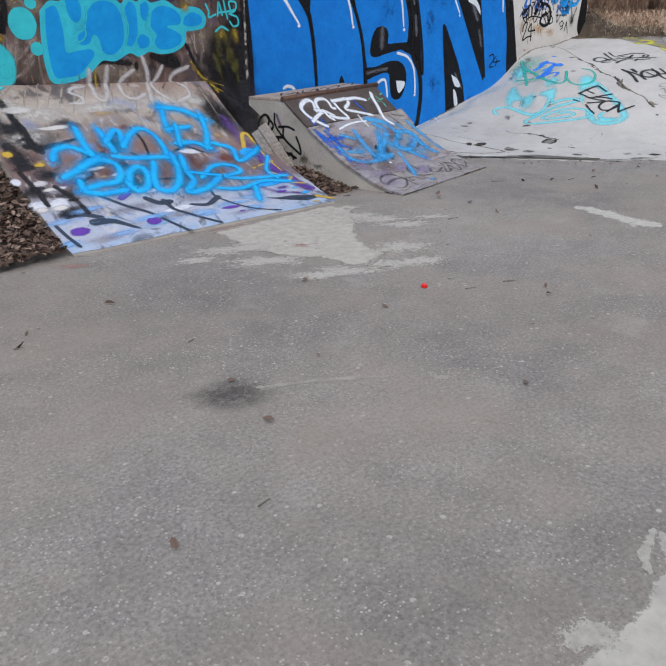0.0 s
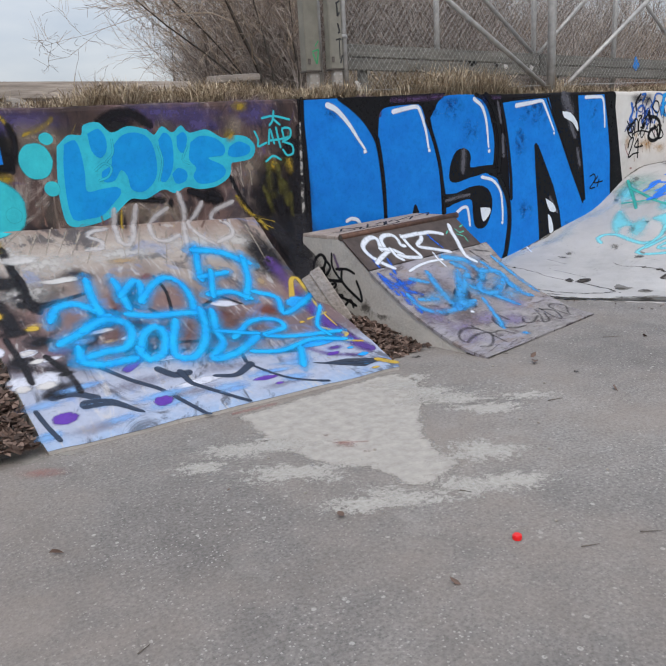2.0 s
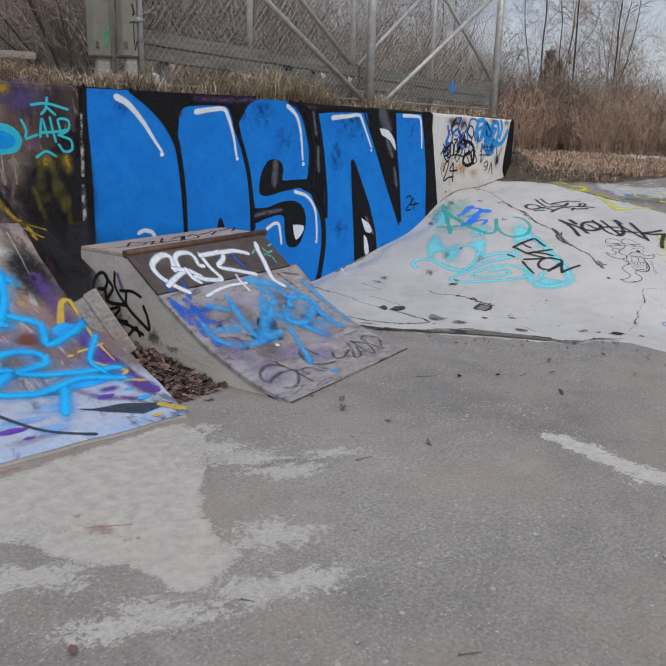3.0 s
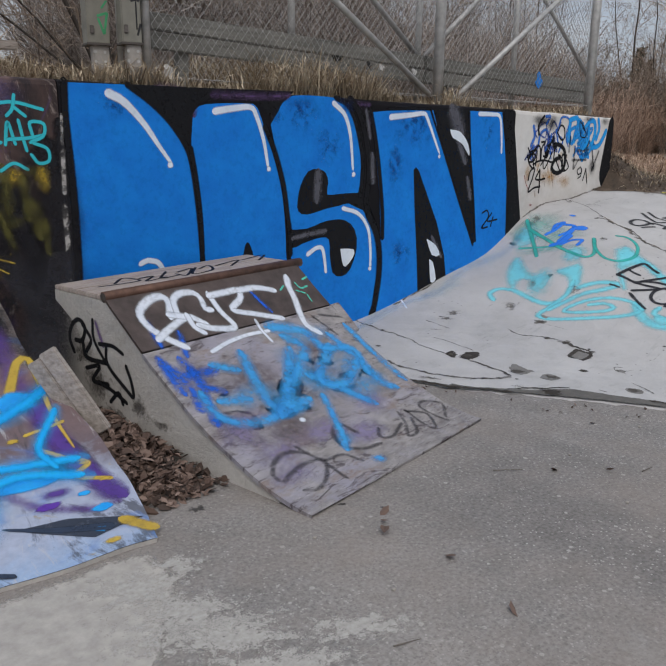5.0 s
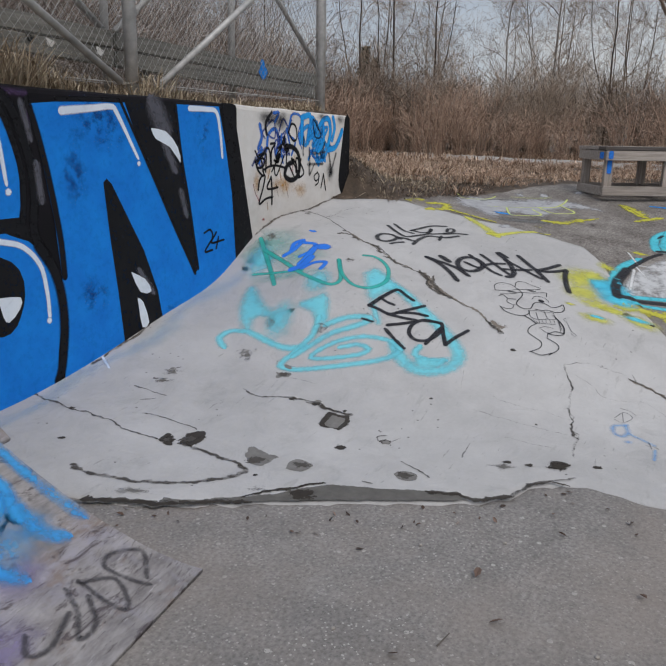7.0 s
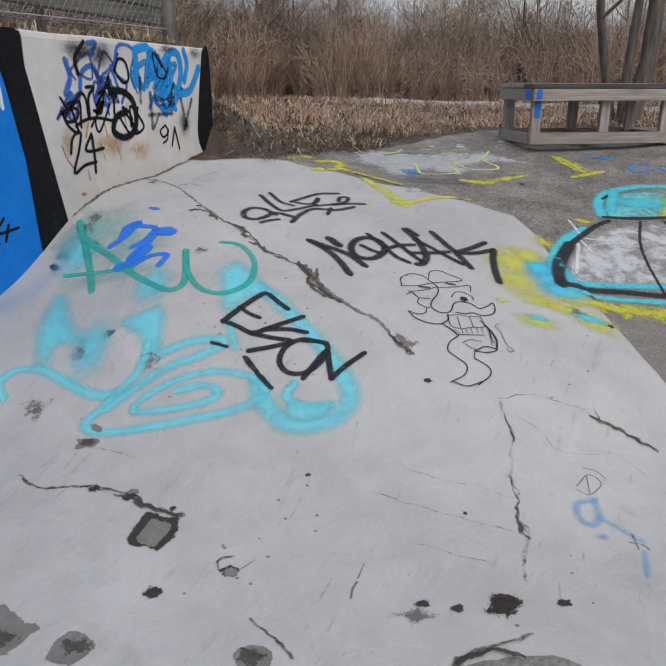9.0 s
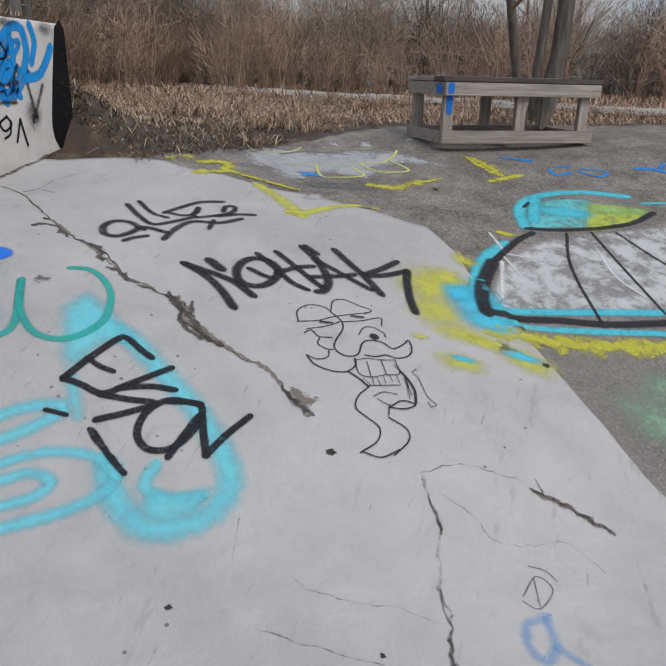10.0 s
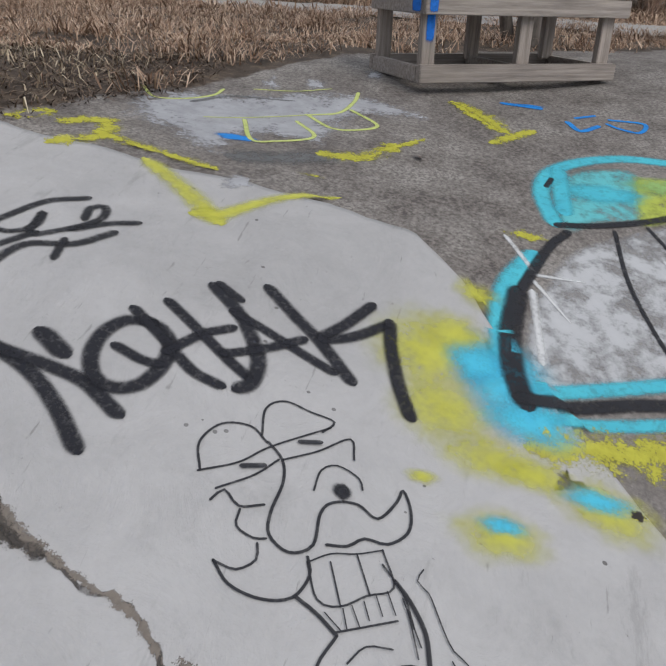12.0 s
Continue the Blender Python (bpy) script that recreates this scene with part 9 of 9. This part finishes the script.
g.fill([(2.574, 3.905), (2.964, 3.905), (3.450, 3.905), (3.714, 3.905), (3.786, 3.848), (3.800, 3.617), (3.573, 3.297), (3.412, 3.114), (3.298, 2.888), (3.266, 2.702), (3.102, 2.642), (2.997, 2.568), (2.872, 2.712), (2.847, 2.902), (2.720, 3.072), (2.674, 3.269), (2.653, 3.490), (2.677, 3.771)], fade=0.12, cut=0.07)
g.done()
g = Tag("pale_speckle", "G", broken(0.47, 0.445, 0.415, 0.8, 34, 2.4), ground, "broken pale scatter round the cement wash", 0.00095, rough=0.4)
g.dot(3.688, 3.348, 0.35, 0.14, turn=-0.6)
g.dot(3.740, 3.101, 0.30, 0.14, turn=-0.6)
g.dot(4.005, 3.096, 0.25, 0.10, turn=-0.6)
g.dot(3.376, 2.770, 0.30, 0.20, turn=-0.6)
g.dot(3.142, 2.562, 0.34, 0.16, turn=-0.6)
g.dot(3.267, 2.503, 0.25, 0.12, turn=-0.6)
g.dot(2.818, 2.681, 0.40, 0.14, turn=-0.6)
g.dot(2.657, 3.123, 0.40, 0.14, turn=-0.6)
g.dot(2.565, 3.479, 0.30, 0.16, turn=-0.6)
g.dot(2.373, 3.420, 0.22, 0.10, turn=-0.6)
g.dot(2.703, 2.714, 0.30, 0.09, turn=-0.6)
g.dot(2.704, 3.417, 0.30, 0.14, turn=-0.6)
g.dot(3.625, 3.643, 0.22, 0.14, turn=-0.6)
g.dot(3.687, 3.455, 0.22, 0.14, turn=-0.6)
g.dot(3.781, 3.689, 0.14, 0.08, turn=-0.6)
g.dot(3.724, 3.275, 0.25, 0.12, turn=-0.6)
g.done()
g = Tag("red_dust", "G", broken(0.36, 0.19, 0.17, 0.4, 16, 2.4, 0.5), ground, "faint red pigment on the cement wash", 0.00112)
g.dot(2.966, 3.215, 0.1, 0.07, turn=-0.83)
g.dot(2.991, 3.095, 0.06, 0.03, turn=-0.83)
g.dot(2.947, 3.356, 0.05, 0.03, turn=-0.83)
g.done()
g = Tag("white_line", "G", broken(0.50, 0.48, 0.45, 0.85, 14, 2.0), ground, "worn white painted dash", 0.00095)
g.line(0.26, [(4.87, 2.43), (4.845, 2.276), (4.805, 2.108), (4.797, 2.032)], taper=(0.9, 1.3))
g.done()
g = Tag("dark_stain", "G", broken(0.075, 0.07, 0.068, 0.75, 13, 1.5, 0.4), ground, "dark oily stain on the asphalt", 0.00095, rough=0.4)
g.dot(4.022, 3.962, 0.05, 0.04, turn=-0.66)
g.dot(4.543, 3.533, 0.03, 0.02, turn=-0.66)
g.dot(4.445, 3.65, 0.04, 0.02, turn=-0.66)
g.dot(9.937, 3.059, 0.05, 0.03, turn=-1.38)
g.done()
g = Tag("soft_stain", "G", paint(0.085, 0.08, 0.078, 0.9, 0.62, 0.55, grain=26), ground, "soft dark damp stain on the asphalt", 0.00095)
g.dot(1.603, 1.929, 0.21, 0.17, turn=-0.72)
g.done()
g = Tag("pale_spot", "G", broken(0.36, 0.335, 0.305, 0.7, 11, 1.9), ground, "pale scuffs on the asphalt", 0.0009)
g.dot(2.258, 1.519, 0.1, 0.05, turn=-0.62)
g.dot(1.757, 4.037, 0.2, 0.08, turn=-0.62)
g.dot(1.958, 3.961, 0.12, 0.05, turn=-0.62)
g.line(0.06, [(1.724, 1.895), (1.91, 1.789), (2.112, 1.644)])
g.dot(2.277, 1.484, 0.1, 0.05, turn=-0.7)
g.done()
g = Tag("pink_tint", "G", paint(0.45, 0.22, 0.19, 1.0, 0.45, 0.5, grain=12), ground, "faint pinkish overspray by the ramp foot", 0.00106)
g.dot(1.816, 3.83, 0.16, 0.07, turn=-0.62)
g.line(0.05, [(2.762, 3.885), (2.967, 3.87)])
g.line(0.02, [(2.935, 3.258), (3.053, 3.174)])
g.done()
g = Tag("pale_slab", "G", broken(0.42, 0.40, 0.37, 0.95, 7, 0.9), ground, "pale concrete patch let into the asphalt", 0.0009)
g.fill([(1.337, 0.429), (1.547, 0.429), (1.711, 0.423), (1.83, 0.444), (1.998, 0.387), (1.796, 0.166), (1.483, 0.037), (1.278, 0.223)], fade=0.10, cut=0.06)
g.done()
g = Tag("pale_scuff", "G", broken(0.42, 0.40, 0.37, 0.8, 18, 2.2), ground, "pale scraped marks on the asphalt", 0.00101)
g.line(0.05, [(1.857, 0.43), (1.91, 0.469), (1.99, 0.488)])
g.line(0.05, [(1.994, 0.46), (1.925, 0.41)])
g.dot(1.55, 0.409, 0.15, 0.08, turn=-0.7)
g.done()
# painted piece on the plateau asphalt
g = Tag("white_wear", "G", broken(0.44, 0.44, 0.46, 0.85, 7, 1.7, 0.5), ground, "worn whitewash on the plateau asphalt", 0.00112, rough=0.4)
g.fill([(10.089, 4.955), (10.430, 4.937), (10.672, 4.672), (10.779, 4.457), (10.950, 4.292), (11.018, 3.964), (10.987, 3.747), (10.844, 3.548), (10.631, 3.473), (10.525, 3.612), (10.511, 3.797), (10.122, 3.870), (9.995, 3.977), (9.989, 4.142), (9.696, 4.179), (9.653, 4.302), (9.742, 4.448), (9.805, 4.638), (9.875, 4.790)], fade=0.25, cut=0.08)
g.dot(9.558, 4.133, 0.1, 0.12, turn=-1.36)
g.dot(11.355, 3.978, 0.1, 0.2, turn=-1.36)
g.dot(10.993, 4.217, 0.1, 0.18, turn=-1.36)
g.dot(10.887, 4.404, 0.08, 0.2, turn=-1.36)
g.done()
g = Tag("grey_shape", "G", paint(0.16, 0.16, 0.16, 0.9, 0.85, 0.5), ground, "grey swirl in the whitewash", 0.00154)
g.line(0.08, [(10.412, 4.607), (10.589, 4.507), (10.658, 4.261)], taper=(0.6, 0.3))
g.line(0.2, [(9.838, 4.179), (9.905, 4.063), (10.007, 3.951)])
g.done()
g = Tag("white_panel", "G", paint(0.52, 0.52, 0.53, 0.6, 0.94, 0.62, grain=9), ground, "whitewashed panel of a large ground piece", 0.00126)
g.fill([(9.08, 3.179), (9.25, 3.176), (9.516, 3.119), (9.766, 3.001), (9.968, 2.796), (10.163, 2.535), (10.393, 2.192), (10.413, 1.975), (9.888, 1.944), (9.467, 2.144), (9.334, 2.394), (9.174, 2.695), (9.065, 2.949), (8.974, 3.146)], fade=0.08, cut=0.08)
g.done()
g = Tag("cyan_rim", "G", paint(0.09, 0.56, 0.68, 0.7, 0.92, 0.3), ground, "cyan rim of the ground piece", 0.00168)
g.line(0.1, [(9.623, 3.154), (9.425, 3.227), (9.207, 3.244), (9.036, 3.222)])
g.line(0.07, [(8.984, 3.13), (9.089, 2.933), (9.219, 2.692), (9.381, 2.388), (9.48, 2.23)])
g.line(0.06, [(8.853, 3.186), (8.948, 2.948), (9.063, 2.7), (9.206, 2.41), (9.277, 2.262)])
g.line(0.1, [(9.918, 3.077), (10.12, 3.117), (10.331, 3.08), (10.5, 2.945), (10.608, 2.755), (10.629, 2.545)])
g.dot(10.227, 2.877, 0.22, 0.1, turn=-1.36)
g.line(0.04, [(10.554, 2.436), (10.612, 2.295), (10.637, 2.157)])
g.line(0.1, [(10.35, 3.046), (10.023, 3.037)])
g.done()
g = Tag("oval_fill", "G", paint(0.16, 0.62, 0.66, 0.8, 0.85, 0.55, grain=12), ground, "pale cyan half of an oval on the asphalt", 0.00145)
g.fill([(9.985, 3.092), (10.268, 3.068), (10.447, 2.923), (10.486, 2.716), (10.093, 2.711), (9.963, 2.902), (9.834, 3.035)], fade=0.08, cut=0.06)
g.done()
g = Tag("oval_fill", "G", paint(0.52, 0.60, 0.10, 0.8, 0.85, 0.5, grain=12), ground, "yellow-green half of an oval on the asphalt", 0.0015)
g.fill([(10.451, 2.763), (10.487, 2.558), (10.437, 2.417), (10.267, 2.466), (10.108, 2.605), (10.018, 2.777)], fade=0.07, cut=0.06)
g.done()
g = Tag("green_fade", "G", paint(0.36, 0.58, 0.22, 1.0, 0.85, 0.4), ground, "green to yellow fade on the ground piece", 0.00202)
g.dot(10.381, 2.629, 0.22, 0.11, turn=-1.36)
g.dot(10.427, 2.471, 0.12, 0.08, turn=-1.36)
g.done()
g = Tag("yellow_spray", "G", broken(0.56, 0.53, 0.07, 0.85, 18, 2.1, 0.5), ground, "lemon-yellow spray on the asphalt", 0.00168)
g.line(0.247, [(8.805, 3.056), (8.867, 2.899), (8.951, 2.707), (9.098, 2.424), (9.175, 2.278)])
g.line(0.133, [(9.675, 4.982), (9.747, 4.944)])
g.line(0.171, [(9.773, 4.819), (9.853, 4.736), (9.69, 4.687), (9.564, 4.744)])
g.line(0.133, [(9.71, 4.665), (9.683, 4.51), (9.651, 4.297)])
g.line(0.19, [(10.052, 3.89), (10.088, 3.798), (10.231, 3.737)])
g.line(0.076, [(10.231, 3.737), (10.41, 3.621)])
g.line(0.228, [(10.971, 3.46), (10.877, 3.376), (10.781, 3.313)])
g.line(0.152, [(10.592, 3.29), (10.728, 3.18)])
g.line(0.095, [(10.984, 3.503), (10.741, 3.332)])
g.dot(9.793, 3.944, 0.08, 0.03, turn=-1.38)
g.dot(9.753, 3.172, 0.12, 0.06, turn=-1.38)
g.done()
g = Tag("yellow_line", "G", paint(0.60, 0.66, 0.22, 0.6, 0.9, 0.3), ground, "thin yellow-green chalky outlines", 0.0021)
g.line(0.025, [(10.414, 4.855), (10.319, 4.764), (10.4, 4.663), (10.547, 4.582), (10.663, 4.574)])
g.line(0.028, [(10.276, 4.345), (10.032, 4.238), (10.07, 4.149), (10.216, 4.031), (10.377, 4.143)])
g.line(0.028, [(10.492, 4.126), (10.367, 3.994), (10.396, 3.89), (10.501, 3.817), (10.651, 3.959)])
g.line(0.028, [(10.497, 4.117), (10.591, 4.005), (10.784, 3.974), (10.932, 3.982)])
g.line(0.015, [(10.198, 4.49), (10.301, 4.362), (10.488, 4.134)])
g.line(0.015, [(10.748, 4.447), (10.816, 4.259), (10.931, 4.119)])
g.done()
g = Tag("blue_spot", "G", paint(0.025, 0.26, 0.72, 0.5, 0.92, 0.2), ground, "blue blobs and curls on the asphalt", 0.0021)
g.dot(10.019, 4.294, 0.1, 0.045, turn=-1.38)
g.dot(11.144, 3.189, 0.12, 0.03, turn=-1.38)
g.line(0.05, [(11.139, 3.282), (11.124, 3.118)])
g.line(0.04, [(10.962, 2.983), (10.866, 2.931), (10.954, 2.849)])
g.line(0.03, [(11.041, 2.941), (11.101, 2.857)])
g.line(0.03, [(11.001, 2.797), (10.96, 2.754), (10.936, 2.662), (11.055, 2.629), (11.065, 2.782)])
g.line(0.06, [(11.162, 2.43), (11.165, 2.329), (11.084, 2.172), (11.056, 2.098)])
g.line(0.04, [(11.199, 2.289), (11.281, 2.267)])
g.done()
g = Tag("dark_outline", "G", paint(0.03, 0.03, 0.035, 0.55, 0.92, 0.3), ground, "black outlines of the ground piece", 0.00252)
g.line(0.09, [(9.386, 3.195), (9.193, 3.212), (9.031, 3.204), (8.926, 3.173)])
g.line(0.06, [(8.926, 3.173), (8.96, 3.062), (9.059, 2.865), (9.139, 2.663), (9.296, 2.399), (9.4, 2.243)])
g.line(0.05, [(9.891, 3.055), (9.96, 2.901), (10.096, 2.687), (10.252, 2.507), (10.435, 2.392)])
g.line(0.03, [(10.192, 3.097), (10.267, 3.077)])
g.line(0.022, [(9.934, 2.859), (9.639, 2.843), (9.407, 2.791), (9.144, 2.696)])
g.line(0.022, [(10.013, 2.733), (9.699, 2.591), (9.426, 2.449), (9.334, 2.394)])
g.line(0.02, [(10.079, 2.604), (9.909, 2.455), (9.749, 2.281)])
g.line(0.05, [(9.435, 3.18), (9.706, 3.099), (9.843, 3.033)])
g.done()
g = Tag("green_cloud", "G", paint(0.30, 0.50, 0.34, 1.0, 0.6, 0.6, grain=16), ground, "faint green overspray on dark asphalt", 0.00168)
g.dot(8.596, 2.5, 0.22, 0.2, turn=-1.36)
g.dot(8.807, 2.428, 0.2, 0.16, turn=-1.36)
g.done()
g = Tag("white_flare", "G", paint(0.72, 0.72, 0.72, 0.9, 0.85, 0.35), ground, "white sprayed glints on the ground piece", 0.0028)
g.line(0.03, [(9.71, 3.24), (9.539, 3.148)])
g.line(0.035, [(9.518, 3.148), (9.551, 2.996)], taper=(1, 0.3))
g.line(0.035, [(9.478, 3.145), (9.331, 3.045)], taper=(1, 0.3))
g.line(0.04, [(9.415, 3.15), (9.116, 3.122)])
g.line(0.03, [(9.802, 2.701), (9.572, 2.618), (9.464, 2.499)])
g.done()


# ---- small things on the ground ----
def on_ground(x, y):
    inside = 2.32 < y < 5.5 and along(FOOT, y) + 0.05 < x < along(HEAD, y)
    return bank_top(x, y) if inside else land(x, y)[0]


cap = thing("bottle_cap", "bright red plastic bottle cap lying on the asphalt", "bottle cap", pose(2.958, 2.205, 0.0))
RED = plain_material("red_plastic", (0.75, 0.012, 0.015), 0.35, 0.0, 30.0, 0.1, 0.0)
part("rim", rod_bm((0, 0, 0.001), (0, 0, 0.013), 0.016, 20), RED, cap)
part("top_disc", rod_bm((0, 0, 0.0125), (0, 0, 0.0165), 0.0148, 20, 0.0138), RED, cap)

rng = np.random.default_rng(77)
for x, y, s in ((1.662, 2.015, 0.045), (1.587, 1.671, 0.05), (1.685, 3.113, 0.06), (1.169, 2.921, 0.05), (1.245, 3.028, 0.035), (2.456, 1.228, 0.055), (3.381, 1.776, 0.035), (3.297, 1.703, 0.03), (2.625, 2.147, 0.04), (2.048, 1.955, 0.035), (2.587, 2.708, 0.035), (2.355, 3.143, 0.03), (1.547, 3.898, 0.04), (1.012, 1.316, 0.03), (5.959, 3.079, 0.05), (4.468, 3.454, 0.04), (2.928, 1.536, 0.025), (4.418, 3.404, 0.05), (4.518, 3.503, 0.06), (5.471, 3.151, 0.05), (4.467, 3.153, 0.04), (4.390, 2.852, 0.06), (5.45, 2.75, 0.05), (5.75, 2.95, 0.06), (6.1, 2.6, 0.05), (5.3, 3.3, 0.035), (6.35, 2.9, 0.04), (10.2, 3.6, 0.05), (12.5, 2.0, 0.06)):
    v, f = leaf_mesh(rng, 1, [(0, 0, 0.008)], s * 1.1)
    lf = mesh_object("fallen_leaf", v, f, LEAF)
    lf.matrix_world = Matrix.Translation((x, y, on_ground(x, y) + 0.004))
    tagged(lf, "small curled brown dead leaf on the asphalt", "leaf", "fallen leaves")
for x, y, a, s in ((3.10, 2.02, 20, 0.09), (3.32, 1.95, 10, 0.10), (3.05, 2.55, -20, 0.07), (4.05, 2.95, 30, 0.12), (5.15, 3.42, 15, 0.18), (1.75, 2.45, 60, 0.06), (5.6, 3.05, 40, 0.1), (1.30, 1.30, 50, 0.07)):
    tw = part("twig", rod_bm((-s / 3, 0, 0.004), (s / 3, 0.012, 0.007), 0.0024, 6, 0.0012), BARK, None)
    tw.matrix_world = Matrix.Translation((x, y, on_ground(x, y))) @ Matrix.Rotation(radians(a - 60), 4, "Z")
    tagged(tw, "short dry twig lying on the asphalt", "twig", "scattered twigs")
pebble = None
for i in range(40):
    x, y = rng.uniform(0.5, 7.0), rng.uniform(-0.2, 3.6)
    if i == 0:
        bm = bmesh.new()
        bmesh.ops.create_icosphere(bm, subdivisions=1, radius=0.008)
        for v in bm.verts:
            v.co.z *= 0.6
        pebble = part("pebble", bm, STONE, None, "", True)
        tagged(pebble, "tiny pale pebble loose on the asphalt", "pebble", "loose pebbles")
        pebble.matrix_world = Matrix.Translation((x, y, 0.004))
    else:
        copy_thing(pebble, Matrix.Translation((x, y, on_ground(x, y) + 0.004)) @ Matrix.Rotation(rng.uniform(0, 6), 4, "Z"))
paper = thing("paper_scrap", "crumpled white paper scrap caught in the verge grass", "litter", pose(5.02, 5.80, 1.60))
bm = bmesh.new()
bmesh.ops.create_grid(bm, x_segments=5, y_segments=5, size=0.045)
for v in bm.verts:
    v.co.z += 0.035 * noise.noise(v.co * 40)
bmesh.ops.transform(bm, matrix=pose(0, 0, 0.06, 70, 10, 20), verts=bm.verts)
part("sheet", bm, WHITE, paper)
kerb = thing("concrete_block", "pale broken concrete block at the foot of the tree", "block")
part("block", box_bm(0.75, 0.3, 0.24, pose(14.2, 1.15, 0.97, 3, 2, -30), 0.02), CONCRETE, kerb)
